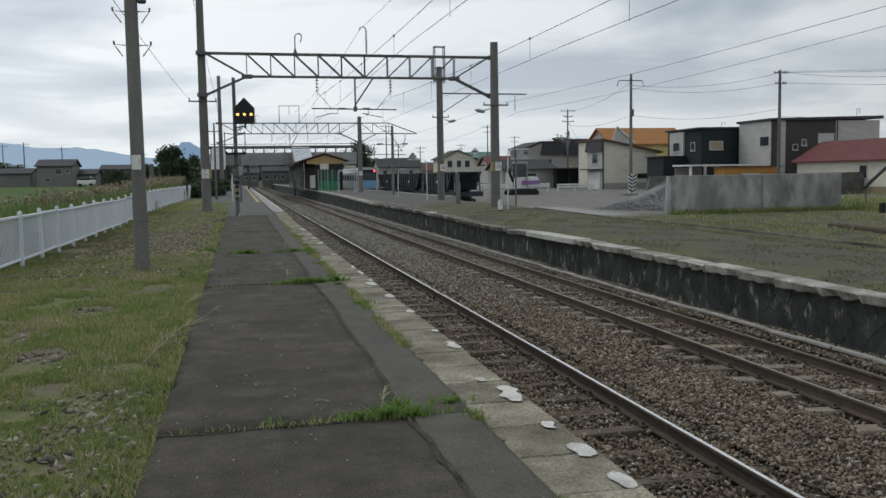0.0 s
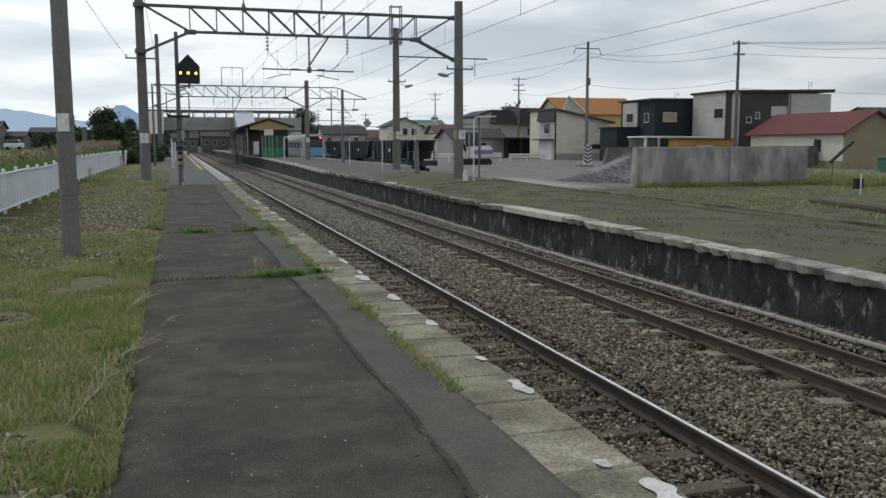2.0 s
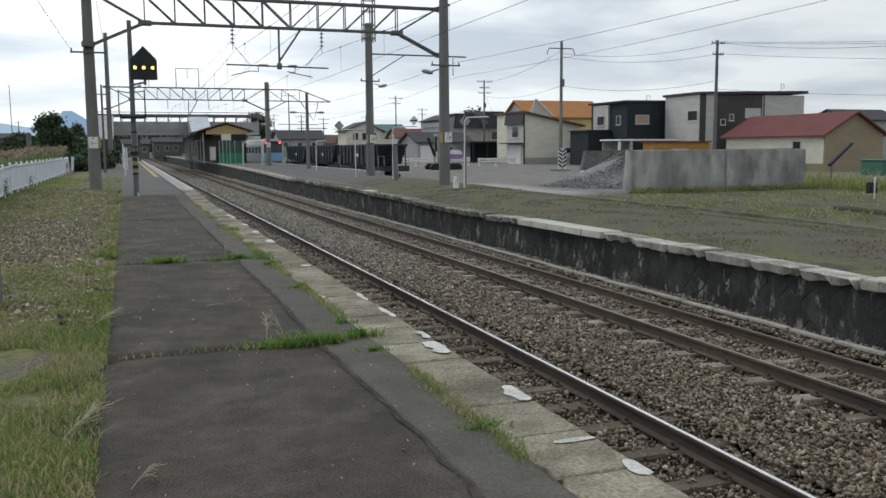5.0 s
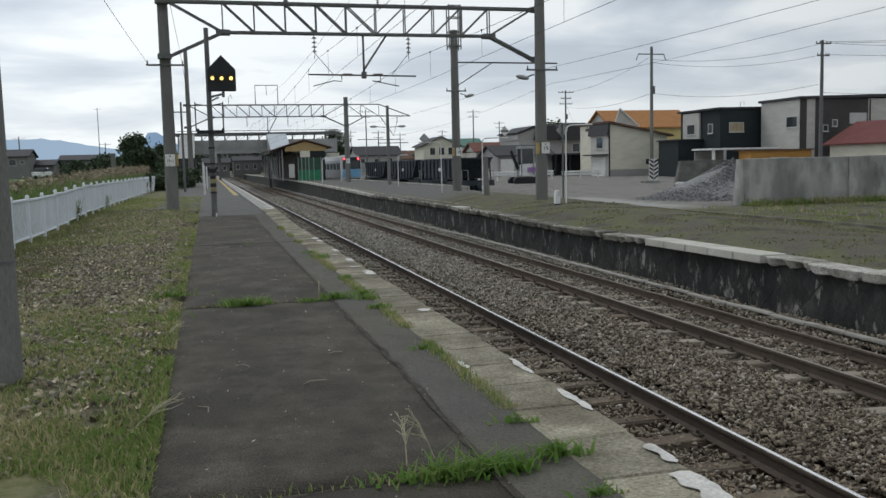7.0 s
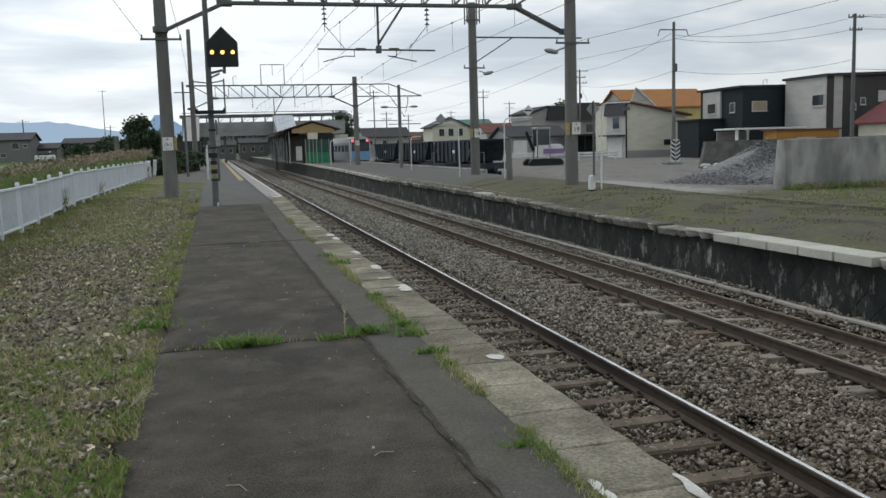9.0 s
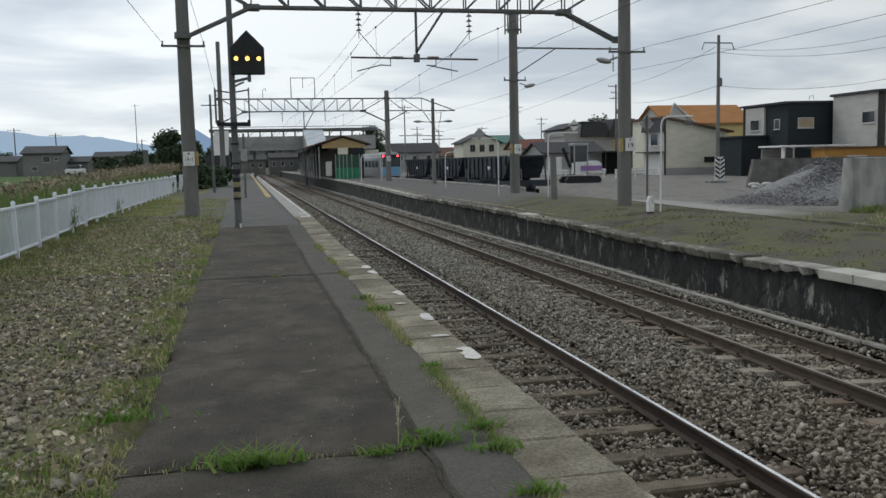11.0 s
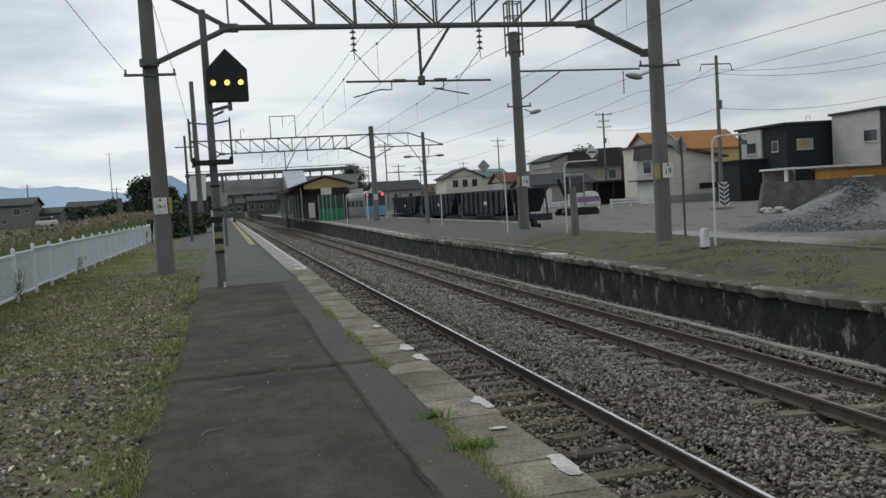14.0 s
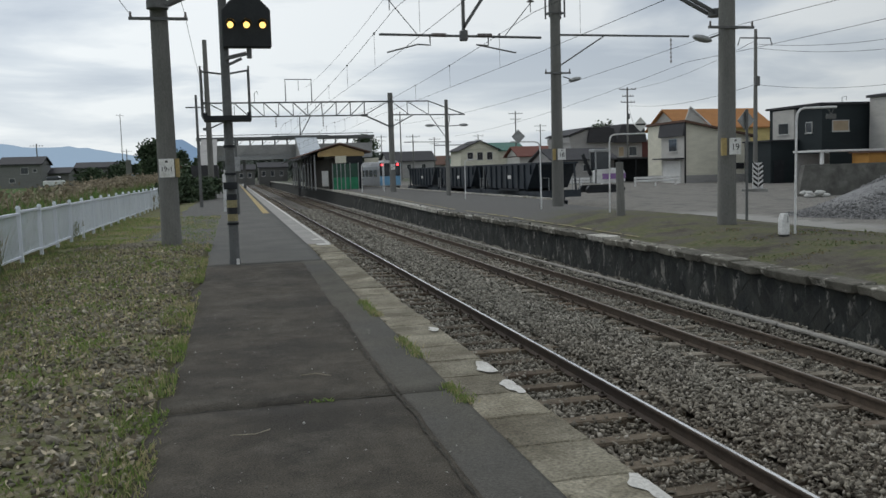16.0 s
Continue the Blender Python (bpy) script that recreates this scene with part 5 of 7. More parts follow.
DARKROOF = siding("dark_roof_sheet", (0.055, 0.055, 0.06))
GREENROOF = siding("green_roof_sheet", (0.10, 0.20, 0.17))
BROWNROOF = siding("brown_roof_sheet", (0.13, 0.075, 0.055))
ORANGEWALL = siding("orange_boarding", (0.42, 0.22, 0.06))
OCHRE = siding("ochre_boarding", (0.46, 0.33, 0.16))
FRAME = surface("window_frame", (0.45, 0.45, 0.44), (0.52, 0.52, 0.5), 3, 0.5, 0.0, 20)
LITGLASS = surface("curtained_glass", (0.34, 0.27, 0.18), (0.42, 0.34, 0.24), 1.5, 0.3, 0.0, 20)


def window(parent, x0, x1, y, z0, z1, glass=None, panes=2, face="y"):
    """A framed window set in a wall that faces -y (or -x)."""
    def bx(a0, a1, d0, d1, c0, c1):
        return box(B(), a0, a1, y + d0, y + d1, c0, c1) if face == "y" else box(B(), y + d0, y + d1, a0, a1, c0, c1)
    bm = B()
    t = 0.07
    for a0, a1, c0, c1 in ((x0, x1, z0, z0 + t), (x0, x1, z1 - t, z1), (x0, x0 + t, z0 + t, z1 - t), (x1 - t, x1, z0 + t, z1 - t)):
        if face == "y":
            box(bm, a0, a1, y - 0.06, y + 0.02, c0, c1)
        else:
            box(bm, y - 0.06, y + 0.02, a0, a1, c0, c1)
    w = part("window", bm, FRAME, parent)
    n = panes
    for k in range(n):
        a0, a1 = x0 + t + (x1 - x0 - 2 * t) * k / n + 0.012, x0 + t + (x1 - x0 - 2 * t) * (k + 1) / n - 0.012
        part("pane", bx(a0, a1, -0.03, -0.01, z0 + t, z1 - t), glass or GLASS, w)
    part("sill", bx(x0 - 0.06, x1 + 0.06, -0.12, 0.0, z0 - 0.06, z0), FRAME, w)
    return w


def house(label, name="house", group="houses", kindname="house"):
    return thing(name, label, kindname, group)


def walls(h, x0, x1, y0, y1, z0, z1, m, name="wall"):
    return part(name, box(B(), x0, x1, y0, y1, z0, z1), m, h)


def gable_roof(h, x0, x1, y0, y1, ze, zr, m, along="x", over=0.45, thick=0.16, ends=None):
    """Two thin pitches meeting at a ridge; ends fills the gables."""
    if along == "x":
        yc = (y0 + y1) / 2
        s = (zr - ze) / (yc - y0)
        a, b = (y0 - over, ze - over * s), (y1 + over, ze - over * s)
        part("roof", prism(B(), [a, (yc, zr), b, (b[0], b[1] + thick), (yc, zr + thick), (a[0], a[1] + thick)], "x", x0 - over, x1 + over), m, h)
        if ends:
            part("gable", prism(B(), [(y0, ze), (y1, ze), (yc, zr)], "x", x0, x1), ends, h)
    else:
        xc = (x0 + x1) / 2
        s = (zr - ze) / (xc - x0)
        a, b = (x0 - over, ze - over * s), (x1 + over, ze - over * s)
        part("roof", prism(B(), [a, (xc, zr), b, (b[0], b[1] + thick), (xc, zr + thick), (a[0], a[1] + thick)], "y", y0 - over, y1 + over), m, h)
        if ends:
            part("gable", prism(B(), [(x0, ze), (x1, ze), (xc, zr)], "y", y0, y1), ends, h)


# cream workshop with a falling roof
h = house("cream-walled house with a dark sloping lean-to roof and shuttered side")
part("wall", prism(B(), [(46.9, 0.5), (55.0, 0.5), (55.0, 4.72), (46.9, 6.35)], "y", 110, 119), CREAM, h)
walls(h, 46.85, 55.05, 109.95, 119.05, -1.0, 0.5, GREYWALL, "plinth")
part("roof", prism(B(), [(46.6, 6.42), (55.7, 4.6), (55.7, 4.82), (46.6, 6.66)], "y", 109.5, 119.5), BROWNROOF, h)
walls(h, 46.80, 46.88, 110.1, 115.4, -0.9, 5.2, PALEWALL, "side_wall")
part("eaves_panel", prism(B(), [(46.45, 4.9), (46.85, 4.9), (46.85, 6.5), (46.7, 6.4)], "y", 109.8, 115.6), DARKROOF, h)
window(h, 111.6, 113.6, 46.79, 3.2, 4.7, None, 2, "x")
part("shutter", box(B(), 46.72, 46.79, 110.9, 114.9, -0.7, 2.2), PLATE, h, "pale roller shutter")
part("canopy", box(B(), 45.7, 46.8, 110.2, 115.6, 2.35, 2.5), DARKROOF, h)
part("vent", box(B(), 52.0, 54.2, 109.9, 110.0, 1.1, 1.75), BLACKSTEEL, h)
part("corner_board", box(B(), 46.78, 46.95, 109.93, 110.0, -0.5, 6.3), BLACKSTEEL, h)
# orange-roofed yellow house behind
h = house("yellow house with a bright orange sheet roof")
walls(h, 54.2, 67.0, 124, 133, -0.5, 6.6, YELLOWWALL)
gable_roof(h, 54.2, 67.0, 124, 133, 6.5, 8.95, ORANGEROOF, "x", 0.5, 0.16, PALEWALL)
part("gable_face", prism(B(), [(54.0, 6.4), (57.8, 6.4), (55.0, 9.0)], "y", 123.3, 123.55), PALEWALL, h)
part("barge_board", beam(B(), (54.9, 123.2, 9.05), (58.0, 123.2, 6.5), 0.3, 0.16), WHITE, h)
window(h, 60.5, 62, 124, 3.6, 4.8)
# black two-storey house
h = house("black two-storey house with a flat roof and a pale rear corner")
walls(h, 53.8, 61.85, 96, 104.5, -0.6, 7.2, BLACKWALL)
walls(h, 53.55, 53.79, 100, 103.6, 3.95, 7.0, PALEWALL, "pale_cladding")
walls(h, 50.6, 53.78, 99.6, 104.2, -0.6, 3.8, BLACKWALL, "annex")
part("annex_roof", box(B(), 50.4, 53.78, 99.4, 104.4, 3.8, 3.95), DARKROOF, h)
part("roof", prism(B(), [(53.4, 7.15), (61.95, 7.2), (61.95, 7.42), (53.4, 7.36)], "y", 95.8, 104.7), DARKROOF, h)
window(h, 54.95, 56.85, 96, 4.55, 5.65, LITGLASS)
window(h, 97.4, 98.4, 53.79, 4.5, 5.6, None, 1, "x")
window(h, 100.8, 102.6, 53.54, 4.5, 5.7, None, 2, "x")
window(h, 54.2, 54.6, 96, 1.4, 2.8, FRAME, 1)
part("door", box(B(), 50.95, 52.1, 99.5, 99.62, -0.6, 1.9), BLACKSTEEL, h)
part("aerial", chain(B(), [(58.4, 99, 7.4), (58.4, 99, 8.1), (58.9, 99, 8.2), (58.9, 99, 7.8)], 0.03), STEEL, h)
# carport and orange shed before it
h = house("pale flat carport roof on posts", "carport", "", "carport")
part("roof", box(B(), 48.1, 56.3, 88.6, 92.5, 2.5, 2.68, 0.02), WHITE, h)
for x in (48.5, 52.0, 55.9):
    part("post", box(B(), x - 0.12, x + 0.12, 88.8, 89.05, -0.8, 2.5), WHITE, h)
part("rear_screen", box(B(), 48.3, 51.8, 92.2, 92.3, -0.8, 2.4), GREYWALL, h)
h = house("low orange-boarded shed with a small window", "shed", "", "shed")
walls(h, 51.1, 58.3, 86.2, 88.3, -0.8, 2.3, ORANGEWALL)
part("roof", box(B(), 50.9, 58.5, 86.0, 88.5, 2.3, 2.42), BROWNROOF, h)
window(h, 53.4, 55.6, 86.2, 0.75, 1.6, PLATE)
# dark and pale two-storey house
h = house("two-storey house in dark and pale panels with a flat roof")
CHARCOAL = surface("charcoal_siding", (0.055, 0.052, 0.05), (0.07, 0.066, 0.064), 0.8, 0.8, 0.1, 25)
walls(h, 58.8, 59.6, 88.7, 95.4, -0.8, 7.7, CHARCOAL)
walls(h, 58.72, 58.79, 88.75, 95.4, -0.8, 7.7, PALEWALL, "pale_cladding")
for x0, x1, m in ((59.6, 60.65, PALEWALL), (60.65, 67.4, CHARCOAL), (67.4, 73.5, PALEWALL)):
    walls(h, x0 + 0.004, x1, 88.7, 95.4, -0.8, 7.75, m)
part("roof", prism(B(), [(58.5, 7.72), (73.8, 7.95), (73.8, 8.3), (58.5, 7.98)], "y", 88.4, 95.7), DARKROOF, h)
window(h, 89.0, 90.9, 58.71, 4.75, 5.95, None, 2, "x")
window(h, 61.6, 62.3, 88.7, 4.25, 4.95, None, 1)
window(h, 62.8, 63.45, 88.7, 4.75, 5.5, None, 1)
window(h, 65.0, 67.2, 88.7, 5.1, 6.2, FRAME)
part("aerial", chain(B(), [(72.9, 92, 8.2), (72.9, 92, 9.4), (73.3, 92, 9.4), (73.3, 92, 8.8)], 0.035), STEEL, h)
part("downpipe", bar(B(), (67.6, 88.6, -0.5), (67.6, 88.6, 7.7), 0.06), BROWNROOF, h)
# red-roofed storehouse, gable towards the line
h = house("cream storehouse with a dull red gable roof")
walls(h, 60.0, 67.2, 71.05, 85.5, -1.2, 2.95, CREAM)
walls(h, 60.0, 67.2, 70.9, 71.05, -1.2, 2.95, TAN, "end_wall")
walls(h, 59.95, 60.05, 71.05, 85.5, -1.2, 0.1, TAN, "plinth")
gable_roof(h, 60.0, 67.2, 71, 85.5, 2.95, 4.95, REDROOF, "y", 0.5, 0.16, TAN)
window(h, 74.0, 75.2, 59.99, 0.9, 2.3, None, 1, "x")
window(h, 77.6, 79.6, 59.99, 0.85, 1.15, None, 2, "x")
# grey houses further back
h = house("grey two-storey house with dark mansard roofs")
walls(h, 49.4, 61.5, 150, 160, -0.3, 5.6, GREYWALL)
part("gable", prism(B(), [(49.2, 5.6), (56.0, 5.6), (56.0, 7.6), (52.2, 7.6), (49.2, 6.5)], "y", 150, 160), GREYWALL, h)
part("roof", prism(B(), [(49.0, 6.6), (52.2, 7.75), (55.9, 7.75), (55.9, 7.95), (52.1, 7.95), (48.9, 6.8)], "y", 149.6, 160.4), DARKROOF, h)
part("mansard", prism(B(), [(52.0, 5.5), (57.0, 5.5), (56.4, 7.7), (52.4, 7.7)], "y", 149.4, 149.95), DARKROOF, h)
part("mansard", prism(B(), [(56.6, 5.4), (61.9, 5.4), (61.3, 8.3), (57.6, 8.3)], "y", 149.0, 158), DARKROOF, h)
window(h, 52.6, 54.2, 150, 3.3, 4.7)
window(h, 57.4, 58.4, 150, 3.2, 4.8, LITGLASS, 1)
window(h, 59.2, 60.6, 150, 3.3, 4.8)
h = house("low grey building with a dark tiled roof")
walls(h, 37.0, 45.2, 125, 133, -0.3, 2.75, GREYWALL)
gable_roof(h, 37.0, 45.2, 125, 133, 2.75, 4.1, DARKROOF, "x", 0.5, 0.16, GREYWALL)
window(h, 40.9, 42.4, 125, 1.2, 2.1)
part("shutter", box(B(), 37.4, 39.4, 124.9, 125.0, -0.3, 2.2), PLATE, h)
h = house("open shed with a thin dark roof on posts", "shed", "", "shed")
part("roof", box(B(), 43.6, 53.0, 121.0, 125.5, 2.6, 2.8), DARKROOF, h)
for x in (44.2, 46.4, 48.6, 51, 52.6):
    part("post", box(B(), x - 0.1, x + 0.1, 121.2, 121.4, -0.3, 2.6), BLACKSTEEL, h)
part("rear_wall", box(B(), 43.8, 53.0, 125.3, 125.45, -0.3, 2.6), BLACKSTEEL, h)
h = house("maroon-walled house behind the open shed")
walls(h, 61.6, 66, 151, 160, -0.3, 5.6, siding("maroon_siding", (0.13, 0.05, 0.045)))
part("roof", box(B(), 61.4, 66.4, 150.7, 160.3, 5.6, 5.85), BROWNROOF, h)
# town beyond the wagons
h = house("distant cream house with a dark roof")
walls(h, 46.0, 54.5, 205, 214, -0.5, 6.2, CREAM)
gable_roof(h, 46.0, 54.5, 205, 214, 6.1, 8.0, DARKROOF, "y", 0.6, 0.2, CREAM)
for k in range(3):
    window(h, 47.5 + k * 2.2, 48.8 + k * 2.2, 205, 3.9, 5.6)
h = house("distant building with a green roof")
walls(h, 52, 62, 210, 220, -0.5, 6.0, CREAM)
gable_roof(h, 52, 62, 210, 220, 6.0, 7.7, GREENROOF, "x", 0.6, 0.2, CREAM)
h = house("distant low building with a red roof")
walls(h, 51, 58.5, 180, 188, -0.5, 4.0, PALEWALL)
gable_roof(h, 51, 58.5, 180, 188, 4.2, 5.9, siding("rust_roof", (0.17, 0.07, 0.055)), "x", 0.6, 0.2, PALEWALL)
rnd = random.Random(77)
roofs = (DARKROOF, BROWNROOF, GREENROOF, DARKROOF, siding("blue_roof_sheet", (0.10, 0.15, 0.24)))
for k in range(16):
    x, y = 18 + k * 6.5 + rnd.uniform(-2, 2), 235 + rnd.uniform(0, 90)
    w, d, z = rnd.uniform(8, 13), rnd.uniform(8, 12), rnd.uniform(3.0, 4.8)
    h = house("distant townhouse under a plain sheet roof", "house", "distant houses")
    walls(h, x, x + w, y, y + d, -0.5, z, rnd.choice((PALEWALL, CREAM, GREYWALL)))
    gable_roof(h, x, x + w, y, y + d, z, z + rnd.uniform(1.6, 2.6), roofs[k % 5], rnd.choice("xy"), 0.5, 0.2, PALEWALL)
    for q in range(3):
        window(h, x + 1 + q * w / 3.2, x + 2.2 + q * w / 3.2, y, z * 0.55, z * 0.8)

# the street's end on the far side of the storehouse
skip = thing("waste_container", "green steel container standing in the weeds", "container")
part("body", box(B(), 57.9, 61.7, 62, 64.4, -1.1, 0.5, 0.05), siding("green_steel", (0.06, 0.15, 0.11)), skip)
part("lid", box(B(), 57.8, 61.8, 61.9, 64.5, 0.5, 0.62, 0.03), GREENROOF, skip)
part("notice", box(B(), 59.0, 59.9, 61.93, 61.98, -0.6, 0.2), PLATE, skip)
solo("white_pole", bar(B(), (60.5, 61.5, -1.2), (60.9, 61.5, 3.1), 0.08, 0.07), WHITE, "slim white pole beside the container", "pole")
for x, y, w, z in ((88, 96, 9, 5.2), (98, 100, 12, 4.4), (112, 104, 10, 5.5), (80, 128, 10, 6)):
    h = house("distant grey house at the end of the street", "house", "distant houses")
    walls(h, x, x + w, y, y + 8, -0.8, z, GREYWALL)
    gable_roof(h, x, x + w, y, y + 8, z, z + 1.4, DARKROOF, "x", 0.4, 0.2, GREYWALL)
    for q in range(3):
        window(h, x + 1 + q * w / 3.2, x + 2.3 + q * w / 3.2, y, z * 0.5, z * 0.75)

# ---- guard rails, chevron post, digger in the yard ----
for x0, x1, z0, y in ((28.0, 37.6, 0.05, 106.0), (38.2, 43.4, -0.05, 105.0)):
    g = thing("guard_rail", "white steel guard rail along the street", "guard rail", "guard rails")
    for z in (0.55, 0.85):
        part("beam", box(B(), x0, x1, y - 0.05, y + 0.03, z + z0 - 0.45, z + z0 - 0.22, 0.03), WHITE, g)
    x = x0 + 0.2
    while x < x1:
        part("post", box(B(), x - 0.07, x + 0.07, y + 0.03, y + 0.15, -0.9, z0 + 0.65), WHITE, g)
        x += 2.3


def utility_pole(x, y, z0, z1, arms, label, boxes=0, r=0.16, m=None):
    p = thing("utility_pole", label, "utility pole", "utility poles")
    part("shaft", bar(B(), (x, y, z0), (x, y, z1), r, r * 0.65, 10), m or POLECON, p)
    for z, half in arms:
        part("crossarm", beam(B(), (x - half, y - 0.15, z), (x + half, y - 0.15, z), 0.09, 0.09), STEEL, p)
        for s in (-1, -0.5, 0.5, 1):
            part("pin_insulator", bar(B(), (x + s * half * 0.95, y - 0.15, z + 0.04), (x + s * half * 0.95, y - 0.15, z + 0.22), 0.06, 0.04, 6), INSUL, p)
    for k in range(boxes):
        part("equipment_box", box(B(), x - 0.2, x + 0.2, y - 0.35, y - 0.12, z1 - 4.2 - k, z1 - 3.5 - k, 0.03), STEEL, p)
    return p


pole_a = utility_pole(36.3, 79.0, -0.8, 11.7, ((11.0, 0.0),), "concrete utility pole with chevron guards at its foot", 1, 0.2)
part("crossarm", chain(B(), [(34.7, 79, 10.5), (34.9, 79, 11.05), (37.6, 79, 11.05), (37.8, 79, 10.5)], 0.05), STEEL, pole_a)
for s, x0 in ((-1, 35.85), (1, 36.35)):
    bm = box(B(), x0, x0 + 0.42, 78.62, 78.7, -0.25, 1.75)
    bd = part("chevron_board", bm, WHITE, pole_a, "black and white chevron board")
    for k in range(5):
        bm = prism(B(), [(x0 + 0.01, -0.1 + k * 0.36), (x0 + 0.41, 0.16 + k * 0.36), (x0 + 0.41, 0.34 + k * 0.36), (x0 + 0.01, 0.08 + k * 0.36)] if s > 0 else [(x0 + 0.01, 0.16 + k * 0.36), (x0 + 0.41, -0.1 + k * 0.36), (x0 + 0.41, 0.08 + k * 0.36), (x0 + 0.01, 0.34 + k * 0.36)], "y", 78.60, 78.615)
        part("chevron_stripe", bm, INK, bd)
part("footing", box(B(), 35.3, 37.1, 78.4, 79.4, -1.0, -0.2, 0.04), BLOCKWALL, pole_a)
pole_a.location, pole_a.scale = (2.6, 5.4, -0.126), (1.0, 1.0, 1.0686)
utility_pole(50.2, 74.6, -1.0, 11.75, ((11.45, 0.75), (10.4, 0.6)), "dark utility pole with two crossarms", 0, 0.2, STEEL)
utility_pole(49.5, 130, -0.3, 12.2, ((11.9, 1.2), (11.0, 0.8), (10.2, 1.0)), "utility pole with three crossarms beside the grey houses", 1)
utility_pole(52.2, 47.5, -1.0, 12.5, ((9.0, 0.8),), "utility pole beside the street at the yard's end", 1, 0.2)
rnd = random.Random(12)
for x, y, t in ((30, 190, 13.5), (34.5, 200, 9.5), (52, 185, 13), (46, 230, 10), (24, 215, 9), (60, 240, 11), (38, 260, 12), (68, 215, 12)):
    utility_pole(x, y, -0.5, t, ((t - 0.5, 1.4), (t - 1.6, 1.0)), "distant utility pole in the town", 0, 0.16)
for a, b in (((38.9, 84.4, 11.2), (50.2, 74.5, 11.5)), ((38.9, 84.4, 10.9), (50.2, 74.5, 10.5)), ((38.9, 84.4, 8.0), (50.2, 74.5, 8.0)), ((50.2, 74.5, 11.6), (95, 60, 13.5)), ((50.2, 74.5, 11.5), (95, 58, 12.9)), ((50.2, 74.5, 10.5), (90, 60, 10.7)), ((50.2, 74.5, 7.2), (95, 66, 7.6)), ((38.9, 84.4, 11.5), (49.5, 130, 11.9)), ((38.9, 84.4, 8.0), (49.5, 130, 9.8)), ((50.9, 74.5, 11.5), (52.2, 47.5, 9.1)), ((49.5, 130, 10.3), (62, 152, 6.6))):
    line("utility_cable", sag(a, b, 0.7), 0.022, "thin dark utility cable over the yard")

digger = thing("mini_digger", "small white and purple excavator parked on tracks in the yard", "excavator")
VIOLET = surface("purple_paint", (0.25, 0.14, 0.33), (0.30, 0.18, 0.38), 2, 0.5, 0.05, 30)
for y in (92.9, 94.6):
    bm = prism(B(), [(30.0, -0.35), (30.25, -0.55), (33.0, -0.55), (33.25, -0.35), (33.25, -0.2), (33.0, 0.0), (30.25, 0.0), (30.0, -0.2)], "y", y, y + 0.45)
    part("crawler_track", bm, BLACKSTEEL, digger)
bm = prism(B(), [(31.2, 0.1), (33.2, 0.1), (33.35, 0.3), (33.35, 0.75), (33.0, 1.0), (31.2, 0.95)], "y", 92.9, 94.9)
bmesh.ops.bevel(bm, geom=list(bm.edges), offset=0.08, segments=2, affect="EDGES")
body = part("body", bm, WHITE, digger)
part("body_stripe", box(B(), 31.3, 33.3, 92.87, 92.9, 0.35, 0.68), VIOLET, body, "purple stripe")
bm = B()
for x in (30.75, 31.95):
    for y in (92.95, 94.1):
        box(bm, x - 0.05, x + 0.05, y - 0.05, y + 0.05, 0.1, 2.0)
box(bm, 30.65, 32.05, 92.85, 94.2, 2.0, 2.18, 0.03)
cab = part("cab", bm, GALV, digger, "pale grey cab frame")
part("cab_glass", box(B(), 30.78, 31.92, 92.98, 94.05, 0.9, 1.98), GLASS, cab)
part("cab_panel", box(B(), 30.72, 31.98, 92.9, 92.97, 0.1, 0.95), WHITE, cab, "white lower cab panel")
bm = B()
beam(bm, (30.7, 93.9, 0.6), (30.0, 93.9, 1.9), 0.22, 0.22)
part("boom", bm, BLACKSTEEL, digger)
digger.scale = (1.1, 1.0, 1.45)
digger.location = (-5.1, 0, 0.18)

# ---- siding with hopper wagons and a train ----
def siding_x(y):
    return 18.0 - 0.024 * (y - 73)


sid = thing("railway_track", "rusty siding track behind the far platform", "railway track", "tracks", "structure")
for d in (-0.69, 0.69):
    bm = beam(B(), (siding_x(60) + d, 60, -1.1), (siding_x(240) + d, 240, -1.1), 0.08, 0.18)
    part("rail", bm, RUSTRAIL, sid)


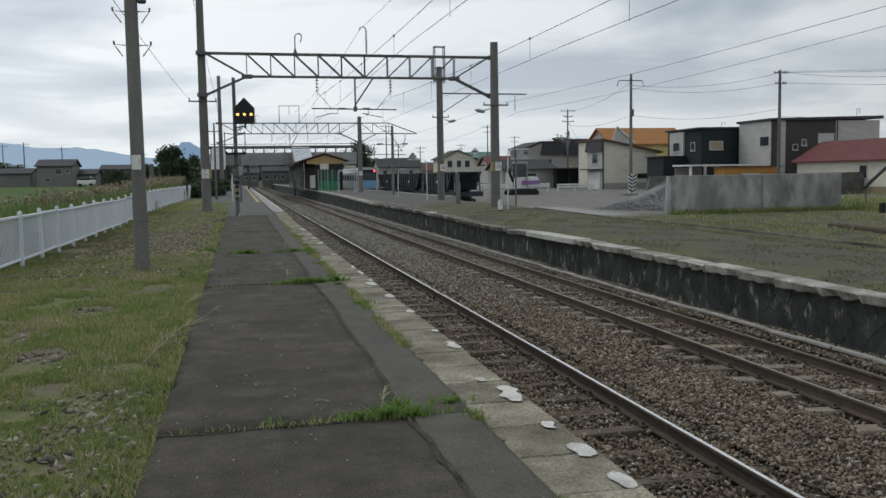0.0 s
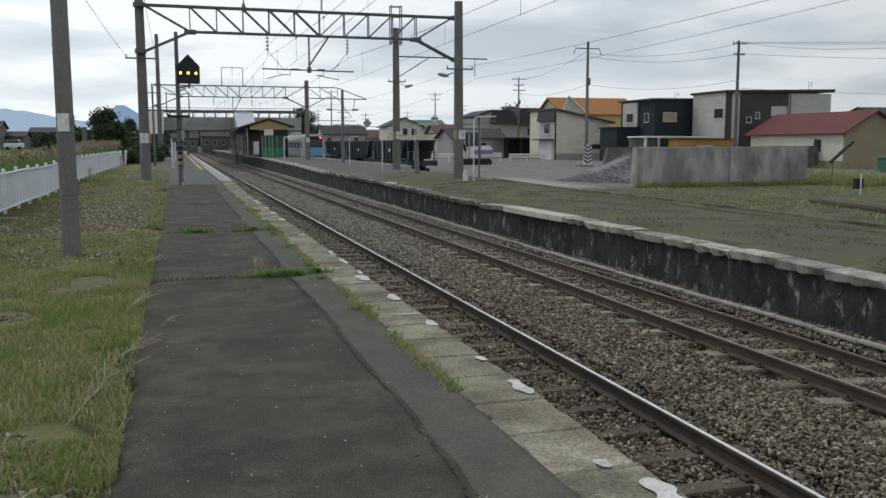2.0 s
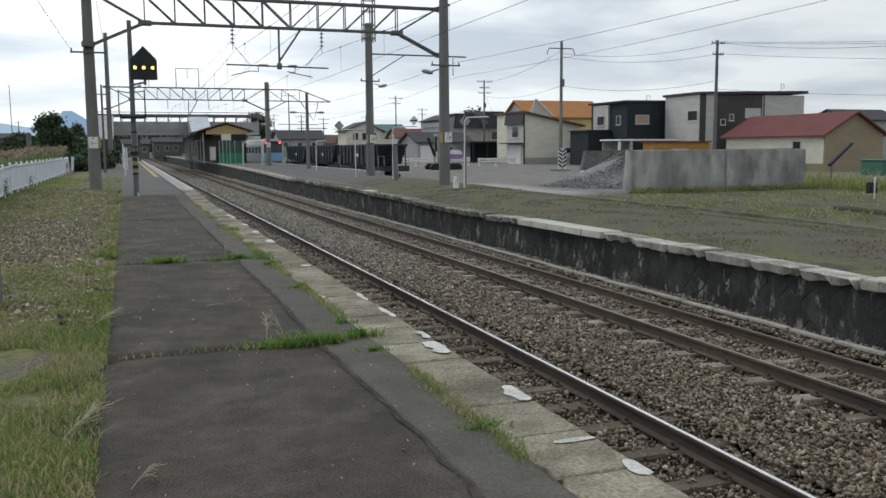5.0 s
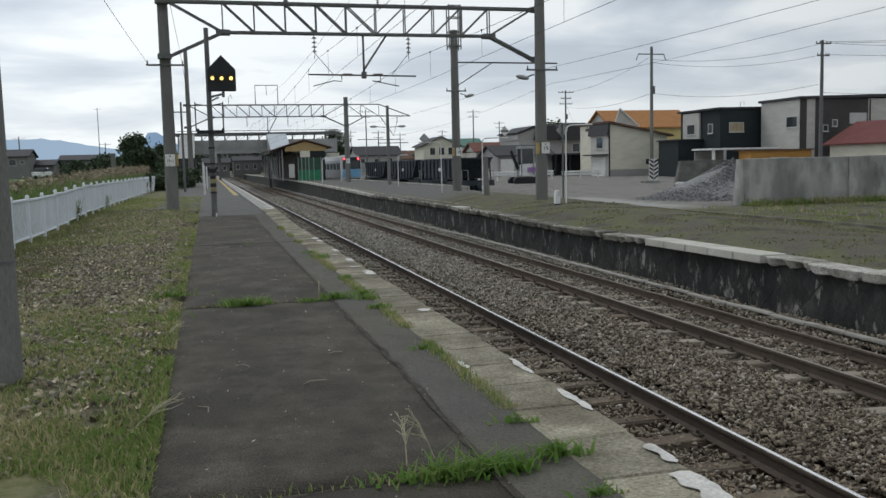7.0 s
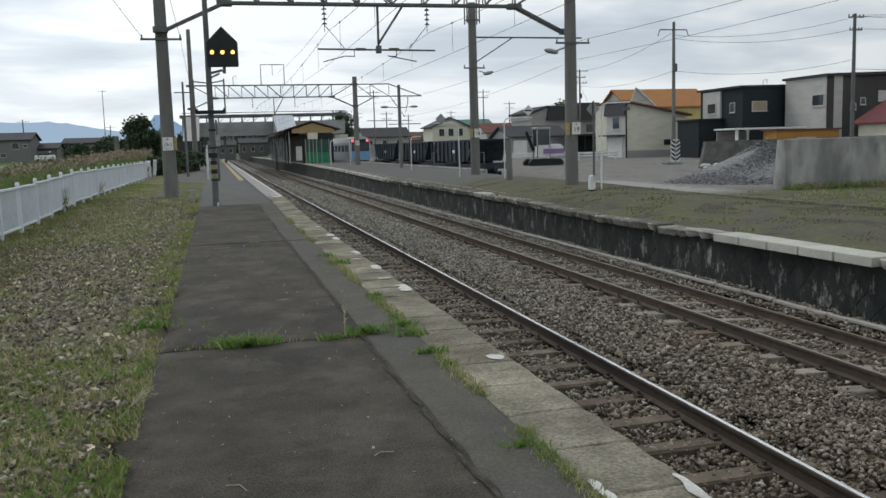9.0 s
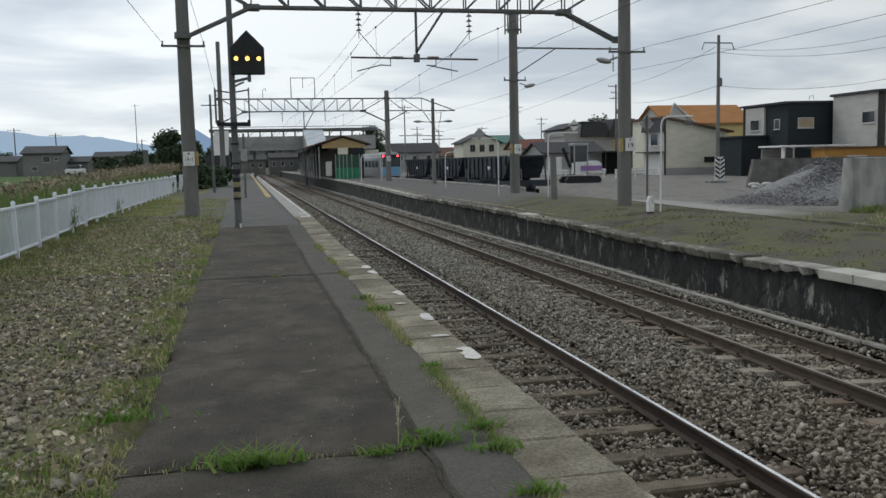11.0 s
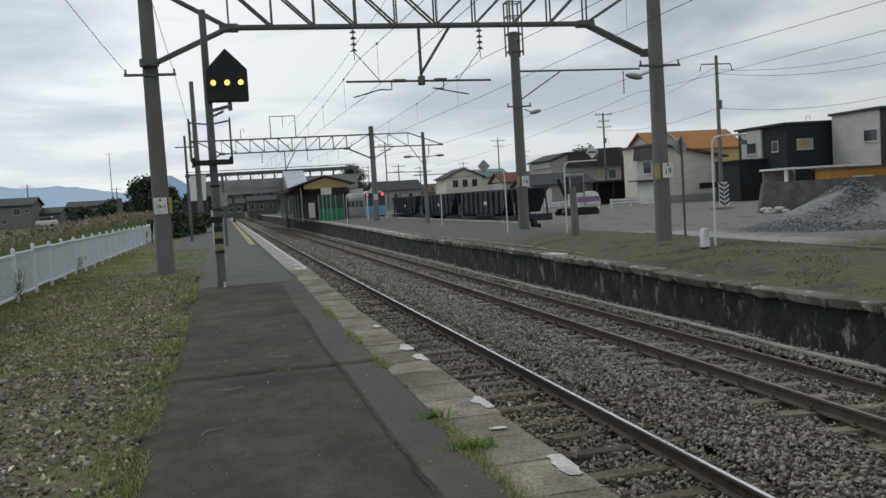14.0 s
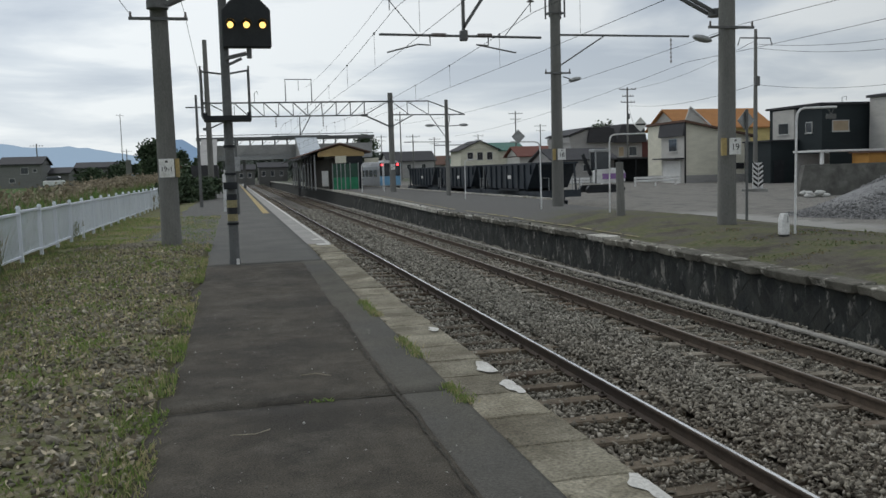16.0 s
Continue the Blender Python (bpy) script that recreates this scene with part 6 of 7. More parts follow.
def wagon():
    w = thing("hopper_wagon", "blue-black steel hopper wagon standing on the siding", "freight wagon", "hopper wagons")
    L, W = 11.2, 1.42
    bm = prism(B(), [(-L / 2, 2.15), (-L / 2 + 1.6, 0.55), (L / 2 - 1.6, 0.55), (L / 2, 2.15)], "x", -W, W)
    part("hopper", bm, WAGONBLACK, w)
    part("top_rim", box(B(), -W - 0.05, W + 0.05, -L / 2 - 0.05, L / 2 + 0.05, 2.12, 2.24), WAGONBLACK, w)
    for s in (-1, 1):
        for k in range(9):
            y = -L / 2 + 0.9 + k * (L - 1.8) / 8
            zb = 0.55 if 1.7 < y + L / 2 < L - 1.7 else 1.5
            part("rib", box(B(), s * W - 0.06 + s * 0.05, s * W + 0.06 + s * 0.05, y - 0.06, y + 0.06, zb, 2.12), WAGONBLACK, w)
        part("underframe", box(B(), s * 1.25 - 0.1, s * 1.25 + 0.1, -L / 2 - 0.6, L / 2 + 0.6, 0.1, 0.38), WAGONBLACK, w)
        part("chute", prism(B(), [(-2.2, 0.5), (2.2, 0.5), (1.9, -0.5), (-1.9, -0.5)], "x", s * 1.1 - 0.25, s * 1.1 + 0.25), WAGONBLACK, w)
    for e in (-1, 1):
        part("end_beam", box(B(), -1.35, 1.35, e * (L / 2 + 0.6) - 0.12, e * (L / 2 + 0.6) + 0.12, 0.0, 0.45), WAGONBLACK, w)
        for s in (-1, 1):
            part("end_post", beam(B(), (s * 1.2, e * (L / 2 + 0.3), 0.4), (s * 1.2, e * (L / 2 - 0.02), 2.1), 0.1, 0.1), WAGONBLACK, w)
            part("hand_rail", chain(B(), [(s * 1.3, e * (L / 2 + 0.62), 0.4), (s * 1.3, e * (L / 2 + 0.62), 1.25), (s * 0.8, e * (L / 2 + 0.62), 1.25), (s * 0.8, e * (L / 2 + 0.62), 0.4)], 0.03), GALV, w)
        part("coupler", box(B(), -0.15, 0.15, e * (L / 2 + 0.7) - 0.3, e * (L / 2 + 0.7) + 0.3, -0.15, 0.15, 0.03), WAGONBLACK, w)
        for d in (-0.95, 0.95):
            for s in (-1, 1):
                y = e * (L / 2 - 2.0) + d
                part("wheel", bar(B(), (s * 0.62, y, -0.57), (s * 0.78, y, -0.57), 0.46, sides=20), WAGONBLACK, w)
        for s in (-1, 1):
            part("bogie_frame", box(B(), s * 1.0 - 0.07, s * 1.0 + 0.07, e * (L / 2 - 2.0) - 1.3, e * (L / 2 - 2.0) + 1.3, -0.7, -0.25, 0.04), WAGONBLACK, w)
    for s in (-1, 1):
        part("white_mark", box(B(), s * W - 0.005 + s * 0.045, s * W + 0.005 + s * 0.045, -0.9, -0.2, 1.2, 1.45), PLATE, w)
        part("side_ladder", chain(B(), [(s * (W + 0.12), L / 2 - 0.5, 0.3), (s * (W + 0.12), L / 2 - 0.5, 2.05)], 0.03), GALV, w)
    return w


w0 = wagon()
turn = math.degrees(math.atan(0.024))
for k in range(3):
    y = 80.0 + k * 12.9
    m = pose(siding_x(y), y, -0.05, 0, 0, turn)
    if k == 0:
        w0.matrix_basis = m
    else:
        copy_thing(w0, m)

train = thing("railcar", "silver and blue railcar with two red tail lamps at the station", "train")
ty, tx = 131.0, siding_x(131) + 0.55
SILVER = surface("brushed_steel", (0.42, 0.44, 0.46), (0.50, 0.52, 0.54), 2, 0.35, 0.03, 30, metal=0.5)
BLUE = surface("pale_blue_paint", (0.16, 0.36, 0.58), (0.20, 0.42, 0.64), 2, 0.4, 0.0, 30)
bm = prism(B(), [(-1.45, 0.0), (1.45, 0.0), (1.45, 2.5), (1.25, 3.0), (0.7, 3.25), (-0.7, 3.25), (-1.25, 3.0), (-1.45, 2.5)], "y", 0, 38)
bmesh.ops.transform(bm, matrix=Matrix.Translation((tx, ty, 0.1)), verts=bm.verts)
part("body", bm, SILVER, train)
part("front_panel", box(B(), tx - 1.3, tx + 1.3, ty - 0.06, ty, 0.2, 1.35, 0.02), BLUE, train, "pale blue front panel")
part("front_mask", box(B(), tx - 1.3, tx + 1.3, ty - 0.05, ty, 1.36, 3.0, 0.02), BLACKSTEEL, train, "black front mask")
for x0, x1 in ((-1.1, -0.42), (-0.36, 0.36), (0.42, 1.1)):
    part("windscreen", box(B(), tx + x0, tx + x1, ty - 0.075, ty - 0.05, 1.45, 2.55), GLASS, train)
RED = glowing("red_lamp", (1.0, 0.05, 0.06), 4.0)
for s in (-1, 1):
    part("tail_lamp", bar(B(), (tx + s * 1.0, ty - 0.09, 2.8), (tx + s * 1.0, ty - 0.05, 2.8), 0.15, sides=16), RED, train, "lit red tail lamp")
for k in range(10):
    part("side_window", box(B(), tx - 1.47, tx - 1.44, ty + 1.5 + k * 3.6, ty + 4.2 + k * 3.6, 1.3, 2.2), GLASS, train)
part("skirt", box(B(), tx - 1.2, tx + 1.2, ty, ty + 38, -1.0, 0.1), BLACKSTEEL, train)

# ---- station ----
st = thing("station_building", "low station shelter with an ochre gable and dark roof", "station building")
part("wall", box(B(), 9.2, 12.6, 118.6, 150, 0.15, 3.6), surface("dark_boarding", (0.045, 0.04, 0.035), (0.06, 0.055, 0.048), 1, 0.8, 0.1, 20), st)
part("gable", prism(B(), [(7.9, 3.75), (13.0, 3.75), (13.0, 4.15), (10.35, 4.95), (7.9, 4.2)], "y", 117.3, 117.5), OCHRE, st, "ochre gable boards")
gable_roof(st, 7.2, 13.4, 117.3, 152, 4.15, 5.1, BROWNROOF, "y", 0.3, 0.14)
part("canopy", prism(B(), [(7.3, 4.05), (7.3, 3.85), (6.2, 3.6), (6.2, 3.75)], "y", 119, 160), DARKROOF, st)
for k in range(9):
    part("canopy_post", bar(B(), (7.6, 118 + k * 4.4, 0.1), (7.6, 118 + k * 4.4, 4.0), 0.09), GALV, st)
part("front_wall", box(B(), 10.9, 12.8, 117.4, 117.55, 0.15, 3.75), BLACKSTEEL, st)
part("front_panel", box(B(), 8.4, 9.1, 118.4, 118.6, 0.5, 2.2), PLATE, st)
st.location = (-1.1, 0, 0)
net = thing("green_screen", "green mesh screen round planting on the platform", "screen")
NET = surface("green_mesh", (0.03, 0.20, 0.10), (0.05, 0.26, 0.14), 2, 0.8, 0.2, 60)
part("mesh_panel", box(B(), 8.2, 11.0, 115.9, 116.0, 0.15, 1.45), NET, net)
for x in (8.2, 9.1, 10.1, 11.0):
    part("post", bar(B(), (x, 115.9, 0.1), (x, 115.9, 3.0), 0.05), GALV, net)
part("top_mesh", box(B(), 8.25, 10.95, 115.92, 115.97, 1.5, 2.9), surface("dark_mesh", (0.04, 0.09, 0.065), (0.055, 0.11, 0.08), 2, 0.8, 0.2, 60), net)
sign = thing("name_board", "cream platform sign board with a plain face", "sign")
part("board", box(B(), 8.2, 9.35, 113.0, 113.08, 2.95, 3.7, 0.02), CREAM, sign)
part("board", box(B(), 12.0, 13.6, 118.0, 118.1, 3.0, 3.5, 0.02), CREAM, sign)
for x in (8.35, 9.2):
    part("post", bar(B(), (x, 113.1, 0.1), (x, 113.1, 3.0), 0.05), GALV, sign)
for k, (x, y, hh) in enumerate(((9.2, 101, 2.4), (9.9, 106, 2.6), (12.3, 108, 2.8), (12.9, 111, 2.7), (10.9, 99, 2.6))):
    hoop_post(x, y, 0.17, hh, 0.9, "white bent pipe post before the station")

fb = thing("footbridge", "grey enclosed footbridge over the tracks", "footbridge")
SHEET = surface("grey_sheet_cladding", (0.27, 0.275, 0.27), (0.36, 0.36, 0.35), 0.8, 0.7, 0.1, 20, grime=(0.28, 0.28, 0.26), amount=0.5)
part("deck", box(B(), -6.0, 18.8, 150, 152.8, 4.2, 4.9), GALV, fb)
part("side_panel", box(B(), -6.0, 18.8, 149.9, 150, 4.9, 6.3), SHEET, fb)
for k in range(15):
    part("window_post", box(B(), -5.95 + k * 1.75, -5.75 + k * 1.75, 149.9, 150.0, 6.3, 7.05), STEEL, fb)
    part("window_brace", beam(B(), (-5.85 + k * 1.75, 152.85, 6.3), (-5.1 + k * 1.75, 152.85, 7.05), 0.07, 0.07), GALV, fb)
part("roof", box(B(), -6.3, 19.1, 149.6, 153.2, 7.05, 7.45), STEEL, fb)
part("roof_rail", chain(B(), [(-6, 150, 7.75), (19, 150, 7.75)], 0.05), STEEL, fb)
part("rear_panel", box(B(), -6.0, 18.8, 152.8, 152.9, 4.9, 6.2), SHEET, fb)
for x in (-5.4, 0.2, 8.0, 18.2):
    part("pier", box(B(), x - 0.2, x + 0.2, 151, 151.5, -1.3, 4.2), STEEL, fb)
part("stair_roof", prism(B(), [(138, 3.2), (150, 7.2), (150, 7.35), (138, 3.35)], "x", 7.6, 10.6), surface("milky_sheet", (0.42, 0.46, 0.49), (0.50, 0.54, 0.57), 1, 0.4, 0.05, 20), fb)
part("stair_side", prism(B(), [(138, 0.3), (150, 4.2), (150, 7.2), (138, 3.2)], "x", 7.55, 7.6), SHEET, fb)
part("stair_roof", prism(B(), [(136, 3.2), (150, 7.2), (150, 7.35), (136, 3.35)], "x", -5.6, -3.4), GREYWALL, fb)
part("stair_house", box(B(), -6.2, -3.2, 128, 140, 0.15, 3.3), DARKROOF, fb)
fb.location = (-0.8, 0, 0)
# platform clutter beyond the signal
for x, y, z in ((-2.75, 66, 2.0), (-2.6, 84, 2.0), (-2.9, 90, 2.4)):
    solo("white_post", box(B(), x - 0.06, x + 0.06, y - 0.06, y + 0.06, 0.0, z, 0.01), WHITE, "slim white post on the platform", "post", "white posts")
cab = thing("relay_box", "grey equipment box on a post beyond the signal", "equipment box")
part("box", box(B(), -2.3, -1.95, 62, 62.3, 2.1, 2.75, 0.02), GALV, cab)
part("post", bar(B(), (-2.12, 62.2, 0.1), (-2.12, 62.2, 3.6), 0.06), STEEL, cab)

# ---- beyond the fence: village, trees, hills ----
h = house("grey two-storey farmhouse far across the field", "house", "distant houses")
walls(h, -42.4, -35.6, 190, 199, 0.6, 5.2, FARMWALL)
gable_roof(h, -42.4, -35.6, 190, 199, 5.1, 6.4, DARKROOF, "x", 0.4, 0.2, FARMWALL)
window(h, -38.9, -37.6, 190, 3.4, 4.6)
window(h, -36.9, -36.2, 190, 3.7, 4.3, None, 1)
window(h, -40.9, -39.9, 190, 1.9, 2.7)
rnd = random.Random(41)
for x0, x1, z, y in ((-66, -57, 4.0, 200), (-56, -46, 4.4, 210), (-36.8, -32.0, 4.3, 196), (-32.2, -23.0, 5.3, 205), (-80, -68, 5, 230), (-52, -45, 4.6, 196), (-95, -84, 6, 235)):
    h = house("low grey farm building far across the field", "house", "distant houses")
    walls(h, x0, x1, y, y + 8, 0.0, z - 0.9, FARMWALL)
    gable_roof(h, x0, x1, y, y + 8, z - 0.9, z + 0.1, DARKROOF, "x", 0.4, 0.2, FARMWALL)
h = house("small brick-red shed beside the far trees", "shed", "", "shed")
walls(h, -14.8, -10.6, 190, 195, 0.5, 4.2, siding("brick_red_wall", (0.22, 0.09, 0.06)))
part("roof", box(B(), -15, -10.4, 189.7, 195.3, 4.2, 4.45), PALEWALL, h)
car = thing("parked_van", "white van parked by the farmhouses", "car")
part("body", box(B(), -31.5, -28.4, 170, 172, 1.2, 2.1, 0.15), WHITE, car)
part("cabin", box(B(), -31.0, -29.0, 170.1, 171.9, 2.1, 2.75, 0.2), GLASS, car)
for x in (-30.9, -29.0):
    part("wheel", bar(B(), (x, 169.95, 1.2), (x, 170.2, 1.2), 0.33, sides=14), BLACKSTEEL, car)


def leaf_cloud(name, pts, size, material, seed):
    """Small leaf triangles and quads scattered round given centres."""
    rng = np.random.default_rng(seed)
    n = len(pts)
    a = rng.normal(size=(n, 3))
    a /= np.linalg.norm(a, axis=1)[:, None]
    b = np.cross(a, rng.normal(size=(n, 3)))
    b /= np.linalg.norm(b, axis=1)[:, None]
    s = (size * rng.uniform(0.6, 1.5, n))[:, None]
    v = np.stack([pts - a * s, pts + b * s * 0.6, pts + a * s, pts - b * s * 0.6], 1)
    i = 4 * np.arange(n)[:, None]
    t = np.stack([i + [0, 1, 2], i + [0, 2, 3]], 1)
    return numpy_mesh(name, v.reshape(-1, 3), t.reshape(-1, 3), material)


def tree(x, y, z, h, w, label, seed, n=5000, conic=0.0, leaf=0.28, material=None):
    t = thing("tree", label, "tree", "trees")
    rng = np.random.default_rng(seed)
    bm = bar(B(), (x, y, z), (x, y, z + h * 0.75), 0.045 * h, 0.012 * h, 8)
    part("trunk", bm, BARK, t)
    clumps = 26
    c = rng.uniform(-1, 1, (clumps, 3))
    c[:, 2] = rng.uniform(0.18, 0.95, clumps)
    k = 1 - conic * c[:, 2]
    if not conic:
        k = np.sqrt(np.clip(1 - (c[:, 2] * 1.6 - 0.85) ** 2 * 0.8, 0.1, 1))
    c[:, :2] *= (k * w / 2)[:, None] * 0.8
    c[:, 2] *= h
    bm = B()
    for q in range(0, clumps, 2):
        bar(bm, (x, y, z + c[q, 2] * 0.7), (x + c[q, 0], y + c[q, 1], z + c[q, 2]), 0.012 * h, 0.004 * h, 5)
    part("limbs", bm, BARK, t)
    idx = rng.integers(0, clumps, n)
    r = rng.normal(size=(n, 3)) * np.array([w * 0.12, w * 0.12, h * 0.07])
    pts = c[idx] + r + np.array([x, y, z])
    ob = new("crown", leaf_cloud("crown", pts, leaf, material or LEAF, seed))
    ob.parent = t
    return t


tree(-16.2, 186, 0.9, 7.9, 5.4, "dark dense conifer beside the far field", 1, 6000, 0.55)
tree(-13.6, 188, 0.9, 5.2, 4.5, "dark broad tree beside the far field", 2, 3000)
tree(-11.9, 196, 0.9, 6.0, 3.6, "dark pointed tree beside the far field", 3, 3500, 0.6)
tree(-22.0, 192, 0.9, 4.4, 5.0, "low dark tree beside the far field", 4, 2500)
for k, (x, y, hh) in enumerate(((-27, 188, 3.6), (-34, 205, 3.2), (-9.5, 185, 4.0), (-7.2, 170, 4.2), (-6.4, 150, 3.5), (-60, 240, 6), (-75, 260, 6))):
    tree(x, y, 0.6, hh, hh * 1.3, "low dark hedge tree across the field", 10 + k, 1800)
tree(39.5, 300, 0, 13.5, 8.0, "dark round tree behind the town's houses", 30, 5000)
tree(64.5, 172, 0, 9.4, 4, "dark pine beside the orange roof", 33, 2500)
for k in range(6):
    tree(-6.6 + k * 0.45, 82 + k * 2.6, 0.0, 1.4 + 0.25 * (k % 3), 2.0, "green bush at the platform's end by the fence", 50 + k, 1800, 0, 0.13)
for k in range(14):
    tree(-2 + k * 4.5, 330 + (k * 37) % 50, 0, 7 + (k * 13) % 4, 12, "distant trees closing the line, their leaves greyed by painted haze", 70 + k, 1500, 0, 0.7, FARLEAF)

for k, (x, y, w, z) in enumerate(((-3.5, 262, 7, 3.6), (5.0, 275, 8, 4.2), (14.5, 268, 7, 3.8), (-11, 280, 6, 3.4))):
    h = house("low dark-walled building far beyond the footbridge", "house", "distant houses")
    walls(h, x, x + w, y, y + 8, -0.5, z, DIMWALL)
    gable_roof(h, x, x + w, y, y + 8, z, z + 1.3, DARKROOF, "x", 0.4, 0.2, DIMWALL)
    for q in range(3):
        window(h, x + 0.8 + q * w / 3.2, x + 1.8 + q * w / 3.2, y, z * 0.4, z * 0.75)

solo("concrete_pillar", box(B(), -16.7, -16.0, 150, 150.6, 0, 4.6, 0.05), POLECON, "pale concrete pillar in the reeds", "pillar")
for x, y, t in ((-60, 260, 13), (-52, 270, 12), (-33, 300, 11), (-22, 290, 12), (-48, 420, 30), (-75, 300, 14)):
    utility_pole(x, y, 0, t, ((t - 0.6, 1.6),), "distant utility pole across the fields", 0, 0.2)


def hills(name, label, peaks, dist, base, colour, strength, seed):
    """A far ridge as a long low body, distance haze painted as self-glow."""
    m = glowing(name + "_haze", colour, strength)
    # black base: the ridge shows only its emitted haze colour
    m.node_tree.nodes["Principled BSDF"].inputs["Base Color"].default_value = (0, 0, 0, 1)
    bm = B()
    prev = None
    for k in range(301):
        deg = -75 + k * 150 / 300
        a = radians(deg)
        z = base + 8 * noise.noise(Vector((deg * 0.35, seed, 0))) * dist / 1500 + 4 * noise.noise(Vector((deg * 1.3, seed, 3))) * dist / 1500
        for pd, ph, pw in peaks:
            z += ph * math.exp(-(((deg - pd) / pw) ** 2))
        z = max(z, -20)
        x, y = dist * math.sin(a), dist * math.cos(a)
        cur = [bm.verts.new((x, y, -60)), bm.verts.new((x, y, z)), bm.verts.new((x * 1.1, y * 1.1, z * 0.7 - 30))]
        if prev:
            bm.faces.new((prev[0], cur[0], cur[1], prev[1]))
            bm.faces.new((prev[1], cur[1], cur[2], prev[2]))
        prev = cur
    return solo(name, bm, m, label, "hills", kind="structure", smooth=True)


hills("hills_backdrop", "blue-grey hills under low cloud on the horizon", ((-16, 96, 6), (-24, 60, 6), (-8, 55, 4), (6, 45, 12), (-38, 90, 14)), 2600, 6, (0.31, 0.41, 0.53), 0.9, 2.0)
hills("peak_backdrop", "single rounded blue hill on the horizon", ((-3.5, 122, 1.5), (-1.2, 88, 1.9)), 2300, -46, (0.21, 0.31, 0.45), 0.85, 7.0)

# ---- grass, reeds, weeds ----
def blades(name, xs, ys, zs, hs, material, seed, label, category="grass", width=0.012, lean=0.5):
    """Bent two-piece blades standing on given places."""
    rng = np.random.default_rng(seed)
    n = len(xs)
    base = np.stack([xs, ys, zs], 1)
    a = rng.uniform(0, 2 * np.pi, n)
    side = np.stack([np.cos(a), np.sin(a), np.zeros(n)], 1)
    b = rng.uniform(0, 2 * np.pi, n)
    fall = np.stack([np.cos(b), np.sin(b), np.zeros(n)], 1) * (lean * rng.uniform(0.1, 1.0, n))[:, None]
    up = np.array([0, 0, 1.0])
    h = np.asarray(hs)[:, None]
    w = side * (width * rng.uniform(0.6, 1.4, n))[:, None]
    mid = base + (up * 0.6 + fall * 0.3) * h
    tip = base + (up * 0.95 + fall * 1.0) * h
    v = np.stack([base - w, base + w, mid + w * 0.7, mid - w * 0.7, tip], 1)
    i = 5 * np.arange(n)[:, None]
    t = np.stack([i + [0, 1, 2], i + [0, 2, 3], i + [3, 2, 4]], 1)
    ob = new(name, numpy_mesh(name, v.reshape(-1, 3), t.reshape(-1, 3), material))
    return tagged(ob, label, category, kind="stuff")


def heights(xs, ys):
    return np.array([ground_z(float(x), float(y)) for x, y in zip(xs, ys)])


def patchy(xs, ys, f, seed, cut):
    return np.array([noise.noise(Vector((x * f, y * f, seed))) > cut for x, y in zip(xs, ys)])


rng = np.random.default_rng(101)


def verge_grass():
    def lay(n, x0, x1, y0, y1, hmin, hmax, f, seed, cut, mat, name, label, width=0.010):
        xs, ys = rng.uniform(x0, x1, n), rng.uniform(y0, y1, n)
        keep = patchy(xs, ys, f, seed, cut)
        xs, ys = xs[keep], ys[keep]
        hs = rng.uniform(hmin, hmax, len(xs)) * (0.6 + 0.8 * rng.random(len(xs)) ** 3)
        blades(name, xs, ys, heights(xs, ys) - 0.01, hs, mat, seed, label, width=width, lean=1.15)
    lay(60000, -5.6, -2.8, 1.6, 6.2, 0.02, 0.07, 2.4, 1, -0.2, GRASS, "verge_grass", "thin straw and grass over stony earth", 0.005)
    lay(100000, -7.2, -2.85, 5.4, 14.6, 0.03, 0.11, 1.5, 2, -0.16, GRASS, "verge_grass", "soft green grass beside the asphalt", 0.006)
    lay(70000, -7.2, -2.85, 13.6, 20.0, 0.02, 0.08, 2.0, 3, -0.22, GRASS, "verge_grass", "short straw and grass round the pole's foot", 0.007)
    lay(42000, -7.2, -2.9, 19.0, 34.0, 0.02, 0.06, 1.6, 11, 0.08, GRASS, "verge_grass", "thin grass over the stony verge", 0.008)
    lay(36000, -7.2, -5.3, 17.0, 46.0, 0.03, 0.09, 0.7, 12, -0.25, DRYVINE, "verge_grass", "dense olive grass along the fence", 0.009)
    lay(36000, -7.2, -2.9, 30.0, 62.0, 0.03, 0.10, 0.5, 4, -0.25, GRASS, "verge_grass", "short grass along the fence", 0.012)
    lay(22000, -3.34, -2.86, 1.8, 42.0, 0.03, 0.10, 1.4, 6, -0.1, GRASS, "verge_grass", "grass creeping over the asphalt's edge", 0.006)
    lay(50000, 8.7, 24.0, 8.0, 43.0, 0.02, 0.07, 0.8, 5, 0.06, DRYVINE, "platform_grass", "short moss and grass on the far platform", 0.02)
    lay(24000, 18.5, 60.0, 20.0, 48.0, 0.04, 0.20, 0.45, 7, 0.02, GRASS, "yard_grass", "rough grass round the bunker wall", 0.03)
    lay(5000, 24.5, 37.5, 47.4, 48.4, 0.15, 0.45, 0.8, 8, -0.2, GRASS, "yard_grass", "weeds along the foot of the wall", 0.02)
    lay(3500, 37.3, 44.0, 44.0, 55.0, 0.4, 1.1, 0.5, 9, -0.4, GRASS, "yard_grass", "tall weeds beside the wall's end", 0.03)
    lay(16000, -16.0, -8.6, 10.0, 110.0, 0.25, 0.7, 0.2, 10, -0.25, FIELDGRASS, "field_grass", "green field grass beyond the fence", 0.03)


verge_grass()


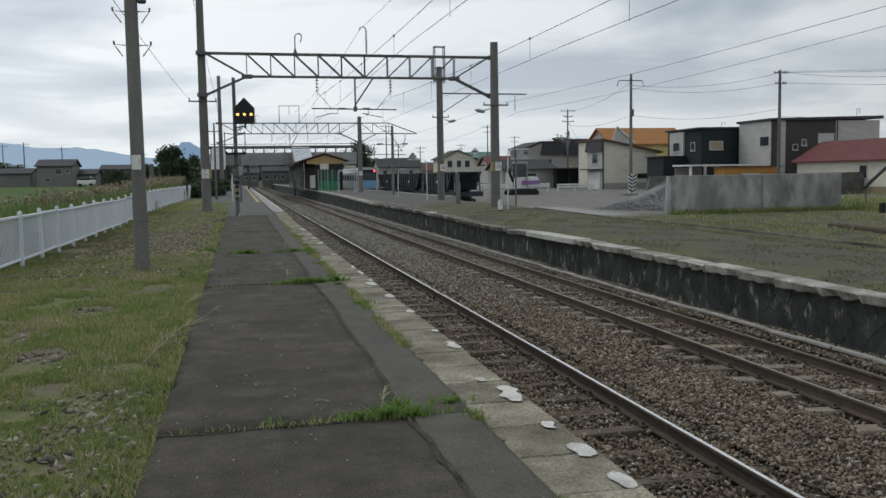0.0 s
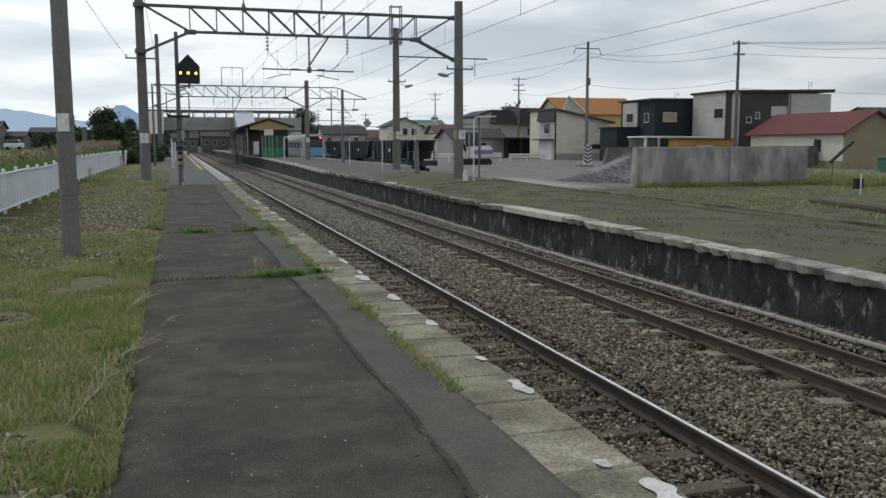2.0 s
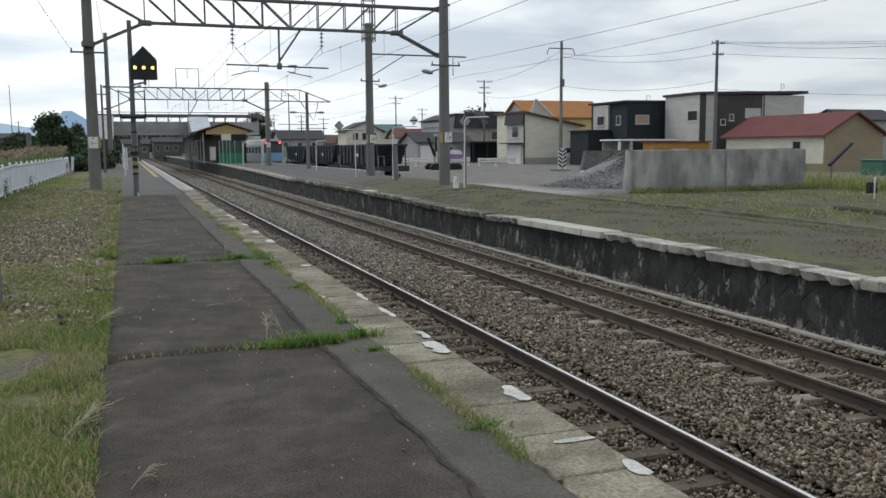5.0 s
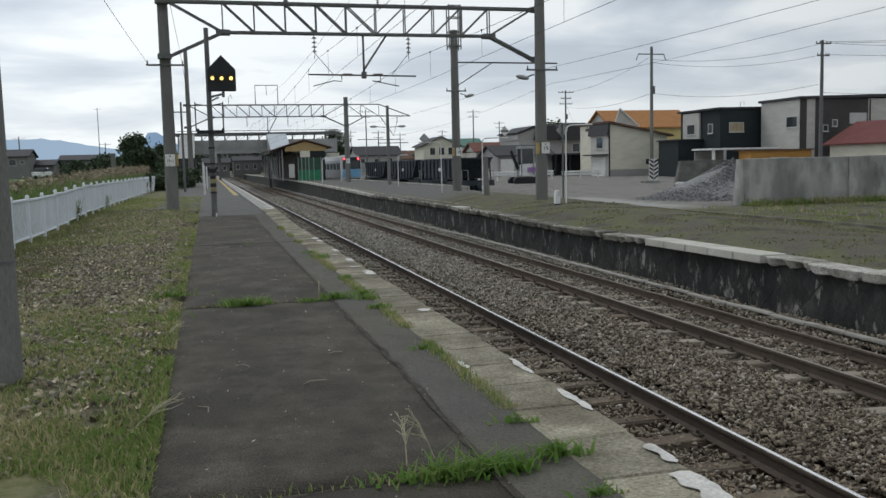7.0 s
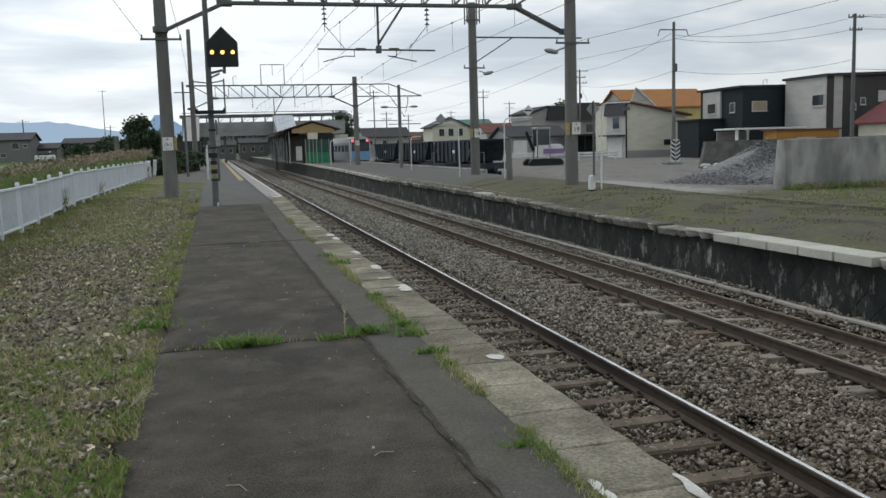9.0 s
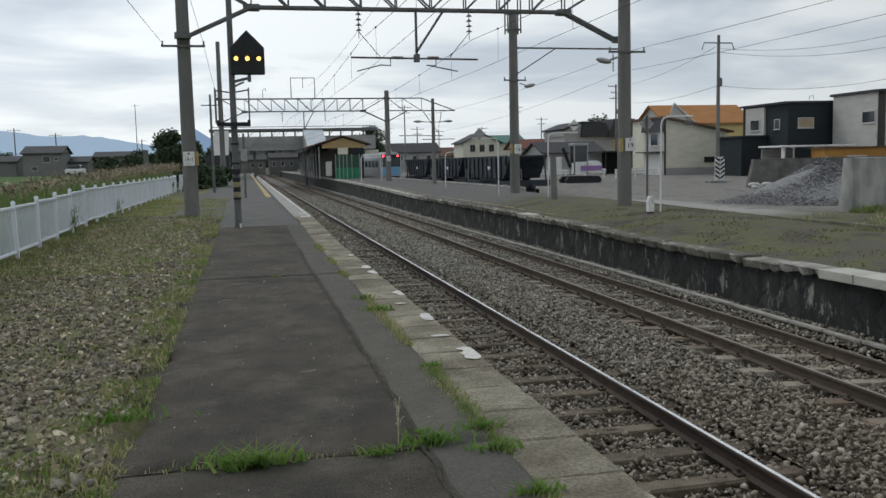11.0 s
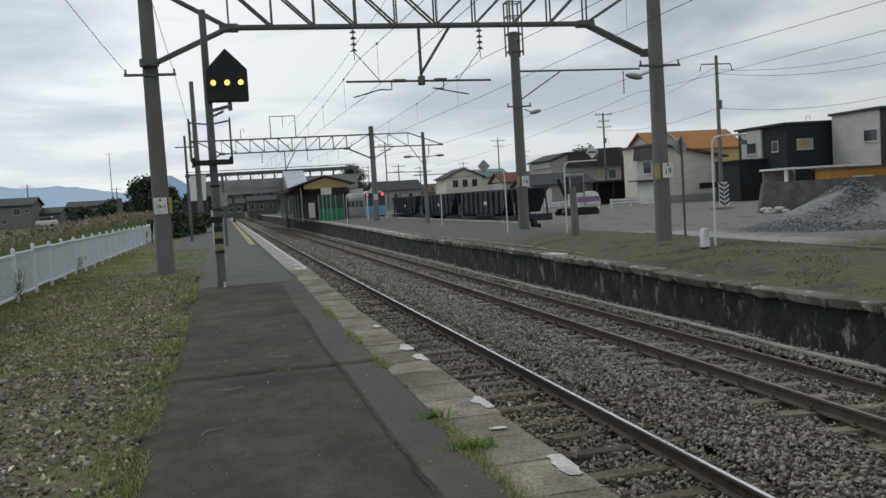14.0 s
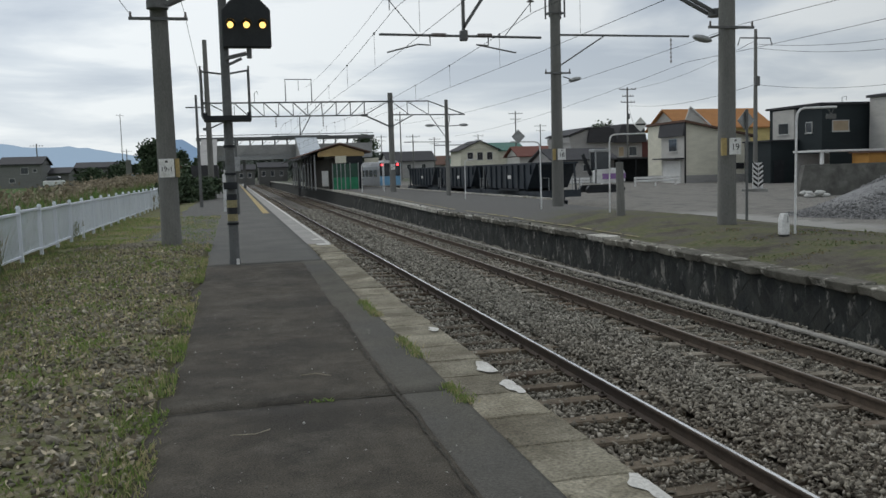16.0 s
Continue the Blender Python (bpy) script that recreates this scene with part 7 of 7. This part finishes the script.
def verge_stones():
    n = 30000
    xs, ys = rng.uniform(-6.4, -3.05, n), rng.uniform(2, 46, n)
    k = np.array([noise.noise(Vector((x * 1.6, y * 1.2, 20))) for x, y in zip(xs, ys)])
    want = np.where(ys > 15, -0.3, np.where(ys < 5.5, -0.2, 0.25))
    xs, ys = xs[k > want], ys[k > want]
    sz = rng.uniform(0.009, 0.034, len(xs)) * (1 + 1.0 * rng.random(len(xs)) ** 6)
    m = surface("verge_stone", (0.125, 0.113, 0.086), (0.30, 0.275, 0.218), 6, 0.9, 0.2, 40, random=0.6, island=True)
    tagged(new("verge_pebbles", scatter_stones("verge_pebbles", xs, ys, heights(xs, ys) + 0.008, sz, m, 5)), "small stones strewn over the verge", "pebbles", kind="stuff")
    n = 16000
    xs, ys = rng.uniform(-6.4, -3.05, n), 14 + 30 * rng.random(n) ** 1.1
    pts = np.stack([xs, ys, heights(xs, ys) + 0.012], 1)
    litter = surface("dead_leaves", (0.22, 0.18, 0.115), (0.45, 0.40, 0.30), 4, 0.9, 0.0, 30, random=0.7, island=True)
    tagged(new("leaf_litter", leaf_cloud("leaf_litter", pts, 0.030, litter, 91)), "dead brown leaves and chaff on the verge", "leaf litter", kind="stuff")
    n = 600
    xs, ys = rng.uniform(-2.9, -0.7, n), rng.uniform(2, 34, n)
    m2 = surface("pale_grit", (0.24, 0.23, 0.21), (0.40, 0.39, 0.36), 6, 0.9, 0.0, 40, random=0.4, island=True)
    tagged(new("platform_grit", scatter_stones("platform_grit", xs, ys, np.full(n, 0.009), rng.uniform(0.003, 0.011, n), m2, 6, 0.5)), "pale grit scattered on the asphalt", "grit", kind="stuff")


verge_stones()


def reeds():
    n = 17000
    xs, ys = rng.uniform(-12.5, -8.6, n), 26 + 84 * rng.random(n) ** 0.8
    keep = patchy(xs, ys, 0.25, 33, -0.15)
    xs, ys = xs[keep], ys[keep]
    hs = rng.uniform(1.3, 2.3, len(xs)) * np.interp(ys, (26, 40, 110), (0.65, 0.85, 1.05))
    blades("reed_bed", xs, ys, heights(xs, ys), hs, REED, 61, "dry tan reeds beyond the fence", "reeds", 0.022, 0.28)
    tips = np.stack([xs, ys, heights(xs, ys) + hs * 0.93], 1)[::3]
    tips = np.repeat(tips, 5, 0) + rng.normal(size=(len(tips) * 5, 3)) * np.array([0.06, 0.06, 0.14])
    plume = surface("reed_plume", (0.25, 0.21, 0.145), (0.34, 0.295, 0.215), 2, 0.95, 0.0, 20, random=0.3, island=True)
    tagged(new("reed_plumes", leaf_cloud("reed_plumes", tips, 0.075, plume, 62)), "pale feathery reed heads", "reeds", kind="stuff")
    n = 19000
    xs, ys = rng.uniform(-12.0, -7.5, n), 16 + 75 * rng.random(n) ** 1.3
    blades("weed_bank", xs, ys, heights(xs, ys), rng.uniform(0.7, 1.8, n), FIELDGRASS, 63, "green weeds on the bank behind the fence", "weeds", 0.03, 0.5)


reeds()


def weed_tuft(x, y, r, h, n, seed, label, z=0.0):
    q = np.random.default_rng(seed)
    n = int(n * 0.5)
    a, d = q.uniform(0, 2 * np.pi, n), np.abs(q.normal(size=n)) * r
    ob = blades("weed", x + d * np.cos(a) * 1.6, y + d * np.sin(a) * 0.55, np.full(n, z - 0.005), q.uniform(0.3, 1.1, n) * h * 0.8, WEED, seed, label, "weed", 0.0105, 1.7)
    return ob


for k, (x, y, r, h, n) in enumerate(((-1.2, 3.87, 0.11, 0.15, 260), (-1.42, 3.9, 0.08, 0.10, 120), (-1.0, 3.86, 0.07, 0.12, 120), (-2.0, 3.84, 0.06, 0.10, 40), (-1.08, 12.69, 0.12, 0.17, 320), (-1.34, 12.68, 0.12, 0.16, 260), (-0.92, 12.68, 0.06, 0.12, 120), (-1.52, 12.72, 0.07, 0.10, 70), (-0.63, 12.82, 0.08, 0.16, 200), (-2.12, 19.36, 0.11, 0.18, 260), (-2.26, 19.4, 0.06, 0.13, 70), (-1.36, 19.34, 0.06, 0.10, 70), (-0.98, 19.44, 0.08, 0.16, 180), (-0.61, 19.2, 0.06, 0.12, 110), (-0.6, 19.65, 0.06, 0.12, 90), (-0.61, 18.43, 0.06, 0.13, 120), (-0.62, 13.5, 0.05, 0.12, 90), (-0.66, 12.18, 0.05, 0.10, 90), (-0.68, 15.96, 0.05, 0.09, 70), (-0.58, 18.0, 0.05, 0.08, 60), (-0.66, 4.14, 0.06, 0.11, 120), (-1.07, 4.12, 0.06, 0.14, 60), (-0.59, 9.87, 0.06, 0.10, 90), (-0.57, 24.66, 0.07, 0.13, 150), (-0.59, 25.68, 0.06, 0.12, 110), (-0.56, 21.54, 0.05, 0.09, 80), (-3.2, 18.6, 0.10, 0.16, 60), (-3.08, 20.6, 0.11, 0.16, 110), (-3.3, 15.0, 0.12, 0.16, 60), (-1.7, 28.6, 0.05, 0.05, 40), (-1.02, 19.7, 0.05, 0.07, 40))):
    weed_tuft(x, y, r, h, n, 200 + k, "fresh green weed growing from a crack in the platform")


def edge_moss():
    """Low grass along the seam between strip and edge stones."""
    n = 15000
    ys = rng.uniform(1.5, 34, n)
    keep = np.array([noise.noise(Vector((y * 0.55, 4.4, 0))) > (-0.02 if y < 17 else -0.45 if y < 25 else -0.1) for y in ys])
    ys = ys[keep]
    xs = -0.575 + rng.normal(size=len(ys)) * 0.04
    blades("seam_grass", xs, ys, np.full(len(ys), -0.006), rng.uniform(0.02, 0.075, len(ys)), GRASS, 81, "short grass in the seam beside the edge stones", "grass", 0.005, 0.9)
    n = 420
    ys = rng.choice(JOINTS[1:4], n) + rng.normal(size=n) * 0.03
    xs = rng.uniform(-2.8, -1.0, n)
    blades("seam_grass", xs, ys, np.full(n, 0.0), rng.uniform(0.015, 0.06, n), GRASS, 82, "dry grass in the platform's cracks", "grass", 0.004, 1.2)


edge_moss()
rnd = random.Random(66)
for k in range(9):
    x, y = rnd.uniform(-2.7, -1.3), rnd.uniform(2.5, 30)
    a, l = rnd.uniform(0, 6.3), rnd.uniform(0.06, 0.2)
    bm = chain(B(), [(x, y, 0.014), (x + l * math.cos(a), y + l * math.sin(a), 0.016), (x + 1.6 * l * math.cos(a + 0.4), y + 1.6 * l * math.sin(a + 0.4), 0.013)], 0.0035, 4)
    solo("dry_stalk", bm, surface("straw", (0.30, 0.27, 0.20), (0.38, 0.34, 0.26), 3, 0.9, 0.0, 20), "dry straw stalk lying on the asphalt", "stalk", "stalks")
# dry seed stems leaning over the asphalt
def seed_stem(x, y, dx, dy, h, seed):
    r = random.Random(seed)
    bm = chain(B(), [(x, y, 0.0), (x + dx * 0.35, y + dy * 0.35, h * 0.45), (x + dx * 0.7, y + dy * 0.7, h * 0.8)], 0.004, 4)
    for k in range(16):
        f = 0.3 + 0.4 * k / 15
        a = math.atan2(dy, dx) + r.uniform(-0.55, 0.55)
        l = r.uniform(0.3, 0.6) * math.hypot(dx, dy)
        z = h * min(0.8, f * 1.2)
        q = (x + dx * f, y + dy * f, z)
        chain(bm, [q, (q[0] + 0.6 * l * math.cos(a), q[1] + 0.6 * l * math.sin(a), z + h * r.uniform(0.0, 0.25)), (q[0] + l * math.cos(a), q[1] + l * math.sin(a), z + h * r.uniform(-0.1, 0.25))], 0.0025, 4)
    return solo("seed_stem", bm, surface("dry_seed_stem", (0.30, 0.28, 0.19), (0.40, 0.37, 0.26), 3, 0.9, 0.0, 20), "dry feathery seed stem leaning over the asphalt edge", "weed", kind="stuff")


for k, (x, y, dx, dy, h) in enumerate(((-3.27, 6.5, 0.32, 1.0, 0.16), (-3.1, 8.1, 0.3, 0.5, 0.12), (-2.72, 9.6, 0.14, 0.1, 0.10), (-3.12, 10.6, 0.25, 0.4, 0.12), (-1.5, 12.95, 0.05, 0.3, 0.22), (-1.32, 13.0, -0.1, 0.2, 0.25), (-3.1, 14.2, 0.3, 0.35, 0.14), (-1.25, 4.0, 0.08, 0.2, 0.18), (-3.05, 17.4, 0.2, 0.3, 0.13), (-1.2, 19.5, 0.04, 0.2, 0.26))):
    seed_stem(x, y, dx, dy, h, 500 + k)
# climbing weeds on the fence
for k, (y, h) in enumerate(((39.8, 0.8), (48.4, 0.65), (72.5, 0.9), (76.0, 0.9))):
    q = np.random.default_rng(300 + k)
    n = 70
    up = q.uniform(-0.02, 0.75, n) * h
    blades("fence_weed", fence_x(y) + 0.08 + q.normal(size=n) * 0.05, y + q.normal(size=n) * 0.16 + up * 0.25, near_level(y) + up, q.uniform(0.12, 0.4, n) * h, DRYVINE, 310 + k, "straggling half-dry weed leaning on the white fence", "weed", 0.008, 1.4)

# ---- edge stones of the near platform and their worn paint ----
def edge_stone_mesh(seed):
    r = random.Random(seed)
    bm = box(B(), -0.555, 0.0, -0.342, 0.342, -0.24, 0.0, 0.014)
    long = [e for e in bm.edges if e.calc_length() > 0.25]
    bmesh.ops.subdivide_edges(bm, edges=long, cuts=4)
    for v in bm.verts:
        n = noise.noise(Vector((seed * 3.7 + v.co.x * 5, v.co.y * 5, 1)))
        if v.co.z > -0.05:
            v.co.z += 0.008 * n
            if v.co.x < -0.5:
                v.co.x += 0.11 * max(0, n) - 0.025
            if v.co.x > -0.03:
                v.co.x -= 0.06 * max(0, n)
    return mesh_of("edge_stone", bm, STONE)


EDGES = [edge_stone_mesh(k) for k in range(9)]
rnd = random.Random(14)
y = -6.0
while y < 43.5:
    o = new("edge_stone", EDGES[rnd.randrange(9)])
    o.parent = platform
    o.location = (rnd.uniform(-0.008, 0.008), y, near_level(y) + rnd.uniform(-0.006, 0.006))
    o.rotation_euler = (math.atan((near_level(y + 0.4) - near_level(y - 0.4)) / 0.8), rnd.uniform(-0.006, 0.006), rnd.uniform(-0.006, 0.006))
    y += 0.694
bm = box(B(), -0.6, 0.0, 43.2, 230, -0.24, 0.155, 0.01)
part("edge_run", bm, surface("pale_edge_slab", (0.27, 0.265, 0.25), (0.33, 0.32, 0.30), 2, 0.9, 0.2, 50), platform)


def paint_patch(x, y, w, l, seed):
    """A flaking remnant of white paint: a ribbon along the stone whose two sides are eaten away unevenly."""
    bm = B()
    n = max(8, int(l / 0.025))
    prev = None
    for k in range(n + 1):
        f = k / n
        body = math.sin(math.pi * f) ** 0.25
        a = 0.75 + 0.7 * noise.noise(Vector((f * l * 7, seed * 1.7, 0)))
        b = 0.75 + 0.6 * noise.noise(Vector((f * l * 9, seed * 2.3, 5)))
        drift = 0.15 * w * noise.noise(Vector((f * 2.2, seed * 0.9, 9)))
        z = near_level(y) + 0.0125
        cur = [bm.verts.new((x + drift - w * 0.5 * body * max(0.1, a), y + (f - 0.5) * l, z)), bm.verts.new((min(-0.012, x + drift + w * 0.5 * body * max(0.1, b)), y + (f - 0.5) * l, z))]
        if prev:
            bm.faces.new((prev[0], prev[1], cur[1], cur[0]))
        prev = cur
    return part("paint_remnant", bm, PAINT, platform, "ragged white paint remnant")


for k, (x, y, w, l) in enumerate(((-0.10, 2.1, 0.12, 0.3), (-0.12, 2.7, 0.14, 0.3), (-0.12, 3.3, 0.10, 0.2), (-0.11, 4.26, 0.16, 0.55), (-0.22, 4.8, 0.10, 0.14), (-0.07, 6.43, 0.13, 0.42), (-0.07, 7.34, 0.09, 0.16), (-0.06, 8.9, 0.12, 0.26), (-0.16, 9.43, 0.22, 0.07), (-0.06, 10.5, 0.15, 0.42), (-0.11, 12.1, 0.18, 0.5), (-0.04, 12.65, 0.10, 0.35), (-0.05, 13.89, 0.065, 0.62), (-0.05, 15.0, 0.065, 0.6), (-0.50, 15.22, 0.07, 0.3), (-0.13, 18.08, 0.12, 0.2), (-0.08, 21.95, 0.17, 0.55), (-0.16, 22.86, 0.22, 0.10), (-0.07, 24.0, 0.16, 0.5), (-0.06, 26.0, 0.15, 0.5), (-0.06, 28.5, 0.15, 0.5), (-0.08, 29.3, 0.17, 0.5), (-0.2, 25.1, 0.12, 0.08), (-0.1, 31.4, 0.12, 0.3), (-0.24, 44.6, 0.3, 0.4))):
    paint_patch(x, y, w * 1.25, l, 400 + k)
bm = box(B(), -0.40, -0.08, 42.6, 43.1, 0.158, 0.162)
part("paint_remnant", bm, PAINT, platform)
bm = box(B(), -0.13, -0.06, 42.9, 52.5, 0.150, 0.163)
part("edge_line", bm, PAINT, platform)
masonry(6.0, 100.0, True)

# the plan is drawn in units of PLAN metres
for ob in list(scene.objects):
    if ob.parent is None and ob.type != "CAMERA":
        ob.matrix_basis = Matrix.Diagonal((PLAN, PLAN, PLAN, 1)) @ ob.matrix_basis
